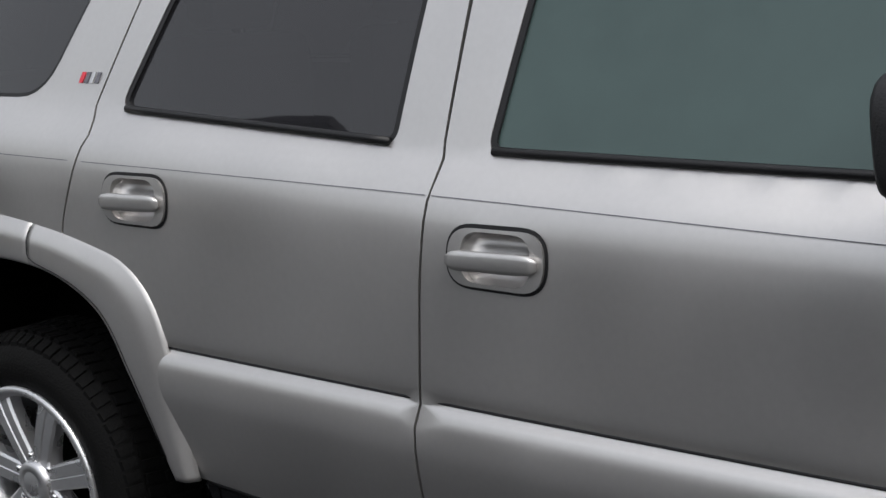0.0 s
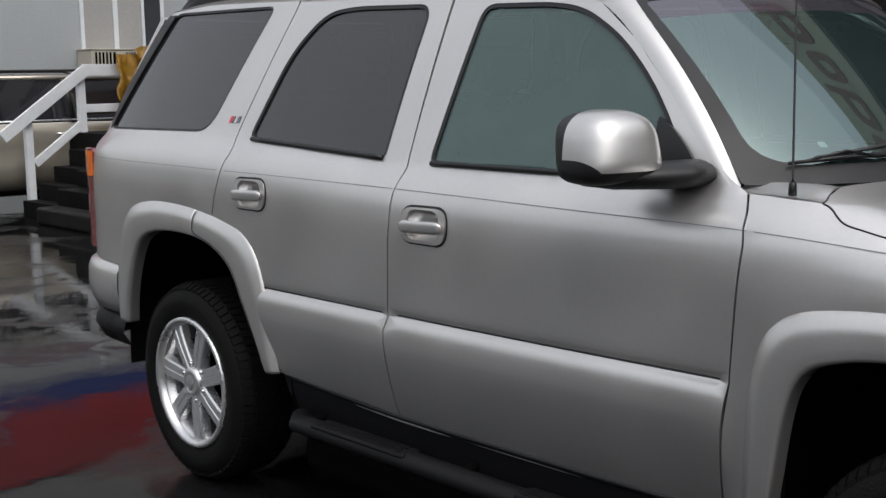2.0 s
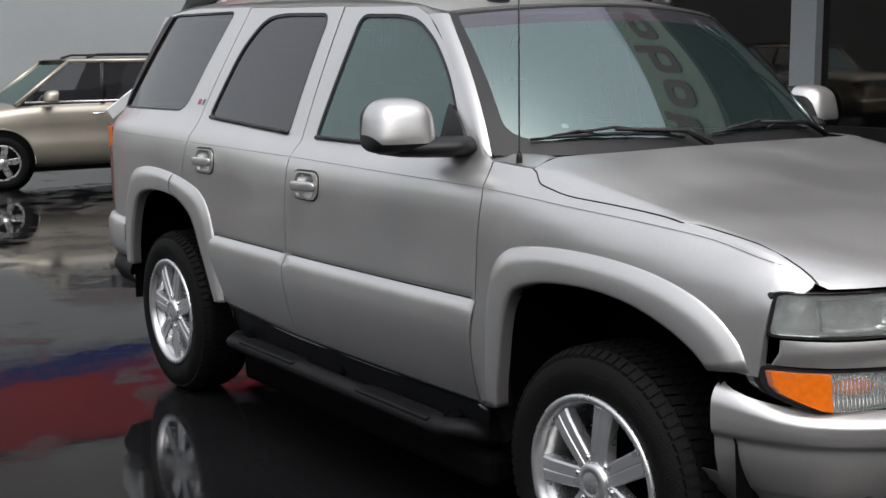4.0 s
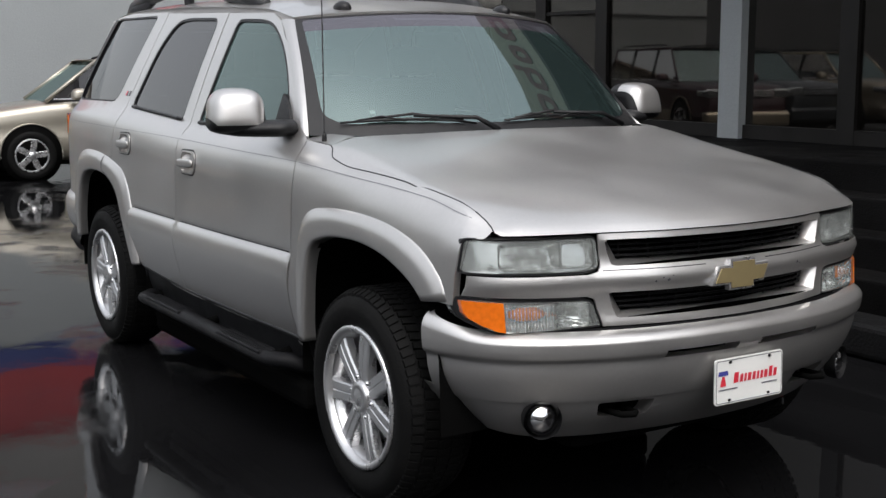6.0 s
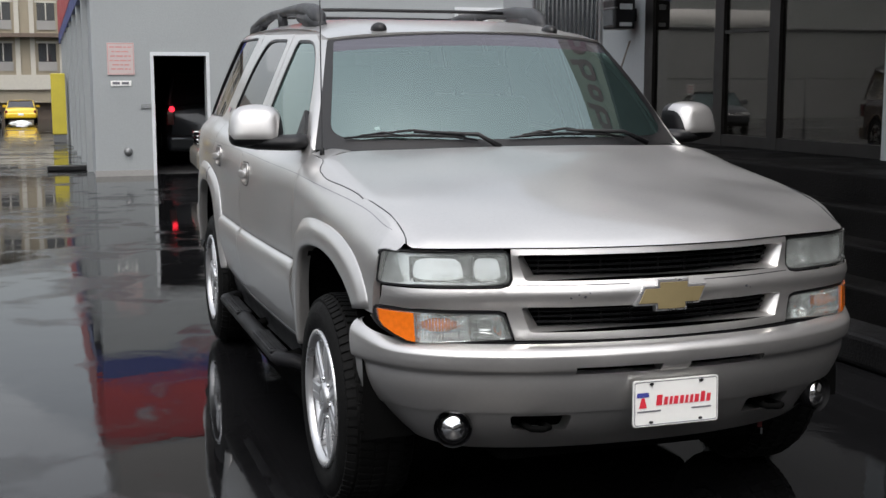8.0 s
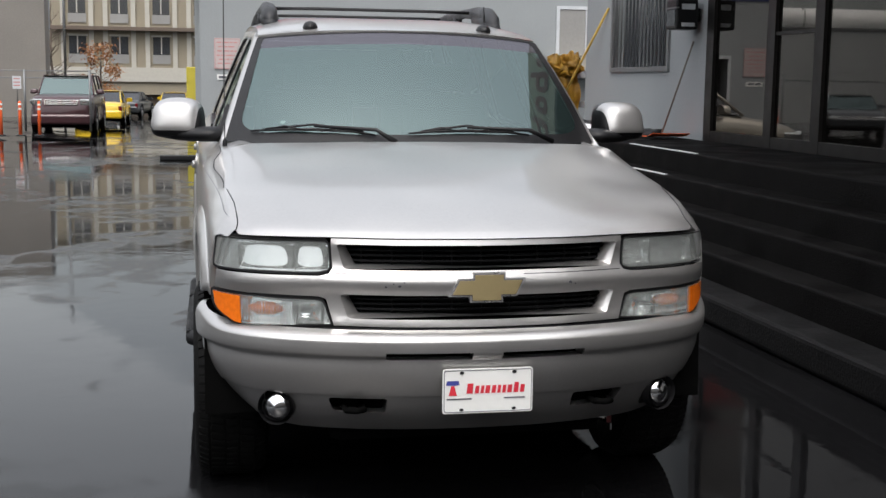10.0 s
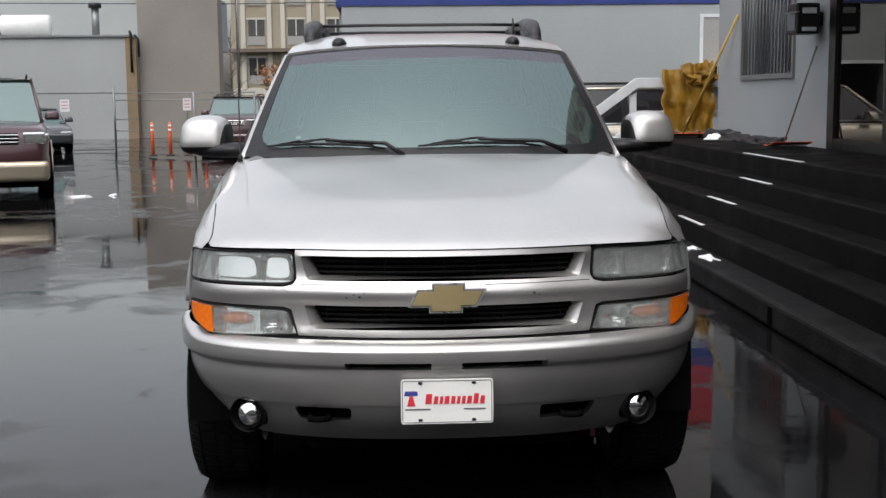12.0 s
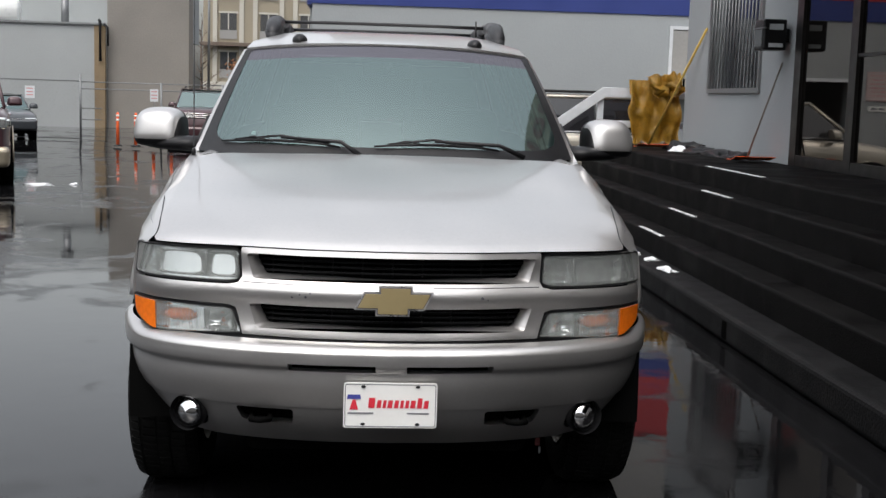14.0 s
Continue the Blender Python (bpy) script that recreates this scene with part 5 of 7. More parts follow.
# ---- fittings ----
# step bars
for s in (-1, 1):
    ys = np.linspace(1.46, 3.25, 30)
    line = [(s * (0.80 if i in (0, 29) else 0.92 if i in (1, 28) else 0.972), y, 0.33 if i in (0, 29) else 0.385) for i, y in enumerate(ys)]
    bar = part("step_bar", tube(line, 0.042, 12, flat=0.75), TRIM_GREY, car, "black tubular step bar")
    for y0, y1 in ((1.62, 2.08), (2.55, 3.02)):
        part("step_pad", box(s * 0.932, s * 1.012, y0, y1, 0.400, 0.416, 0.008), TRIM_GREY, bar)
        for i in range(4):
            part("grip_rib", box(s * 0.944 + s * 0.017 * i, s * 0.952 + s * 0.017 * i, y0 + 0.03, y1 - 0.03, 0.415, 0.419), TRIM_GREY, bar)
    for y in (1.6, 2.35, 3.1):
        part("bar_bracket", tube([(s * 0.82, y, 0.42), (s * 0.97, y, 0.385)], 0.02, 8), VOID, bar)


# door handles
def handle(y, z, owner, k):
    frame_poly = rounded([(y - 0.102, z - 0.057), (y + 0.100, z - 0.055), (y + 0.100, z + 0.055), (y - 0.102, z + 0.057)], 0.052, 7)
    hollow = handle_hollow(y, z)
    flip = (lambda b: mirrored(b)) if k else (lambda b: b)
    # a bezel that rises from its rim, and a hollow that is deepest above the grip
    base = part("handle_bezel", flip(patch(off_side(0.0065), inset(frame_poly, 0.004), [inset(hollow, -0.003)], 0.03, 0.010, edge=0.012)), PAINT, owner)
    part("bezel_gap", flip(patch(off_side(0.0012), inset(frame_poly, -0.0025), [inset(frame_poly, 0.0055)], 0.03, 0.0, edge=0.012)), TRIM, base)
    deep = lambda u, v: (max(0.0, 1 - abs((u - y) / 0.07) ** 4) * max(0.0, 1 - abs((v - z) / 0.045) ** 4)) ** 0.6
    part("handle_cup", flip(patch(lambda u, v: (-half_width(u, v) - 0.004 + deep(u, v) * (0.030 + 0.022 * min(1, max(0, (v - z) / 0.03))), u, v), inset(hollow, -0.004), [], 0.009, 0.0, edge=0.009)),
         PAINT, base)
    x = -half_width(y, z) - 0.013
    verts, faces = [], []
    n, m = 14, 16
    for i in range(n):
        f = i / (n - 1) * 2 - 1
        k_end = max(0.0, 1 - abs(f) ** 9) ** 0.5 if abs(f) < 1 else 0.0
        for j in range(m):
            w = 2 * math.pi * j / m
            c, q = math.cos(w), math.sin(w)
            verts.append((x + 0.0095 * math.copysign(abs(c) ** 0.6, c) * max(0.25, k_end), y + 0.004 + 0.093 * f, z - 0.004 - 0.003 * f + 0.0185 * math.copysign(abs(q) ** 0.7, q) * max(0.45, k_end)))
    for i in range(n - 1):
        for j in range(m):
            faces.append((i * m + j, i * m + (j + 1) % m, (i + 1) * m + (j + 1) % m, (i + 1) * m + j))
    faces += [tuple(range(m)), tuple((n - 1) * m + j for j in range(m))]
    grip = mesh_from(verts, faces)
    bmesh.ops.recalc_face_normals(grip, faces=grip.faces[:])
    part("door_handle", flip(grip), PAINT, base)


for k in (0, 1):
    for owner in ("front_door", "rear_door"):
        handle(*HANDLES[owner], doors[owner][k], k)


# door mirrors
def mirror_shell():
    b = bmesh.new()
    bmesh.ops.create_uvsphere(b, u_segments=48, v_segments=32, radius=1.0)
    for f in b.faces:
        f.smooth = True
    for v in b.verts:
        c = v.co
        sq = lambda t, p: math.copysign(abs(t) ** p, t)
        x, y, z = sq(c.x, 0.55), sq(c.y, 0.7), sq(c.z, 0.55)
        y = min(y, 0.55)
        v.co = Vector((x * 0.125 * (1 - 0.08 * z), y * 0.105 + 0.016 * z, z * 0.092 + 0.012 * (1 - x * x)))
    return b


for s in (-1, 1):
    base = tube([(s * 0.84, 1.615, 1.300), (s * 0.90, 1.622, 1.299), (s * 0.96, 1.668, 1.297), (s * 1.03, 1.715, 1.296), (s * 1.10, 1.745, 1.300)], [0.070, 0.072, 0.068, 0.062, 0.046], 18, flat=0.48)
    arm = part("mirror", base, TRIM, car, "large door mirror with a silver cap on a black base")
    turn = Matrix.Translation((s * 1.030, 1.738, 1.356)) @ Matrix.Rotation(s * radians(11), 4, "Z")
    shell = mirror_shell()
    bmesh.ops.transform(shell, matrix=turn @ Matrix.Diagonal((0.90, 1.0, 0.94, 1)), verts=shell.verts)
    part("mirror_housing", shell, TRIM, arm)
    cap = mirror_shell()
    for co, no in (((0, 0.022, 0), (0, 1, 0)), ((0, 0, -0.046), (0, 0, -1)), ((-s * 0.104, 0, 0), (-s, 0, -0.12)), ((s * 0.104, 0, -0.040), (s, 0, -1)), ((-s * 0.096, 0, -0.040), (-s, 0, -1))):
        bmesh.ops.bisect_plane(cap, geom=cap.verts[:] + cap.edges[:] + cap.faces[:], plane_co=co, plane_no=no, clear_outer=True)
    bmesh.ops.transform(cap, matrix=turn @ Matrix.Translation((0, -0.004, 0.002)) @ Matrix.Diagonal((0.915, 1.03, 0.955, 1)), verts=cap.verts)
    part("mirror_cap", cap, PAINT, arm, "silver painted mirror cap")
    glass_b = box(-0.085, 0.085, 0.046, 0.058, -0.052, 0.058, 0.01)
    bmesh.ops.transform(glass_b, matrix=turn, verts=glass_b.verts)
    part("mirror_glass", glass_b, CHROME, arm)

# roof rails and cross bars
for s in (-1, 1):
    z = lambda y: RIDGE(y) - 0.022
    rail_pts = [(s * 0.585, y, z(y) + h) for y, h in ((2.43, -0.005), (2.49, 0.025), (2.60, 0.05), (2.85, 0.066), (3.2, 0.075), (3.7, 0.074), (4.05, 0.055), (4.28, 0.03), (4.42, 0.0))]
    rail = part("roof_rail", tube(rail_pts, [0.02, 0.038, 0.044, 0.036, 0.026, 0.026, 0.034, 0.042, 0.02], 12), RAIL_GREY, car, "dark grey roof rail")
    part("rail_foot", tube([(s * 0.585, 2.42, z(2.42) - 0.02), (s * 0.585, 2.58, z(2.58) + 0.015), (s * 0.585, 2.9, z(2.86) + 0.03)], [0.03, 0.05, 0.03], 10), RAIL_GREY, rail)
    part("rail_foot", tube([(s * 0.585, 3.40, z(3.4) - 0.01), (s * 0.585, 3.42, z(3.4) + 0.07)], 0.028, 8), RAIL_GREY, rail)
    part("rail_foot", tube([(s * 0.585, 4.44, z(4.4) - 0.03), (s * 0.585, 4.25, z(4.25) + 0.015), (s * 0.585, 4.0, z(4.0) + 0.04)], [0.03, 0.045, 0.025], 10), RAIL_GREY, rail)
    dome = bmesh.new()
    bmesh.ops.create_uvsphere(dome, u_segments=16, v_segments=8, radius=1.0)
    for f in dome.faces:
        f.smooth = True
    bmesh.ops.transform(dome, matrix=Matrix.Translation((s * 0.42, 1.985, roof_at(s * 0.6, 1.985)[2])) @ Matrix.Diagonal((0.036, 0.055, 0.032, 1)), verts=dome.verts)
    part("roof_marker", dome, TRIM, car, "small dark roof marker")
for y in (2.95, 3.85):
    part("cross_bar", tube([(-0.57, y, RIDGE(y) + 0.048), (-0.3, y, RIDGE(y) + 0.052), (0.3, y, RIDGE(y) + 0.052), (0.57, y, RIDGE(y) + 0.048)], 0.016, 10, flat=0.6), TRIM, car, "black roof cross bar")
part("whip_aerial", tube([(-0.832, 1.352, 1.25), (-0.832, 1.352, 1.285), (-0.832, 1.352, 1.30), (-0.832, 1.355, 2.05)], [0.011, 0.009, 0.003, 0.0022], 8), TRIM, car)
part("stub_aerial", tube([(0.425, 1.985, 1.83), (0.425, 2.0, 1.905)], [0.005, 0.003], 6), TRIM, car)

# wipers
for x0, x1, xp in ((-0.72, -0.20, -0.12), (-0.06, 0.48, 0.58)):
    def on(u, v, d):
        return Vector(screen(u, v, d))
    w = 0.82
    blade = tube([on(x / w, v, 0.016) for x, v in ((x0, 0.075), (x0 + 0.12, 0.092), (x0 + 0.26, 0.098), (x1 - 0.1, 0.088), (x1, 0.06))], [0.004, 0.006, 0.0065, 0.006, 0.004], 8)
    wiper = part("wiper", blade, TRIM, car, "black windscreen wiper lying at the glass foot")
    part("wiper_arm", tube([on((x0 + 0.26) / w, 0.108, 0.028), on(x1 / w, 0.075, 0.035), on(xp / w, -0.012, 0.03)], [0.006, 0.0085, 0.012], 8), TRIM, wiper)
    part("wiper_bridge", tube([on((x0 + 0.06) / w, 0.09, 0.018), on((x0 + 0.26) / w, 0.118, 0.03), on((x0 + 0.44) / w, 0.09, 0.018)], 0.0055, 6), TRIM, wiper)
    for k in (0.14, 0.38):
        part("wiper_claw", tube([on((x0 + k - 0.09) / w, 0.086, 0.016), on((x0 + k) / w, 0.108, 0.026), on((x0 + k + 0.09) / w, 0.088, 0.016)], 0.004, 6), TRIM, wiper)

# badge on the rear pillar: plain bars
for k in (0, 1):
    for y0, y1, c in ((3.618, 3.630, RED_INK), (3.600, 3.612, GREY_INK), (3.582, 3.594, ALLOY), (3.564, 3.576, GREY_INK)):
        bm = patch(off_side(0.003), [(y0 + 0.045, 1.388), (y1 + 0.045, 1.388), (y1 + 0.039, 1.412), (y0 + 0.039, 1.412)], [], 0.1, 0.003)
        part("badge_bar", mirrored(bm) if k else bm, c, doors["quarter_panel"][k])

# cabin
part("dashboard", box(-0.72, 0.72, 1.36, 1.75, 1.0, 1.235, 0.06, 3), INTERIOR, car, "grey dashboard")
part("cabin_floor", box(-0.80, 0.80, 1.4, 4.6, 0.5, 0.6), INTERIOR, car)
for x in (-0.38, 0.38):
    for y in (2.25, 3.15):
        seat = part("seat", box(x - 0.26, x + 0.26, y, y + 0.5, 0.75, 0.95, 0.06, 3), INTERIOR, car, "grey cloth seat")
        part("seat_back", box(x - 0.25, x + 0.25, y + 0.42, y + 0.56, 0.9, 1.48, 0.06, 3), INTERIOR, seat)
        part("head_rest", box(x - 0.13, x + 0.13, y + 0.45, y + 0.55, 1.49, 1.64, 0.04, 3), INTERIOR, seat)
part("inside_mirror", box(-0.12, 0.12, 1.86, 1.89, 1.62, 1.69, 0.015), TRIM, car)
wheel_ring = [(0.38 + 0.18 * math.cos(w), 1.82 + 0.06 * math.sin(w), 1.13 + 0.16 * math.sin(w)) for w in np.linspace(0, 2 * math.pi, 24, endpoint=False)]
part("steering_wheel", tube(wheel_ring, 0.014, 8, closed=True), TRIM, car)

# ---- ground, steps ----
def lot(x, y):
    """The lot lies level round the car and falls gently towards the alley."""
    k = min(1.0, max(0.0, (x + 8.0) / 3.5))
    return -0.012 * max(0.0, y - 21.0) * k * k * (3 - 2 * k)


gx = [-300, -120, -60, -30, -16, -8, -7, -6, -5, -4, -2, 0, 5, 20, 60, 300]
gy = [-300, -60, -10, 5, 12, 18, 20, 21, 22, 24, 28, 34, 44, 60, 80, 100, 160, 400]
verts = [(x, y, lot(x, min(y, 100))) for y in gy for x in gx]
faces = [(j * len(gx) + i, j * len(gx) + i + 1, (j + 1) * len(gx) + i + 1, (j + 1) * len(gx) + i) for j in range(len(gy) - 1) for i in range(len(gx) - 1)]
ground = tagged(link_mesh("ground", mesh_from(verts, faces), ASPHALT), "dark wet asphalt car park with standing water", "ground", kind="structure")

steps = thing("steps", "long black-coated steps up to the showroom", "steps", kind="structure")
for i, x in enumerate((2.27, 2.53, 2.78, 3.02, 3.26)):
    z = 0.19 * (i + 1)
    x1 = (2.53, 2.78, 3.02, 3.26, 4.5)[i] + (0.0 if i == 4 else 0.03)
    part("kerb" if i == 0 else "tread" if i < 4 else "platform", box(x, x1, -8.0, 12.75, 0.0 if i == 0 else z - 0.24, z, 0.035 if i == 0 else 0.022, 3), KERB_GREY if i == 0 else STEP_BLACK, steps)
# solid near-black block standing in for the shade inside the drain hole
part("drain_opening", box(2.262, 2.32, 3.655, 3.735, 0.03, 0.150, 0.004), VOID, steps)
part("rear_platform", box(3.3, 8.0, 12.752, 14.4, 0, 0.948, 0.01), STEP_BLACK, steps)
for i in range(4):
    part("side_step", box(2.5 + 0.2 * i, 3.31, 12.77, 13.62, 0.0, 0.19 * (i + 1), 0.008), STEP_BLACK, steps)
for x, z, y0, y1 in ((3.26, 0.95, 6.1, 7.78), (3.02, 0.76, 6.2, 7.05), (2.78, 0.57, 6.42, 7.28), (2.53, 0.38, 6.54, 7.38)):
    part("edge_strip", box(x + 0.004, x + 0.045, y0, y1, z - 0.002, z + 0.004), WHITE_LINE, steps, "worn white nosing strip")


def wall_box(name, x0, x1, y0, y1, z0, z1, m, parent, label="", bevel=0.0):
    return part(name, box(x0, x1, y0, y1, z0, z1, bevel), m, parent, label)


def heap(name, label, category, m, at, sx, sy, sz, seed, rough=0.5, cuts=3):
    """A low irregular mound."""
    b = bmesh.new()
    bmesh.ops.create_icosphere(b, subdivisions=cuts, radius=1.0)
    for v in b.verts:
        p = v.co * 1.7 + Vector((seed * 3.1, seed * 1.7, 0))
        k = 1 + rough * noise.noise(p) + 0.5 * rough * noise.noise(p * 2.7)
        v.co = Vector((v.co.x * sx * k, v.co.y * sy * k, max(-0.02, v.co.z * sz * k)))
    for f in b.faces:
        f.smooth = True
    ob = tagged(link_mesh(name, b, m), label, category)
    ob.matrix_world = Matrix.Translation(at)
    return ob


# ---- rear building ----
rear = thing("rear_building", "white painted block building with blue and red bands", "building")
WY, LOW = 17.9, -1.2
wall_box("wall", -1.06, -0.05, WY, WY + 0.3, LOW, 3.15, STUCCO, rear)
wall_box("wall", 0.84, 14, WY, WY + 0.3, LOW, 3.15, STUCCO, rear)
wall_box("wall", -0.05, 0.84, WY, WY + 0.3, 2.05, 3.15, STUCCO, rear)
wall_box("wall", -1.06, -0.76, WY + 0.3, 46, LOW, 3.15, STUCCO, rear)
wall_box("plinth", -1.075, -0.06, WY - 0.012, WY + 0.05, 0, 0.10, CONCRETE, rear)
for k in range(8):
    wall_box("pilaster", -1.16, -1.05, 19.2 + 3.2 * k, 19.6 + 3.2 * k, LOW, 3.15, STUCCO, rear)
wall_box("band", -1.085, 14, WY - 0.025, WY + 0.3, 3.15, 3.52, BLUE_BAND, rear, "blue painted band")
wall_box("band", -1.17, -0.76, WY + 0.302, 46, 3.15, 3.52, BLUE_BAND, rear, "blue painted band")
wall_box("band", -1.09, 14, WY - 0.03, WY + 0.3, 3.52, 4.70, RED_BAND, rear, "red painted band")
wall_box("band", -1.18, -0.76, WY + 0.302, 46, 3.52, 4.70, RED_BAND, rear, "red painted band")
wall_box("coping", -1.14, 14, WY - 0.07, WY + 0.3, 4.70, 4.78, STEEL, rear)
wall_box("roof", -0.76, 14, WY + 0.3, 46, 4.4, 4.6, CONCRETE, rear)
wall_box("upper_storey", -0.9, 14, WY + 0.35, 45, 4.6, 6.8, CONCRETE, rear, "plain grey upper storey")
for x0, x1, z0, z1 in ((-0.105, -0.05, 0.0, 2.11), (0.84, 0.895, 0.0, 2.11), (-0.05, 0.84, 2.05, 2.11)):
    wall_box("door_frame", x0, x1, WY - 0.02, WY + 0.12, z0, z1, WHITE_WOOD, rear)
# garage shell, its dimness painted into walls, floor and ceiling
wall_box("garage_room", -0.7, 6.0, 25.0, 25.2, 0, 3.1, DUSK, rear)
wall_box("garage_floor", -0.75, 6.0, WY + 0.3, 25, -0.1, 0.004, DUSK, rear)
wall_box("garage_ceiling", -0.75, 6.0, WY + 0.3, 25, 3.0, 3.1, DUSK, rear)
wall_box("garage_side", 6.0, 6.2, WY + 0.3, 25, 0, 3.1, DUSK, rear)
grey_win = wall_box("window", 5.45, 6.8, WY - 0.012, WY + 0.01, 2.07, 2.90, PANE, rear, "window with pale roller blinds and white frames")
for x0, x1, z0, z1 in ((5.39, 5.45, 2.02, 2.96), (5.95, 6.03, 2.07, 2.90), (6.45, 6.5, 2.07, 2.90), (6.8, 6.86, 2.02, 2.96), (5.45, 6.8, 2.90, 2.96), (5.45, 6.8, 2.02, 2.07)):
    wall_box("window_frame", x0, x1, WY - 0.035, WY - 0.002, z0, z1, WHITE_WOOD, grey_win)
for x0, x1 in ((5.455, 5.945), (6.035, 6.445)):
    wall_box("blind", x0, x1, WY - 0.020, WY - 0.014, 2.08, 2.89, CONCRETE, grey_win)
for x, z, w, h in ((0.0, 1.05, 0.0, 0.0), (-0.28, 1.15, 0.17, 0.07)):
    if w:
        vent = wall_box("wall_vent", x, x + w, WY - 0.02, WY + 0.01, z, z + h, STEEL, rear)
        for i in range(3):
            wall_box("slat", x + 0.01, x + w - 0.01, WY - 0.026, WY - 0.018, z + 0.012 + 0.018 * i, z + 0.02 + 0.018 * i, STUCCO, vent)
knob = bmesh.new()
bmesh.ops.create_uvsphere(knob, u_segments=12, v_segments=8, radius=0.075)
bmesh.ops.translate(knob, vec=(-0.52, WY, 0.42), verts=knob.verts)
part("outlet_cover", knob, STEEL, rear, "round grey outlet cover")

sign = thing("wall_sign", "white metal notice with red print and red border", "sign", at=Matrix.Translation((-0.592, WY - 0.012, 1.99)))
part("board", box(-0.225, 0.225, -0.008, 0.008, -0.27, 0.27, 0.003), SIGN_PINK, sign)
edge = [(-0.215, -0.26), (0.215, -0.26), (0.215, 0.26), (-0.215, 0.26)]
part("border", patch(lambda x, z: (x, -0.0095, z), edge, [inset([Vector(p) for p in edge], 0.009)], 0.2, 0.0, core=(0, 1, 0)), FADED_RED, sign)
for z, w in ((0.195, 0.36), (0.12, 0.30), (0.045, 0.34), (-0.03, 0.36), (-0.10, 0.28), (-0.17, 0.33)):
    n, x = 0, -w / 2
    while x < w / 2 - 0.02:
        word = 0.05 + 0.03 * ((n * 7 + int(z * 100)) % 3)
        part("print_bar", box(x, min(x + word, w / 2), -0.0105, -0.0085, z - 0.011, z + 0.011), FADED_RED, sign)
        x += word + 0.018
        n += 1
small = thing("wall_plate", "small white plate with grey print", "sign", at=Matrix.Translation((-0.60, WY - 0.01, 1.58)))
part("board", box(-0.17, 0.17, -0.006, 0.006, -0.045, 0.045, 0.002), WHITE, small)
for x0, x1 in ((-0.14, -0.02), (0.01, 0.13)):
    part("print_bar", box(x0, x1, -0.0085, -0.0065, -0.02, 0.022), GREY_INK, small)

# ---- showroom ----
shop = thing("showroom", "low showroom with dark glass front and white piers", "building")
FX = 4.345
wall_box("wall", FX, FX + 0.3, 8.47, 12.72, 0.0, 1.735, STUCCO, shop)
wall_box("wall", FX, FX + 0.3, 8.47, 9.56, 1.735, 3.9, STUCCO, shop)
wall_box("wall", FX, FX + 0.3, 11.55, 12.72, 1.735, 3.9, STUCCO, shop)
wall_box("wall", FX, FX + 0.3, 9.56, 11.55, 3.3, 3.9, STUCCO, shop)
wall_box("wall", FX + 0.3, FX + 6, 12.42, 12.72, 0.0, 3.9, STUCCO, shop)
bar_win = wall_box("window", FX + 0.15, FX + 0.17, 9.56, 11.55, 1.735, 3.3, PANE, shop, "window with pale blinds behind a steel grille")
for y0, y1, z0, z1 in ((9.52, 11.59, 1.70, 1.76), (9.52, 11.59, 3.27, 3.33), (9.52, 9.58, 1.76, 3.27), (11.53, 11.59, 1.76, 3.27)):
    wall_box("window_frame", FX - 0.03, FX + 0.05, y0, y1, z0, z1, STEEL, bar_win)
for i in range(15):
    y = 9.65 + i * 1.81 / 14
    part("grille_bar", tube([(FX - 0.015, y, 1.74), (FX - 0.015, y, 3.29)], 0.011, 6), STEEL, bar_win)
for i in range(18):
    y = 9.62 + i * 1.86 / 17
    part("blind_slat", box(FX + 0.19, FX + 0.196, y, y + 0.085, 1.76, 3.28), WHITE, bar_win)
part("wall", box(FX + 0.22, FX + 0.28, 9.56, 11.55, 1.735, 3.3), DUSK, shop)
wall_box("pier", FX - 0.05, FX + 0.03, 4.22, 4.45, 0.95, 3.6, STUCCO, shop)
for y0, y1 in ((7.03, 8.29), (6.10, 6.87), (4.45, 5.94), (3.28, 4.22), (1.28, 3.12), (-0.72, 1.12), (-2.72, -0.88), (-7.9, -2.88)):
    wall_box("glazing", FX + 0.03, FX + 0.042, y0, y1, 1.06, 3.6, SHOP_GLASS, shop, "dark reflecting shop glass")
for y, w in ((8.38, 0.09), (6.95, 0.08), (6.02, 0.08), (3.2, 0.08), (1.2, 0.08), (-0.8, 0.08), (-2.8, 0.08)):
    wall_box("mullion", FX - 0.005, FX + 0.07, y - w, y + w, 0.95, 3.6, DARK_FRAME, shop)
wall_box("sill", FX - 0.002, FX + 0.1, -8, 8.3, 0.952, 1.06, DARK_FRAME, shop)
wall_box("transom", FX + 0.005, FX + 0.06, 6.1, 6.87, 2.02, 2.05, DARK_FRAME, shop)
# canopy out of view, added to shade the steps as their darkness suggests
wall_box("canopy", FX - 1.62, FX + 0.3, -8, 8.47, 3.60, 3.68, DARK_FRAME, shop, "dark canopy over the steps")
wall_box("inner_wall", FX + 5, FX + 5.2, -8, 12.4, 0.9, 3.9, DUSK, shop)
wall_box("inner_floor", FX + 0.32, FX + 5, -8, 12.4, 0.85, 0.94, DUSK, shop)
wall_box("roof", FX + 0.31, FX + 6, -8, 12.7, 3.98, 4.1, CONCRETE, shop)
wall_box("end_wall", FX + 0.3, FX + 6, -8.3, -8.02, 0.0, 4.0, STUCCO, shop)

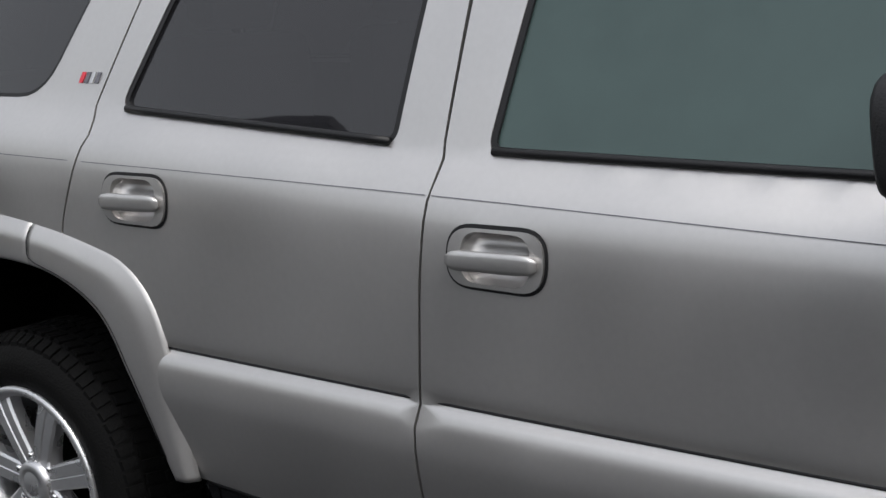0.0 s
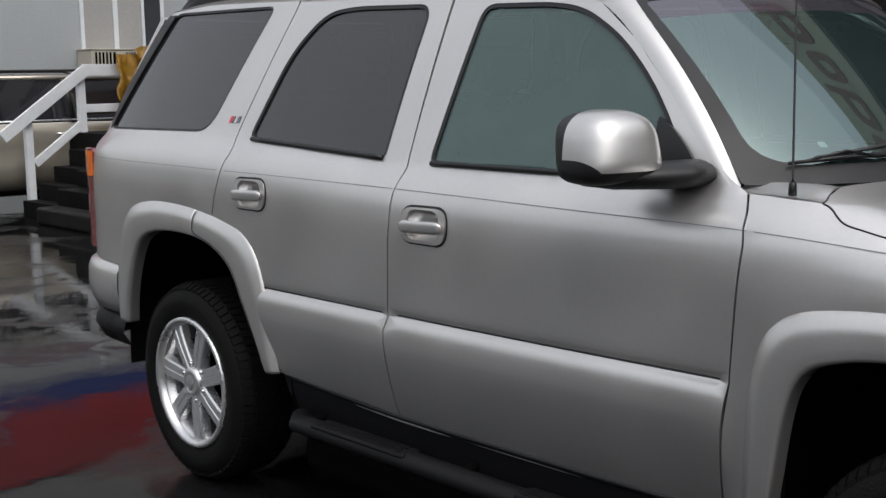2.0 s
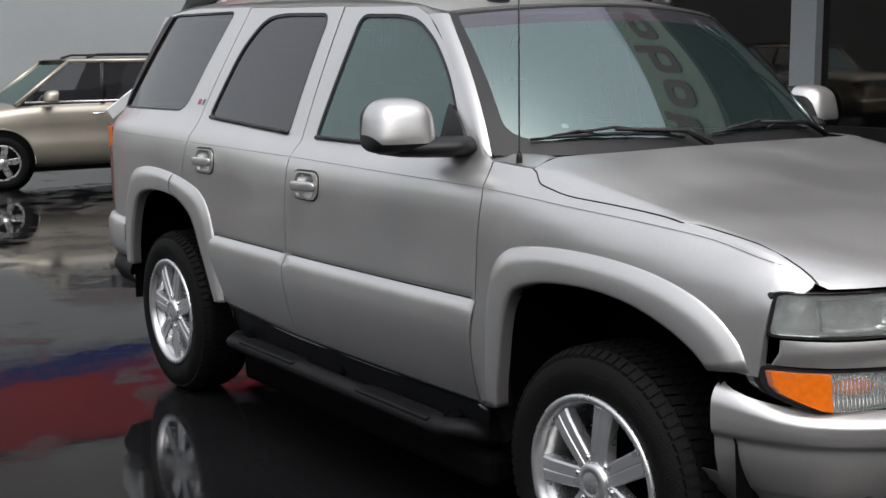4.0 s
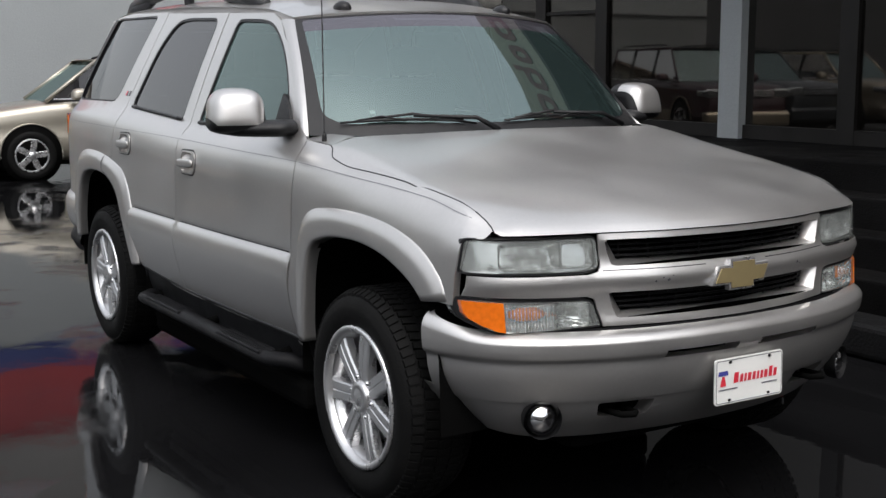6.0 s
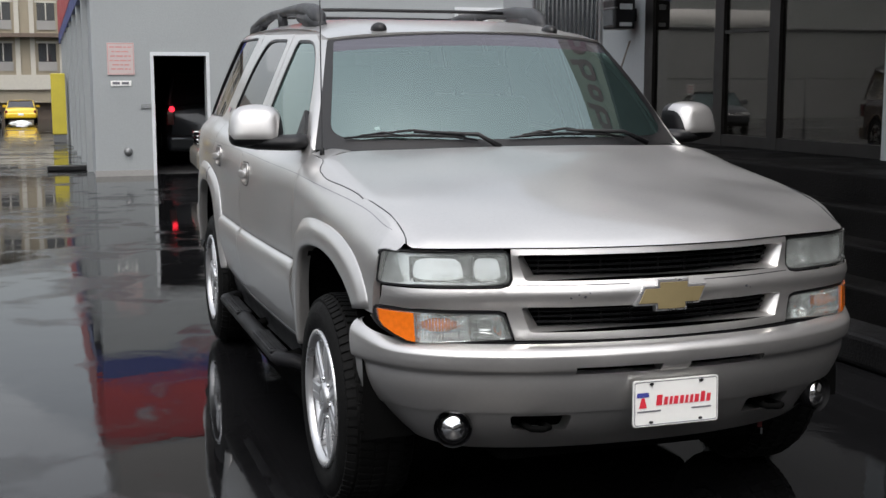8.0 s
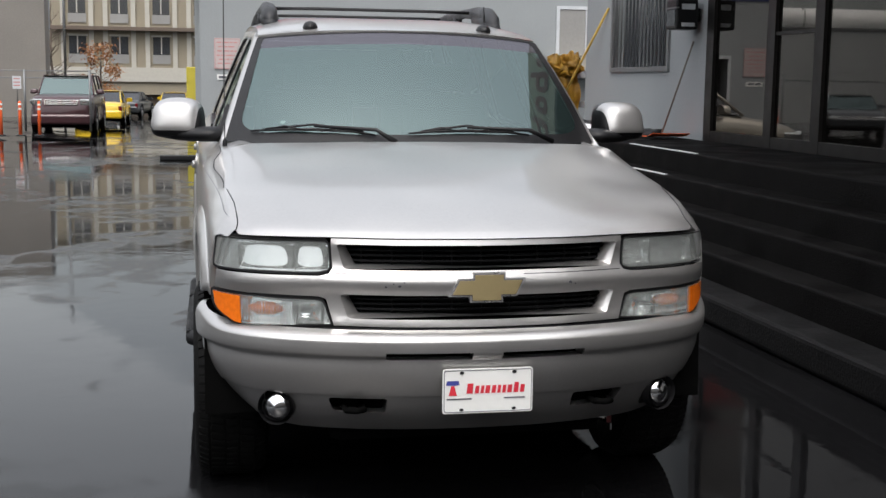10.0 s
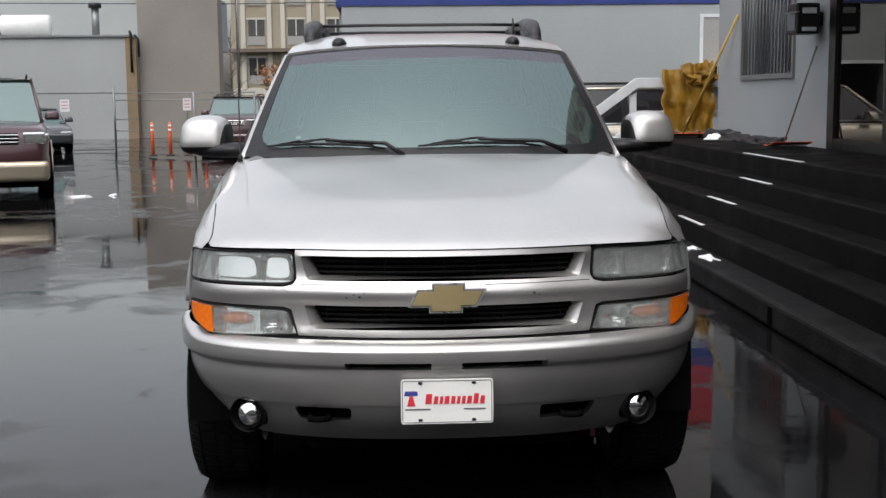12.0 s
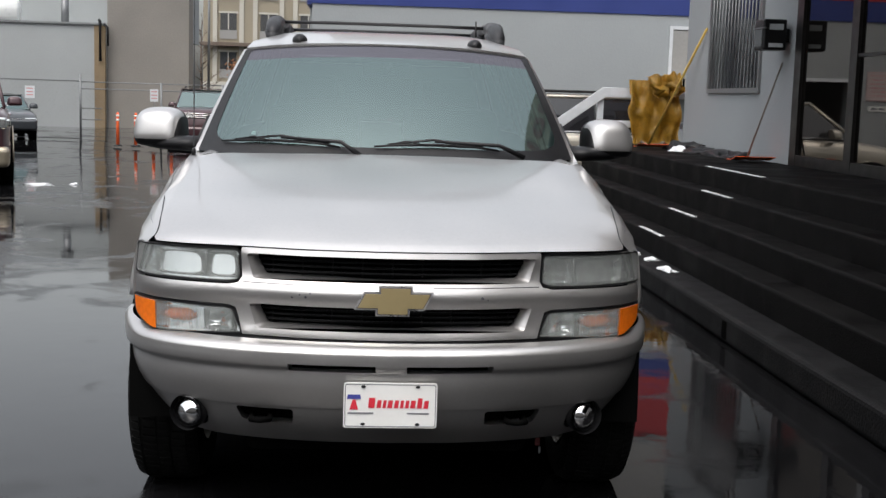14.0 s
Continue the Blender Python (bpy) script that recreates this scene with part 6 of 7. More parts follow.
# panels out of view, added to block bright sky in the reflections
wall_box("parapet", FX, FX + 0.3, 8.472, 12.72, 3.9, 6.2, TRIM_GREY, shop, "dark bronze parapet panel")
wall_box("upper_wall", FX, FX + 0.3, -8, 8.47, 3.682, 5.2, TRIM_GREY, shop, "dark bronze wall panel")
board = thing("fascia_sign", "long cream fascia board with large red shapes", "sign", at=Matrix.Translation((FX - 1.55, 1.53, 3.684)))
part("board", box(-0.06, 0.06, -8.5, 6.9, 0.0, 1.09, 0.015), SIGN_CREAM, board)
x = -3.76
k = 0
while x < 4.1:
    w = (0.52, 0.44, 0.48, 0.40, 0.50)[k % 5]
    outer = rounded([(x, 0.28), (x + w, 0.28), (x + w, 0.74), (x, 0.74)], 0.17)
    inner = rounded([(x + 0.13, 0.40), (x + w - 0.13, 0.40), (x + w - 0.13, 0.61), (x + 0.13, 0.61)], 0.07)
    part("red_shape", patch(lambda y, z: (-0.078, y, z), outer, [inner], 0.2, 0.016, core=(5, 0, 0.7)), MAROON_INK, board)
    if k % 2:
        part("red_shape", box(-0.082, -0.062, x + w - 0.13, x + w - 0.004, 0.67, 0.95, 0.012), MAROON_INK, board)
    x += w + 0.11
    k += 1

light = thing("wall_lantern", "black box wall lantern", "lamp", at=Matrix.Translation((FX, 8.74, 2.30)))
part("case", box(-0.31, -0.06, -0.15, 0.15, -0.16, 0.16, 0.02), TRIM, light)
part("lens", box(-0.316, -0.305, -0.12, 0.12, -0.12, 0.05), PANE, light)
part("label_plate", box(-0.25, -0.10, -0.156, -0.149, 0.05, 0.11), WHITE_WOOD, light)
part("label_plate", box(-0.25, -0.10, -0.156, -0.149, -0.13, -0.09), WHITE_WOOD, light)
part("bracket", box(-0.07, 0.0, -0.07, 0.07, -0.07, 0.07, 0.01), TRIM, light)
part("fin", box(-0.318, -0.28, -0.155, 0.155, 0.06, 0.075), STEEL, light)

# ---- stair rail, tarpaulin, shovels ----
rail = thing("stair_rail", "white painted timber stair rail", "railing")


def board_between(p, q, width, thick, name="board", m=WHITE_WOOD, parent=None):
    p, q = Vector(p), Vector(q)
    d = q - p
    b = box(0, d.length, -thick / 2, thick / 2, -width / 2, width / 2, 0.006)
    ang = math.atan2(d.z, math.hypot(d.x, d.y))
    turn = Matrix.Translation(p) @ Matrix.Rotation(math.atan2(d.y, d.x), 4, "Z") @ Matrix.Rotation(-ang, 4, "Y")
    bmesh.ops.transform(b, matrix=turn, verts=b.verts)
    return part(name, b, m, parent)


RY = 13.68
board_between((2.33, RY, 0.93), (3.40, RY, 1.70), 0.14, 0.045, "handrail", parent=rail)
board_between((3.36, RY, 1.70), (4.9, RY, 1.70), 0.14, 0.046, "handrail", parent=rail)
board_between((2.72, RY + 0.045, 0.60), (3.34, RY + 0.045, 1.05), 0.10, 0.04, "mid_rail", parent=rail)
board_between((3.34, RY + 0.045, 1.24), (4.9, RY + 0.045, 1.24), 0.10, 0.04, "mid_rail", parent=rail)
for x, z0, z1 in ((2.67, 0.0, 1.10), (3.36, 0.95, 1.66), (4.8, 0.95, 1.66)):
    part("post", box(x - 0.045, x + 0.045, RY + 0.024, RY + 0.11, z0, z1, 0.006), WHITE_WOOD, rail)


def draped(w, h, thick, seed):
    """A hanging cloth with folds, over a bar at its top."""
    n, m = 26, 26
    verts, faces = [], []
    for j in range(m + 1):
        for i in range(n + 1):
            u, v = i / n, j / m
            x = (u - 0.5) * w * (1 - 0.10 * v) + 0.05 * noise.noise(Vector((0.5 + 3 * u, 4 * v, seed + 2))) + 0.06 * v
            fold = 0.035 * math.sin(u * 21 + seed + 5 * v) * (0.25 + v) + 0.03 * math.sin(u * 9 - 6 * v) + 0.09 * noise.noise(Vector((u * 5, v * 3, seed))) + 0.03 * noise.noise(Vector((u * 14, v * 9, seed)))
            y = -0.06 + fold - 0.05 * v
            z = -h * v * (1 + 0.10 * noise.noise(Vector((u * 7, seed, 3)))) + 0.05 * noise.noise(Vector((u * 5, seed, v)))
            if v < 0.12:
                y += 0.10 * (1 - v / 0.12)
                z = -0.02 * v + 0.05 * noise.noise(Vector((u * 6, seed, 1))) + 0.05
            verts.append((x, y, z))
    for j in range(m):
        for i in range(n):
            a = j * (n + 1) + i
            faces.append((a, a + 1, a + n + 2, a + n + 1))
    bm = mesh_from(verts, faces)
    bmesh.ops.solidify(bm, geom=bm.faces[:], thickness=thick)
    return bm


tarp = tagged(link_mesh("tarpaulin", draped(0.80, 0.86, 0.006, 2.0), TARP), "crumpled yellow tarpaulin hung over the white rail", "tarpaulin")
tarp.matrix_world = Matrix.Translation((4.10, RY - 0.07, 1.84))
bundle = tagged(link_mesh("tarpaulin", draped(0.5, 0.28, 0.006, 5.0), TARP), "bunched end of yellow tarpaulin on the rail", "tarpaulin")
bundle.matrix_world = Matrix.Translation((4.25, RY - 0.12, 1.93)) @ pose(0, 0, 0, 0, -8, 0)
pole = tagged(link_mesh("broom_pole", tube([(4.0, 13.3, 0.955), (4.16, 12.52, 1.745), (4.33, 11.75, 2.54)], 0.016, 8), STICK), "long yellow pole leaning beside the rail", "pole")
cabinet = thing("utility_cabinet", "grey steel utility cabinet on the rear platform", "cabinet", at=Matrix.Translation((4.78, 13.2, 0.95)))
part("case", box(-0.2, 0.2, -0.15, 0.15, 0.0, 0.86, 0.01), STEEL, cabinet)

cooler = thing("air_conditioner", "cream window air conditioner with dark louvred grilles", "air conditioner", at=Matrix.Translation((5.77, WY - 0.012, 1.735)))
part("case", box(-0.46, 0.43, -0.5, -0.002, 0.0, 0.315, 0.015), AC_CREAM, cooler)
part("lid", box(-0.475, 0.445, -0.515, -0.002, 0.316, 0.336, 0.006), AC_CREAM, cooler)
for x0, x1 in ((-0.43, -0.06), (0.10, 0.38)):
    grid = part("grille", box(x0, x1, -0.506, -0.498, 0.03, 0.28), VOID, cooler, "dark louvred grille")
    for i in range(6):
        part("slat", box(x0 + 0.06 * i * (x1 - x0) / 0.37, x0 + (0.06 * i + 0.02) * (x1 - x0) / 0.37, -0.512, -0.5, 0.03, 0.28), AC_CREAM, grid)


def shovel(at, top, label):
    s = thing("snow_shovel", label, "shovel", at=Matrix.Translation(at))
    t = Vector(top) - Vector(at)
    part("shaft", tube([(0, 0, 0.03), t], 0.010, 8), SHAFT_GREY, s)
    blade = patch(lambda x, y: (x, y, 0.02 + 0.5 * y * y), [(-0.22, -0.3), (0.22, -0.3), (0.2, 0.06), (-0.2, 0.06)], [], 0.06, 0.006, core=(0, 0, -5))
    part("blade", blade, ORANGE, s, "orange plastic blade")
    return s


shovel((4.05, 8.95, 0.955), (4.33, 8.80, 2.02), "orange snow shovel leaning on the white wall")
shovel((3.75, 12.2, 0.955), (3.95, 13.5, 1.0), "orange snow shovel lying by the black sheeting")
for i, (y, sx, sy, sz) in enumerate(((11.9, 0.22, 0.45, 0.10), (11.0, 0.18, 0.5, 0.08), (10.1, 0.16, 0.45, 0.07), (9.5, 0.13, 0.3, 0.09))):
    heap("plastic_sheeting", "crumpled black plastic sheeting along the wall foot", "sheeting", TRIM, (4.12, y, 0.95), sx, sy, sz, 3 + i, 0.7)
heap("snow_patch", "small patch of old snow beside the black sheeting", "snow", SNOW, (3.95, 11.4, 0.95), 0.10, 0.16, 0.06, 9)
for i, (x, y, z, sx, sy) in enumerate(((2.42, 6.35, 0.19, 0.10, 0.12), (2.40, 5.72, 0.19, 0.08, 0.2), (2.36, 6.7, 0.19, 0.05, 0.08), (-5.2, 15.4, 0.0, 0.28, 0.22), (-4.7, 15.6, 0.0, 0.09, 0.08))):
    heap("snow_patch", "small melting patch of snow", "snow", SNOW, (x, y, z), sx * 0.7, sy * 0.7, 0.025, 11 + i, 0.8)
stop = tagged(link_mesh("wheel_stop", box(-1.85, -1.08, 19.55, 19.72, 0.0, 0.10, 0.02), TRIM), "black rubber wheel stop at the wall", "wheel stop")


# ---- other vehicles ----
def vehicle(name, label, at, L, W, wheel_r, deck, belt, cab, roof_z, wheels, paint, lower=None, style="suv", group=""):
    """A vehicle with its nose at y = 0 and its tail at y = L. deck: (y, z) along the top of the lower body; belt: height of the window sill;
    cab: y of the windscreen's foot and head, and of the rear window's head and foot."""
    v = thing(name, label, "car", group, at=at)
    top = hermite(deck)
    ys = sorted(set([0.0, 0.03, 0.1, 0.22, 0.4] + list(np.linspace(0.6, L - 0.6, 14)) + [L - 0.4, L - 0.2, L - 0.08, L - 0.02, L]))
    rows = []
    for y in ys:
        e = min(y, L - y)
        w = W / 2 * (1 - 0.10 * math.exp(-e / 0.16) - 0.05 * math.exp(-e / 0.5))
        zt = top(y) - 0.10 * math.exp(-e / 0.05)
        zb = 0.26 + 0.10 * math.exp(-e / 0.25)
        h = zt - zb
        half = [(0.84, zb), (0.96, zb + 0.06), (0.995, zb + 0.22 * h), (1.0, zb + 0.42 * h), (0.985, zb + 0.46 * h), (0.99, zb + 0.66 * h), (0.98, zb + 0.84 * h), (0.95, zb + 0.94 * h), (0.88, zt - 0.012), (0.6, zt + 0.012), (0.0, zt + 0.02)]
        rows.append([(-a * w, y, z) for a, z in half] + [(a * w, y, z) for a, z in half[-2::-1]])
    n = len(rows[0])
    verts = [p for r in rows for p in r]
    faces = [(i * n + j, i * n + j + 1, (i + 1) * n + j + 1, (i + 1) * n + j) for i in range(len(rows) - 1) for j in range(n - 1)]
    faces += [tuple(range(n)), tuple((len(rows) - 1) * n + j for j in range(n))[::-1]]
    bm = mesh_from(verts, faces)
    bmesh.ops.recalc_face_normals(bm, faces=bm.faces[:])
    body = part("body", bm, paint, v)
    # cabin: its black core puts the dim interior's shade into the colour
    c0, c1, c2, c3 = cab
    wb, wr = W / 2 * 0.93, W / 2 * 0.76
    quad = lambda a, b, c, d: mesh_from([a, b, c, d], [(0, 1, 2, 3)], False)
    lo, hi = belt - 0.03, roof_z - 0.05
    P = {(i, s): p for s in (-1, 1) for i, p in enumerate(((s * wb * 0.96, c0, lo), (s * wr, c1, hi), (s * wr, c2, hi), (s * wb * 0.95, c3, lo)))}
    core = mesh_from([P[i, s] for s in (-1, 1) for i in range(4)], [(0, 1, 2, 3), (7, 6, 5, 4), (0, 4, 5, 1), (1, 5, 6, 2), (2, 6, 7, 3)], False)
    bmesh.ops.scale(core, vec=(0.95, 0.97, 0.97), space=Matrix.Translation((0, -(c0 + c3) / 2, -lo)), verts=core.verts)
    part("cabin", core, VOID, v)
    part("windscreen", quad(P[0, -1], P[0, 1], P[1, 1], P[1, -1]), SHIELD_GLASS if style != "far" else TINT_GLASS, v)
    part("rear_window", quad(P[3, 1], P[3, -1], P[2, -1], P[2, 1]), TINT_GLASS, v)
    for s in (-1, 1):
        win = part("side_window", quad(P[0, s], P[1, s], P[2, s], P[3, s]), TINT_GLASS, v)
        for a, b in ((0, 1), (1, 2), (2, 3)):
            part("pillar", tube([P[a, s], P[b, s]], 0.028, 8), paint, win)
        for f in ((0.36, 0.68) if style == "suv" else (0.55,)):
            a = Vector(P[0, s]).lerp(Vector(P[3, s]), f)
            b = Vector(P[1, s]).lerp(Vector(P[2, s]), max(0.05, (f - 0.2) * 1.3))
            part("door_post", tube([a, b], 0.032, 6), TRIM, win)
        part("sill_strip", tube([(s * (wb + 0.012), c0 + 0.1, belt + 0.0), (s * (wb + 0.012), c3 - 0.02, belt + 0.0)], 0.012, 6), ALLOY if style == "suv" else TRIM, v)
    roof = bmesh.new()
    nx, ny = 9, 11
    rv = []
    for j in range(ny):
        for i in range(nx):
            u, t = i / (nx - 1) * 2 - 1, j / (ny - 1)
            rv.append((u * (wr + 0.025), c1 - 0.05 + (c2 - c1 + 0.1) * t, roof_z - 0.055 + 0.055 * (1 - u**4) * (1 - 0.6 * abs(2 * t - 1) ** 3)))
    rf = [(j * nx + i, j * nx + i + 1, (j + 1) * nx + i + 1, (j + 1) * nx + i) for j in range(ny - 1) for i in range(nx - 1)]
    roof.free()
    rb = mesh_from(rv, rf)
    bmesh.ops.solidify(rb, geom=rb.faces[:], thickness=0.03)
    part("roof", rb, paint, v)
    if style == "suv":
        for s in (-1, 1):
            part("roof_rail", tube([(s * wr * 0.92, c1 + 0.25, roof_z - 0.01), (s * wr * 0.92, c1 + 0.4, roof_z + 0.035), (s * wr * 0.92, c2 - 0.3, roof_z + 0.035), (s * wr * 0.92, c2 - 0.12, roof_z - 0.01)], 0.016, 8), TRIM, v)
    # wheels before black discs that put the arches' shade into the colour
    for y in wheels:
        for s in (-1, 1):
            arch = part("wheel_opening", revolve([(0.0, 0.001), (0.0, wheel_r * 1.17), (0.12, wheel_r * 1.17)], 28), VOID, v)
            arch.matrix_basis = Matrix.Translation((s * (W / 2 + 0.004), y, wheel_r * 1.05)) @ pose(0, 0, 0, 0, 0, 0 if s < 0 else 180)
            sweep = np.linspace(-0.12, math.pi + 0.12, 20)
            part("arch_lip", tube([(s * (W / 2 + 0.006), y + wheel_r * 1.2 * math.cos(w), wheel_r * 1.05 + wheel_r * 1.2 * math.sin(w)) for w in sweep], 0.012, 6), lower or paint, v)
            r = wheel_r
            tyre = part("wheel", revolve([(0.18, r * 0.62), (0.19, r * 0.9), (0.17, r), (0.02, r), (-0.015, r * 0.93), (-0.02, r * 0.75), (-0.005, r * 0.66)], 28), RUBBER, v)
            tyre.matrix_basis = Matrix.Translation((s * (W / 2 + 0.0), y, r)) @ pose(0, 0, 0, 12, 0, 0 if s < 0 else 180)
            part("rim", revolve([(-0.006, r * 0.60), (-0.014, r * 0.66), (-0.006, r * 0.67), (0.03, r * 0.6)], 28), ALLOY, tyre)
            part("rim_disc", revolve([(0.03, 0.001), (0.03, r * 0.62)], 24), VOID, tyre)
            sp = part("spoke", box(-0.008, 0.02, -r * 0.12, r * 0.12, 0.0, r * 0.64, 0.006), ALLOY, tyre)
            for k in range(1, 5):
                again(sp, tyre, Matrix.Rotation(2 * math.pi * k / 5, 4, "X"))
            part("hub_cap", revolve([(-0.016, 0.001), (-0.014, r * 0.14), (0.0, r * 0.17)], 16), ALLOY, tyre)
    # lamps, grille, bumpers, mirrors
    zf = top(0.15)
    for s in (-1, 1):
        lamp_b = box(s * W * 0.29, s * W * 0.455, -0.012, 0.10, zf - 0.24, zf - 0.06, 0.03, 3)
        h = part("headlamp", lamp_b, REFLECTOR, v)
        part("lamp_wrap", box(s * W * 0.42, s * (W * 0.482), 0.02, 0.34, zf - 0.20, zf - 0.085, 0.028, 3), REFLECTOR, h)
        t = box(s * W * 0.40, s * W * 0.475, L - 0.10, L + 0.006, top(L - 0.1) - 0.38, top(L - 0.1) - 0.10, 0.02)
        part("tail_lamp", t, RED_LENS, v)
        m = part("mirror", mirror_shell(), paint, v)
        m.matrix_basis = Matrix.Translation((s * (W / 2 + 0.06), c0 + 0.42, belt + 0.06)) @ Matrix.Diagonal((0.95, 0.9, 0.85, 1))
        part("fog_lamp", box(s * W * 0.34, s * W * 0.40, -0.02, 0.02, 0.42, 0.49, 0.02), CHROME, v)
        for yh in (c0 + 1.02, c0 + 1.92):
            if yh < c3 - 0.1 and style != "far":
                part("door_handle", tube([(s * (W / 2 - 0.01), yh - 0.09, belt - 0.16), (s * (W / 2 + 0.02), yh - 0.06, belt - 0.16), (s * (W / 2 + 0.02), yh + 0.06, belt - 0.16), (s * (W / 2 - 0.01), yh + 0.09, belt - 0.16)], 0.012, 6), CHROME, v)
        if lower:
            part("side_cladding", box(s * (W / 2 - 0.02), s * (W / 2 + 0.012), wheels[0] + wheel_r * 1.2, wheels[1] - wheel_r * 1.2, 0.30, 0.62, 0.02), lower, v)
    part("grille", box(-W * 0.26, W * 0.26, -0.014, 0.06, zf - 0.25, zf - 0.07, 0.02), VOID, v)
    for i in range(3):
        part("grille_bar", box(-W * 0.26, W * 0.26, -0.028, 0.0, zf - 0.225 + 0.055 * i, zf - 0.198 + 0.055 * i, 0.006), CHROME, v)
    for y0, y1 in ((-0.06, 0.16), (L - 0.16, L + 0.05)):
        part("bumper", box(-W * 0.475, W * 0.475, y0, y1, 0.30, 0.62, 0.085, 4), lower or paint, v)
    # near-black slab added as the shade under the body
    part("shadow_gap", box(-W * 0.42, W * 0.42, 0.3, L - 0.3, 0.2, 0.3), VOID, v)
    part("licence_plate", box(-0.15, 0.15, L + 0.052, L + 0.058, 0.47, 0.6), WHITE, v)
    return v


SUV_DECK = [(0.0, 0.82), (0.12, 0.89), (0.4, 0.965), (1.0, 1.05), (1.25, 1.08), (3.0, 1.09), (4.2, 1.08)]
beige = vehicle("compact_suv", "beige compact sport utility vehicle with tinted windows", Matrix.Translation((0.30, 15.05, 0.0)) @ pose(0, 0, 0, 0, 0, -93), 4.25, 1.8, 0.345,
                SUV_DECK, 1.10, (1.05, 1.78, 3.9, 4.15), 1.67, (0.82, 3.42), PAINT_BEIGE, None, "suv")
BIG = [(0.0, 1.05), (0.2, 1.13), (1.3, 1.2), (3.0, 1.22), (5.1, 1.2)]
vehicle("large_suv", "maroon and tan large sport utility vehicle", Matrix.Translation((-6.36, 14.5, 0.0)) @ pose(0, 0, 0, 0, 0, 17), 5.1, 2.0, 0.40, BIG, 1.22, (1.3, 1.95, 4.75, 5.0), 1.93, (0.95, 3.95), PAINT_MAROON, PAINT_TAN, "suv", "parked row")
vehicle("large_suv", "dark grey large sport utility vehicle", Matrix.Translation((-9.3, 15.2, 0.0)), 5.0, 1.95, 0.40, BIG, 1.22, (1.3, 1.95, 4.6, 4.9), 1.88, (0.95, 3.85), PAINT_DARK, None, "suv", "parked row")
vehicle("large_suv", "tan large sport utility vehicle", Matrix.Translation((-12.0, 14.9, 0.0)), 5.0, 1.95, 0.40, BIG, 1.22, (1.3, 1.95, 4.6, 4.9), 1.85, (0.95, 3.85), PAINT_TAN, None, "suv", "parked row")
LOWCAR = [(0.0, 0.66), (0.3, 0.76), (1.2, 0.86), (2.5, 0.90), (3.8, 0.92), (4.5, 0.86)]
vehicle("coupe", "dark grey low coupe", Matrix.Translation((-10.1, 30.6, 0.0)) @ pose(0, 0, 0, 0, 0, 22), 4.5, 1.8, 0.33, LOWCAR, 0.90, (1.25, 2.1, 3.0, 4.0), 1.32, (0.9, 3.6), PAINT_DARK, None, "coupe")
vehicle("pickup_suv", "dark maroon sport utility vehicle", Matrix.Translation((-5.25, 33.6, lot(-5.2, 36))), 4.8, 1.85, 0.38, BIG[:3] + [(3.0, 1.2), (4.8, 1.18)], 1.2, (1.3, 1.9, 4.4, 4.7), 1.8, (0.95, 3.7), PAINT_MAROON, None, "suv")
vehicle("coupe", "bright yellow coupe seen from behind", Matrix.Translation((-5.05, 48.0, lot(-4, 45))) @ pose(0, 0, 0, 0, 0, 180), 4.5, 1.8, 0.33, LOWCAR, 0.90, (1.25, 2.1, 3.0, 4.0), 1.36, (0.9, 3.6), PAINT_YELLOW, None, "coupe", "yellow cars")
vehicle("convertible", "black car with snow on its boot", Matrix.Translation((-4.7, 63.0, lot(-4, 60))) @ pose(0, 0, 0, 0, 0, 172), 4.5, 1.8, 0.33, LOWCAR, 0.90, (1.25, 2.1, 3.0, 4.0), 1.34, (0.9, 3.6), PAINT_DARK, None, "coupe")
vehicle("coupe", "bright yellow coupe with snow behind it", Matrix.Translation((-3.1, 76.0, lot(-3, 74))) @ pose(0, 0, 0, 0, 0, 180), 4.5, 1.8, 0.33, LOWCAR, 0.90, (1.25, 2.1, 3.0, 4.0), 1.36, (0.9, 3.6), PAINT_YELLOW, None, "coupe", "yellow cars")
heap("snow_patch", "small heap of old snow behind a yellow car", "snow", SNOW, (-3.1, 70.0, lot(-3, 70)), 0.55, 0.4, 0.18, 30, 0.5)
truck = vehicle("pickup_suv", "dark vehicle parked in the garage", Matrix.Translation((1.2, 24.6, 0.0)) @ pose(0, 0, 0, 0, 0, 180), 4.8, 1.85, 0.38, BIG[:3] + [(3.0, 1.2), (4.8, 1.18)], 1.2, (1.3, 1.9, 4.4, 4.7), 1.8, (0.95, 3.7), PAINT_DARK, None, "far")

glow = bmesh.new()
bmesh.ops.create_uvsphere(glow, u_segments=14, v_segments=8, radius=0.055)
bmesh.ops.transform(glow, matrix=Matrix.Translation((0.78, 4.80, 1.10)) @ Matrix.Diagonal((1.0, 0.4, 1.0, 1)), verts=glow.verts)
part("lit_tail_lamp", glow, TAIL_GLOW, truck, "lit red tail lamp")

# ---- fence and bollards ----
FY = 32.4
fence = thing("chain_link_fence", "grey steel chain-link fence", "fence")
for x in np.arange(-41.4, -8.4, 3.0):
    part("post", tube([(x, FY, 0), (x, FY, 1.78)], 0.028, 8), STEEL, fence)
for z in (0.06, 1.74):
    part("rail", tube([(-40, FY, z), (-8.45, FY, z)], 0.02, 6), STEEL, fence)
wires = bmesh.new()
verts, faces = [], []
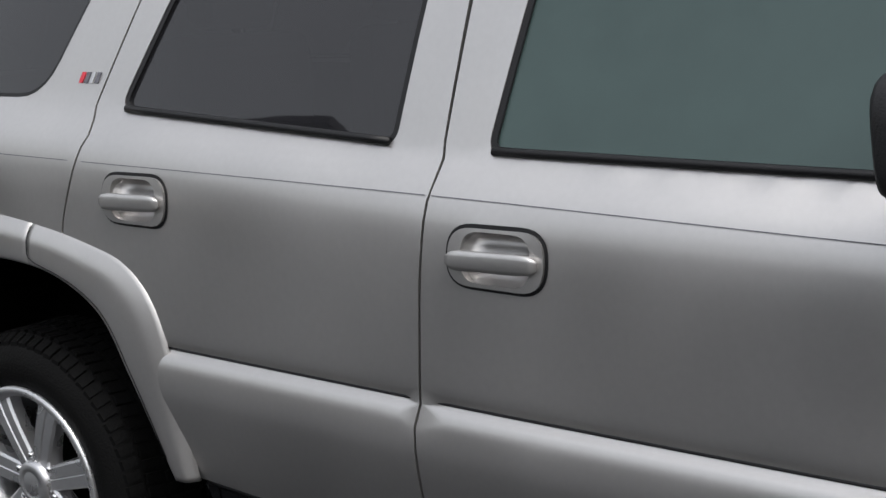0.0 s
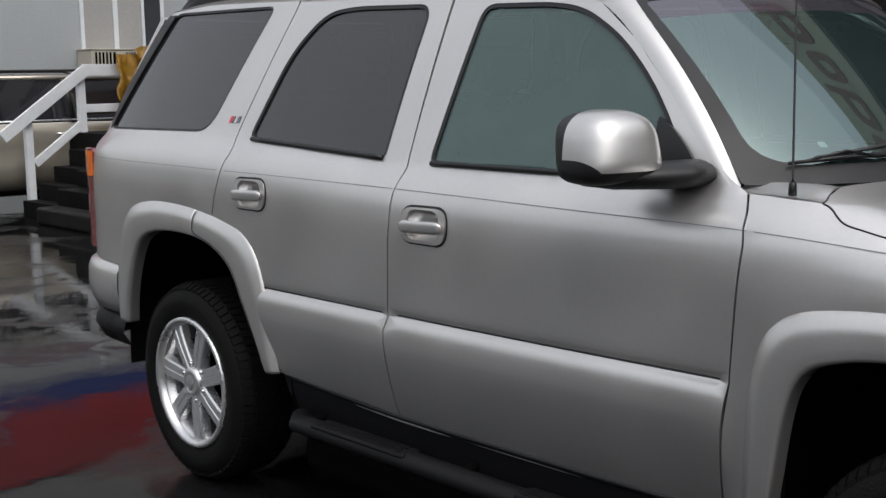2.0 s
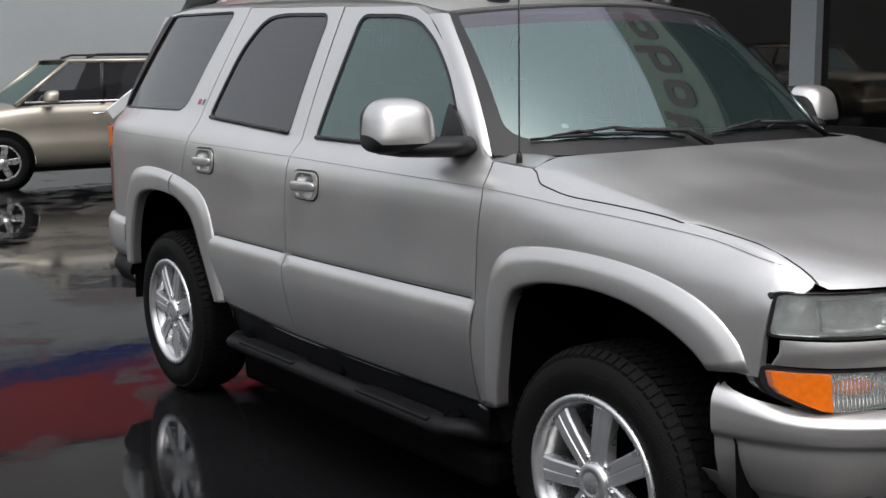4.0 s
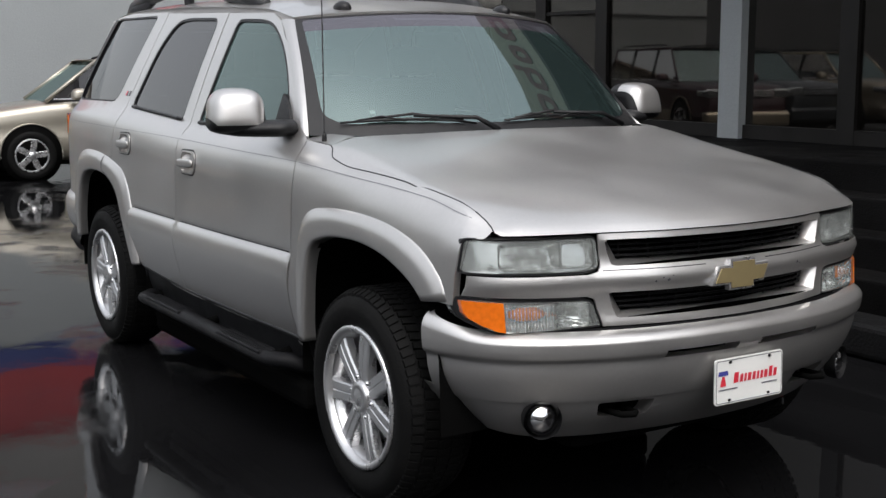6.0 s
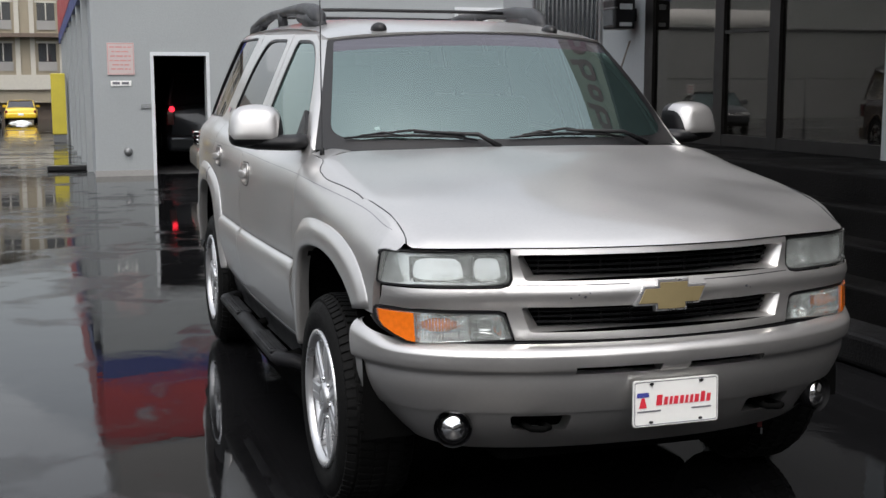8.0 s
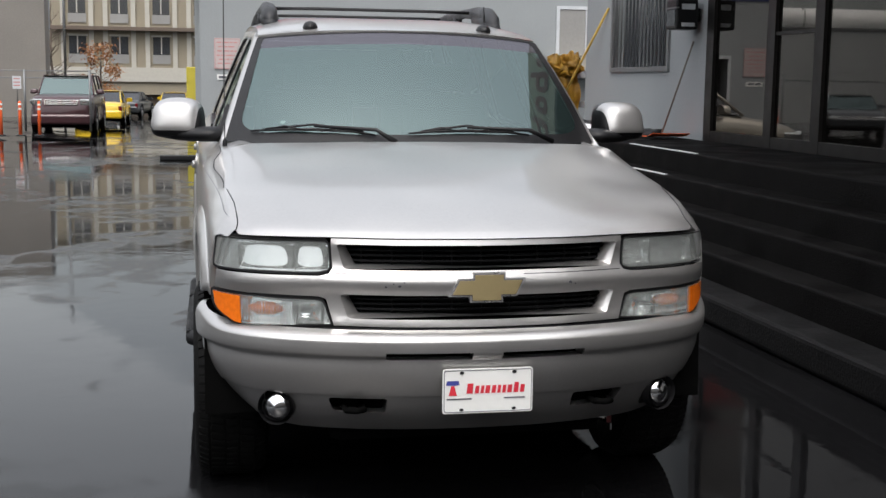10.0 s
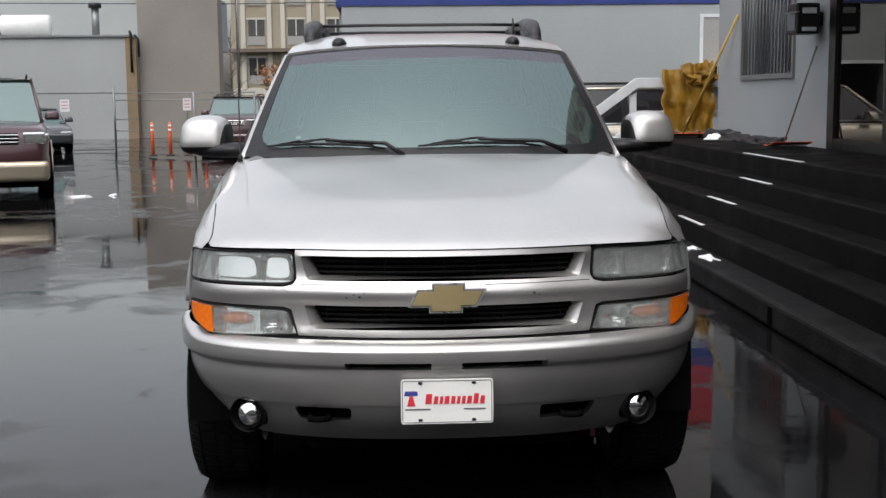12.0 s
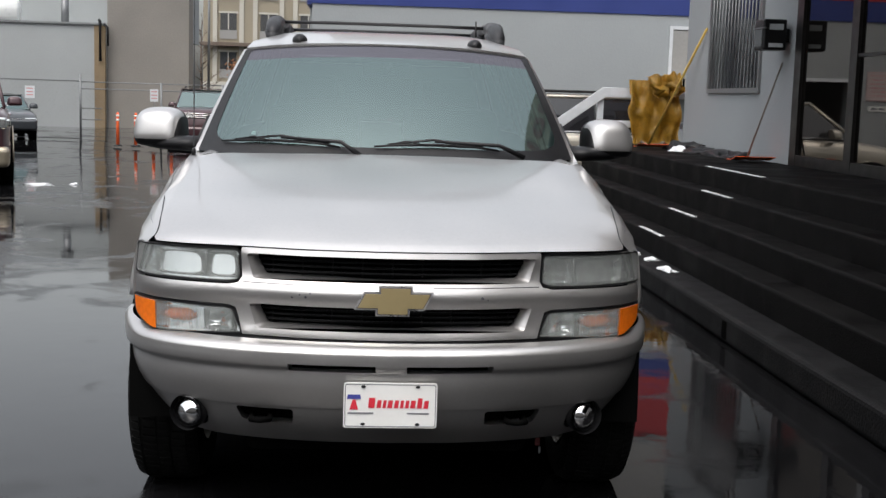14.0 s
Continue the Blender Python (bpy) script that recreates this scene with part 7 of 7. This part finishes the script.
for s in (-1, 1):
    for i in range(230):
        x = -40 + i * 0.147
        p, q = (x, FY - 0.01 * s, 0.06), (x + s * 1.68, FY - 0.01 * s, 1.74)
        if q[0] > -8.45 or q[0] < -40.2:
            continue
        k = len(verts)
        verts += [(p[0] - 0.0018, p[1], p[2]), (p[0] + 0.0018, p[1], p[2]), (q[0] + 0.0018, q[1], q[2]), (q[0] - 0.0018, q[1], q[2])]
        faces.append((k, k + 1, k + 2, k + 3))
wires.free()
tagged(part("wire_mesh", mesh_from(verts, faces, False), STEEL, fence), kind="stuff")
gate = thing("fence_gate", "open steel pipe gate frame", "gate")
for x, h in ((-8.45, 1.95), (-6.1, 1.75), (-4.3, 1.75)):
    part("post", tube([(x, FY, 0), (x, FY, h)], 0.032, 8), STEEL, gate)
for z in (0.62, 0.95, 1.52, 1.72):
    part("rail", tube([(-8.45, FY, z), (-7.85 if z < 1.2 else -4.3, FY + 0.02, z)], 0.018, 6), STEEL, gate)


def bollard(x, y):
    b = thing("bollard", "orange plastic delineator post with white bands", "bollard", "bollards", at=Matrix.Translation((x, y, 0)))
    part("post", tube([(0, 0, 0.03), (0, 0, 0.88), (0, 0, 0.92)], [0.045, 0.04, 0.02], 12), ORANGE, b)
    part("foot", tube([(0, 0, 0), (0, 0, 0.04)], [0.13, 0.11], 14), TRIM, b)
    for z in (0.68, 0.80):
        part("band", tube([(0, 0, z), (0, 0, z + 0.05)], 0.044, 12), WHITE, b)
    return b


first = bollard(-6.75, 29.3)
for x in (-6.27, -5.79, -5.31):
    copy_thing(first, Matrix.Translation((x, 29.3, 0)))
notice = thing("fence_sign", "white notice plate with red print on the gate", "sign", at=Matrix.Translation((-6.3, FY - 0.04, 1.2)))
part("board", box(-0.12, 0.12, -0.006, 0.006, 0.0, 0.36, 0.004), WHITE_WOOD, notice)
for z in (0.08, 0.17, 0.27):
    part("print_bar", box(-0.085, 0.085, -0.009, -0.0065, z, z + 0.035), FADED_RED, notice)
part("stake", tube([(0, 0.02, -0.4), (0, 0.02, 0.36)], 0.015, 6), STEEL, notice)
notice = thing("fence_sign", "faded notice plate with red print on the mesh", "sign", at=Matrix.Translation((-9.9, FY - 0.04, 1.2)))
part("board", box(-0.14, 0.14, -0.006, 0.006, 0.0, 0.36, 0.004), WHITE_WOOD, notice)
for z in (0.08, 0.17, 0.27):
    part("print_bar", box(-0.095, 0.095, -0.009, -0.0065, z, z + 0.035), FADED_RED, notice)

# ---- buildings beyond ----
left = thing("concrete_building", "windowless grey concrete building with a pale low wing", "building")
wall_box("tower", -10.28, -7.1, 45, 46.2, -1, 6.3, CONCRETE_BROWN, left)
wall_box("wall", -45, -10.3, 44.6, 60, -1, 4.0, PALE_WALL, left)
wall_box("coping", -45, -10.25, 44.5, 44.7, 4.0, 4.08, STEEL, left)
wall_box("upper_wall", -45, -9.0, 52, 62, 4.0, 6.6, PALE_WALL, left)
wall_box("corner_strip", -10.7, -10.29, 44.56, 44.8, -1, 3.98, OCHRE, left, "rust-stained wall corner")
part("downpipe", tube([(-10.5, 44.5, 4.2), (-10.45, 44.45, 4.15), (-10.45, 44.45, 2.6)], 0.06, 8), TRIM, left)
part("downpipe", tube([(-10.3, 44.5, 4.05), (-10.15, 44.45, 3.9), (-10.15, 44.45, 3.2)], 0.05, 8), TRIM, left)
part("duct", tube([(-22, 46, 4.55), (-16.5, 46, 4.55), (-14.0, 46, 4.55)], 0.42, 16), WHITE, left)
part("flue", tube([(-12.4, 47, 4.0), (-12.4, 47, 5.3)], 0.16, 12), STEEL, left)
part("flue_cap", tube([(-12.4, 47, 5.3), (-12.4, 47, 5.5)], 0.27, 12), TRIM, left)
part("duct_ring", tube([(-15.92, 46, 4.55), (-15.88, 46, 4.55)], 0.44, 16), TRIM, left)

flats = thing("apartment_building", "tan apartment building with cream pilasters and a brown eave", "building")
AY = 85
wall_box("wall", -11.8, 10, AY, AY + 12, 2.3, 10.7, TAN_WALL, flats)
# solid brown base; the open level's shade is put into its colour
wall_box("podium", -11.8, 10, AY + 0.4, AY + 12, -1.2, 0.5, EAVE, flats, "shaded parking level")
wall_box("podium_band", -11.8, 10, AY - 0.3, AY + 0.4, 0.4, 1.3, TAN_WALL, flats)
wall_box("cornice", -11.9, 10, AY - 0.5, AY + 0.3, 1.3, 2.3, CREAM, flats)
for x in (-9.5, -3, 3.5):
    wall_box("column", x, x + 0.5, AY - 0.2, AY + 0.3, -1.2, 0.4, TAN_WALL, flats)
wall_box("eave", -11.9, 10, AY - 0.9, AY + 0.2, 4.85, 5.1, EAVE, flats)
wall_box("roof", -12.1, 10.2, AY - 0.6, AY + 12.2, 10.7, 10.95, EAVE, flats)
for k in range(8):
    x = -10.0 + 2.87 * k
    for z0, z1 in ((2.65, 4.45), (5.45, 7.2), (8.3, 10.1)):
        w = wall_box("window", x - 0.58, x + 0.58, AY - 0.03, AY + 0.02, z0, z1, PANE, flats)
        wall_box("window_frame", x - 0.04, x + 0.04, AY - 0.07, AY - 0.02, z0 + 0.6, z1, CREAM, w)
        wall_box("panel", x - 0.62, x + 0.62, AY - 0.09, AY - 0.03, z0 - 0.08, z0 + 0.55, CONCRETE, w, "grey panel under the panes")
        wall_box("window_head", x - 0.7, x + 0.7, AY - 0.08, AY, z1, z1 + 0.14, CREAM, w)
    for dx in (-0.95, 0.95):
        wall_box("pilaster", x + dx - 0.16, x + dx + 0.16, AY - 0.16, AY + 0.05, 2.3, 10.7, CREAM, flats)
box_sign = thing("dock_panel", "tall yellow panel standing by the wall", "panel", at=Matrix.Translation((-1.42, 35.0, lot(-1.4, 35))))
part("panel", box(-0.2, 0.22, -0.12, 0.12, 0.25, 2.08, 0.02), YELLOW_PANEL, box_sign)
part("foot", box(-0.18, 0.2, -0.1, 0.1, 0.0, 0.26, 0.01), STEEL, box_sign)


# ---- trees and wires ----
def tree(name, label, at, height, spread, leafy, seed):
    rng = random.Random(seed)
    t = thing(name, label, "tree", at=Matrix.Translation(at))
    part("trunk", tube([(0, 0, -0.1), (0.03, 0.02, height * 0.25), (-0.03, 0.05, height * 0.55), (0.02, 0, height * 0.95)], [height * 0.028, height * 0.02, height * 0.012, 0.01], 8), BARK, t)
    tips = []
    for i in range(22):
        z = height * (0.2 + 0.7 * i / 22)
        w, r = rng.uniform(0, 6.28), spread * (1 - 0.5 * i / 22) * rng.uniform(0.6, 1.0)
        tip = Vector((r * math.cos(w), r * math.sin(w), z + height * rng.uniform(0.1, 0.22)))
        mid = Vector((r * 0.5 * math.cos(w + 0.2), r * 0.5 * math.sin(w + 0.2), z + height * 0.06))
        part("limb", tube([(0, 0, z), mid, tip], [height * 0.005, height * 0.003, 0.004], 5), BARK, t)
        for j in range(5):
            q = mid.lerp(tip, rng.uniform(0.2, 1.0))
            e = q + Vector((rng.uniform(-1, 1), rng.uniform(-1, 1), rng.uniform(0.1, 1.0))) * spread * 0.3
            tips += [(q, e)]
    verts, faces = [], []
    for q, e in tips:
        k = len(verts)
        verts += [q + Vector((0.008, 0, 0)), q - Vector((0.008, 0, 0)), e]
        faces.append((k, k + 1, k + 2))
    if leafy:
        for q, e in tips:
            for _ in range(leafy):
                c = q.lerp(e, rng.random()) + Vector((rng.gauss(0, 0.12), rng.gauss(0, 0.12), rng.gauss(0, 0.12)))
                a = Vector((rng.uniform(-1, 1), rng.uniform(-1, 1), rng.uniform(-1, 1))).normalized() * rng.uniform(0.05, 0.1)
                b = a.cross(Vector((rng.uniform(-1, 1), rng.uniform(-1, 1), 1))).normalized() * 0.05
                k = len(verts)
                verts += [c - a, c + b, c + a, c - b]
                faces.append((k, k + 1, k + 2, k + 3))
    tagged(part("crown", mesh_from(verts, faces, False), LEAF if leafy else BARK, t, "sparse rust-brown leaves" if leafy else "bare twigs"), kind="stuff")
    return t


tree("small_tree", "slender tree with rust-brown autumn leaves", (-6.5, 62, lot(-6, 62)), 3.5, 1.3, 9, 4)
tree("bare_tree", "bare grey winter tree", (-10.2, 72, 0), 6.2, 2.2, 0, 8)
tree("bare_tree", "bare grey winter tree", (-12.6, 74, 0), 6.8, 2.4, 0, 9)
line = tagged(link_mesh("overhead_wire", tube([(-45, 52.0, 6.3), (-28, 51.4, 6.0), (-10.05, 50.6, 5.72), (-6.95, 50.0, 5.66), (0.5, 49.6, 5.68), (9.0, 49.0, 5.9)], 0.02, 5), TRIM), "thin black overhead wire across the alley", "wire")
pole_t = thing("utility_pole", "dark steel lamp pole in the alley", "pole", at=Matrix.Translation((-6.95, 50, 0)))
part("shaft", tube([(0, 0, -0.3), (0, 0, 9)], 0.055, 10), STEEL, pole_t)

lamp_post = thing("street_lamp", "dark steel lamp post with a flat twin head", "street lamp", at=Matrix.Translation((-10.3, 12.2, 0)))
part("shaft", tube([(0, 0, 0), (0, 0, 7.4)], [0.10, 0.06], 10), TRIM, lamp_post)
part("base", tube([(0, 0, 0), (0, 0, 0.5)], 0.2, 12), CONCRETE, lamp_post)
part("head", box(-0.22, 0.22, -0.75, 0.75, 7.35, 7.5, 0.03), TRIM, lamp_post)

# unseen plain fronts behind and beside the lot, added to shape the car's light
street = thing("street_front", "row of plain brown-grey street fronts", "building")
for x0, x1, h in ((-34, -14, 7.6), (-14, 2, 8.6), (2, 18, 7.4), (18, 34, 8.2)):
    part("wall", box(x0, x1, -26, -22, 0, h), CONCRETE_BROWN, street)
side_row = thing("street_front", "row of plain grey lot-side fronts", "building")
for y0, y1, h in ((-22, -10, 6.4), (-10, 8, 7.4), (8, 40, 6.8)):
    part("wall", box(-34, -30, y0, y1, 0, h), CONCRETE, side_row)
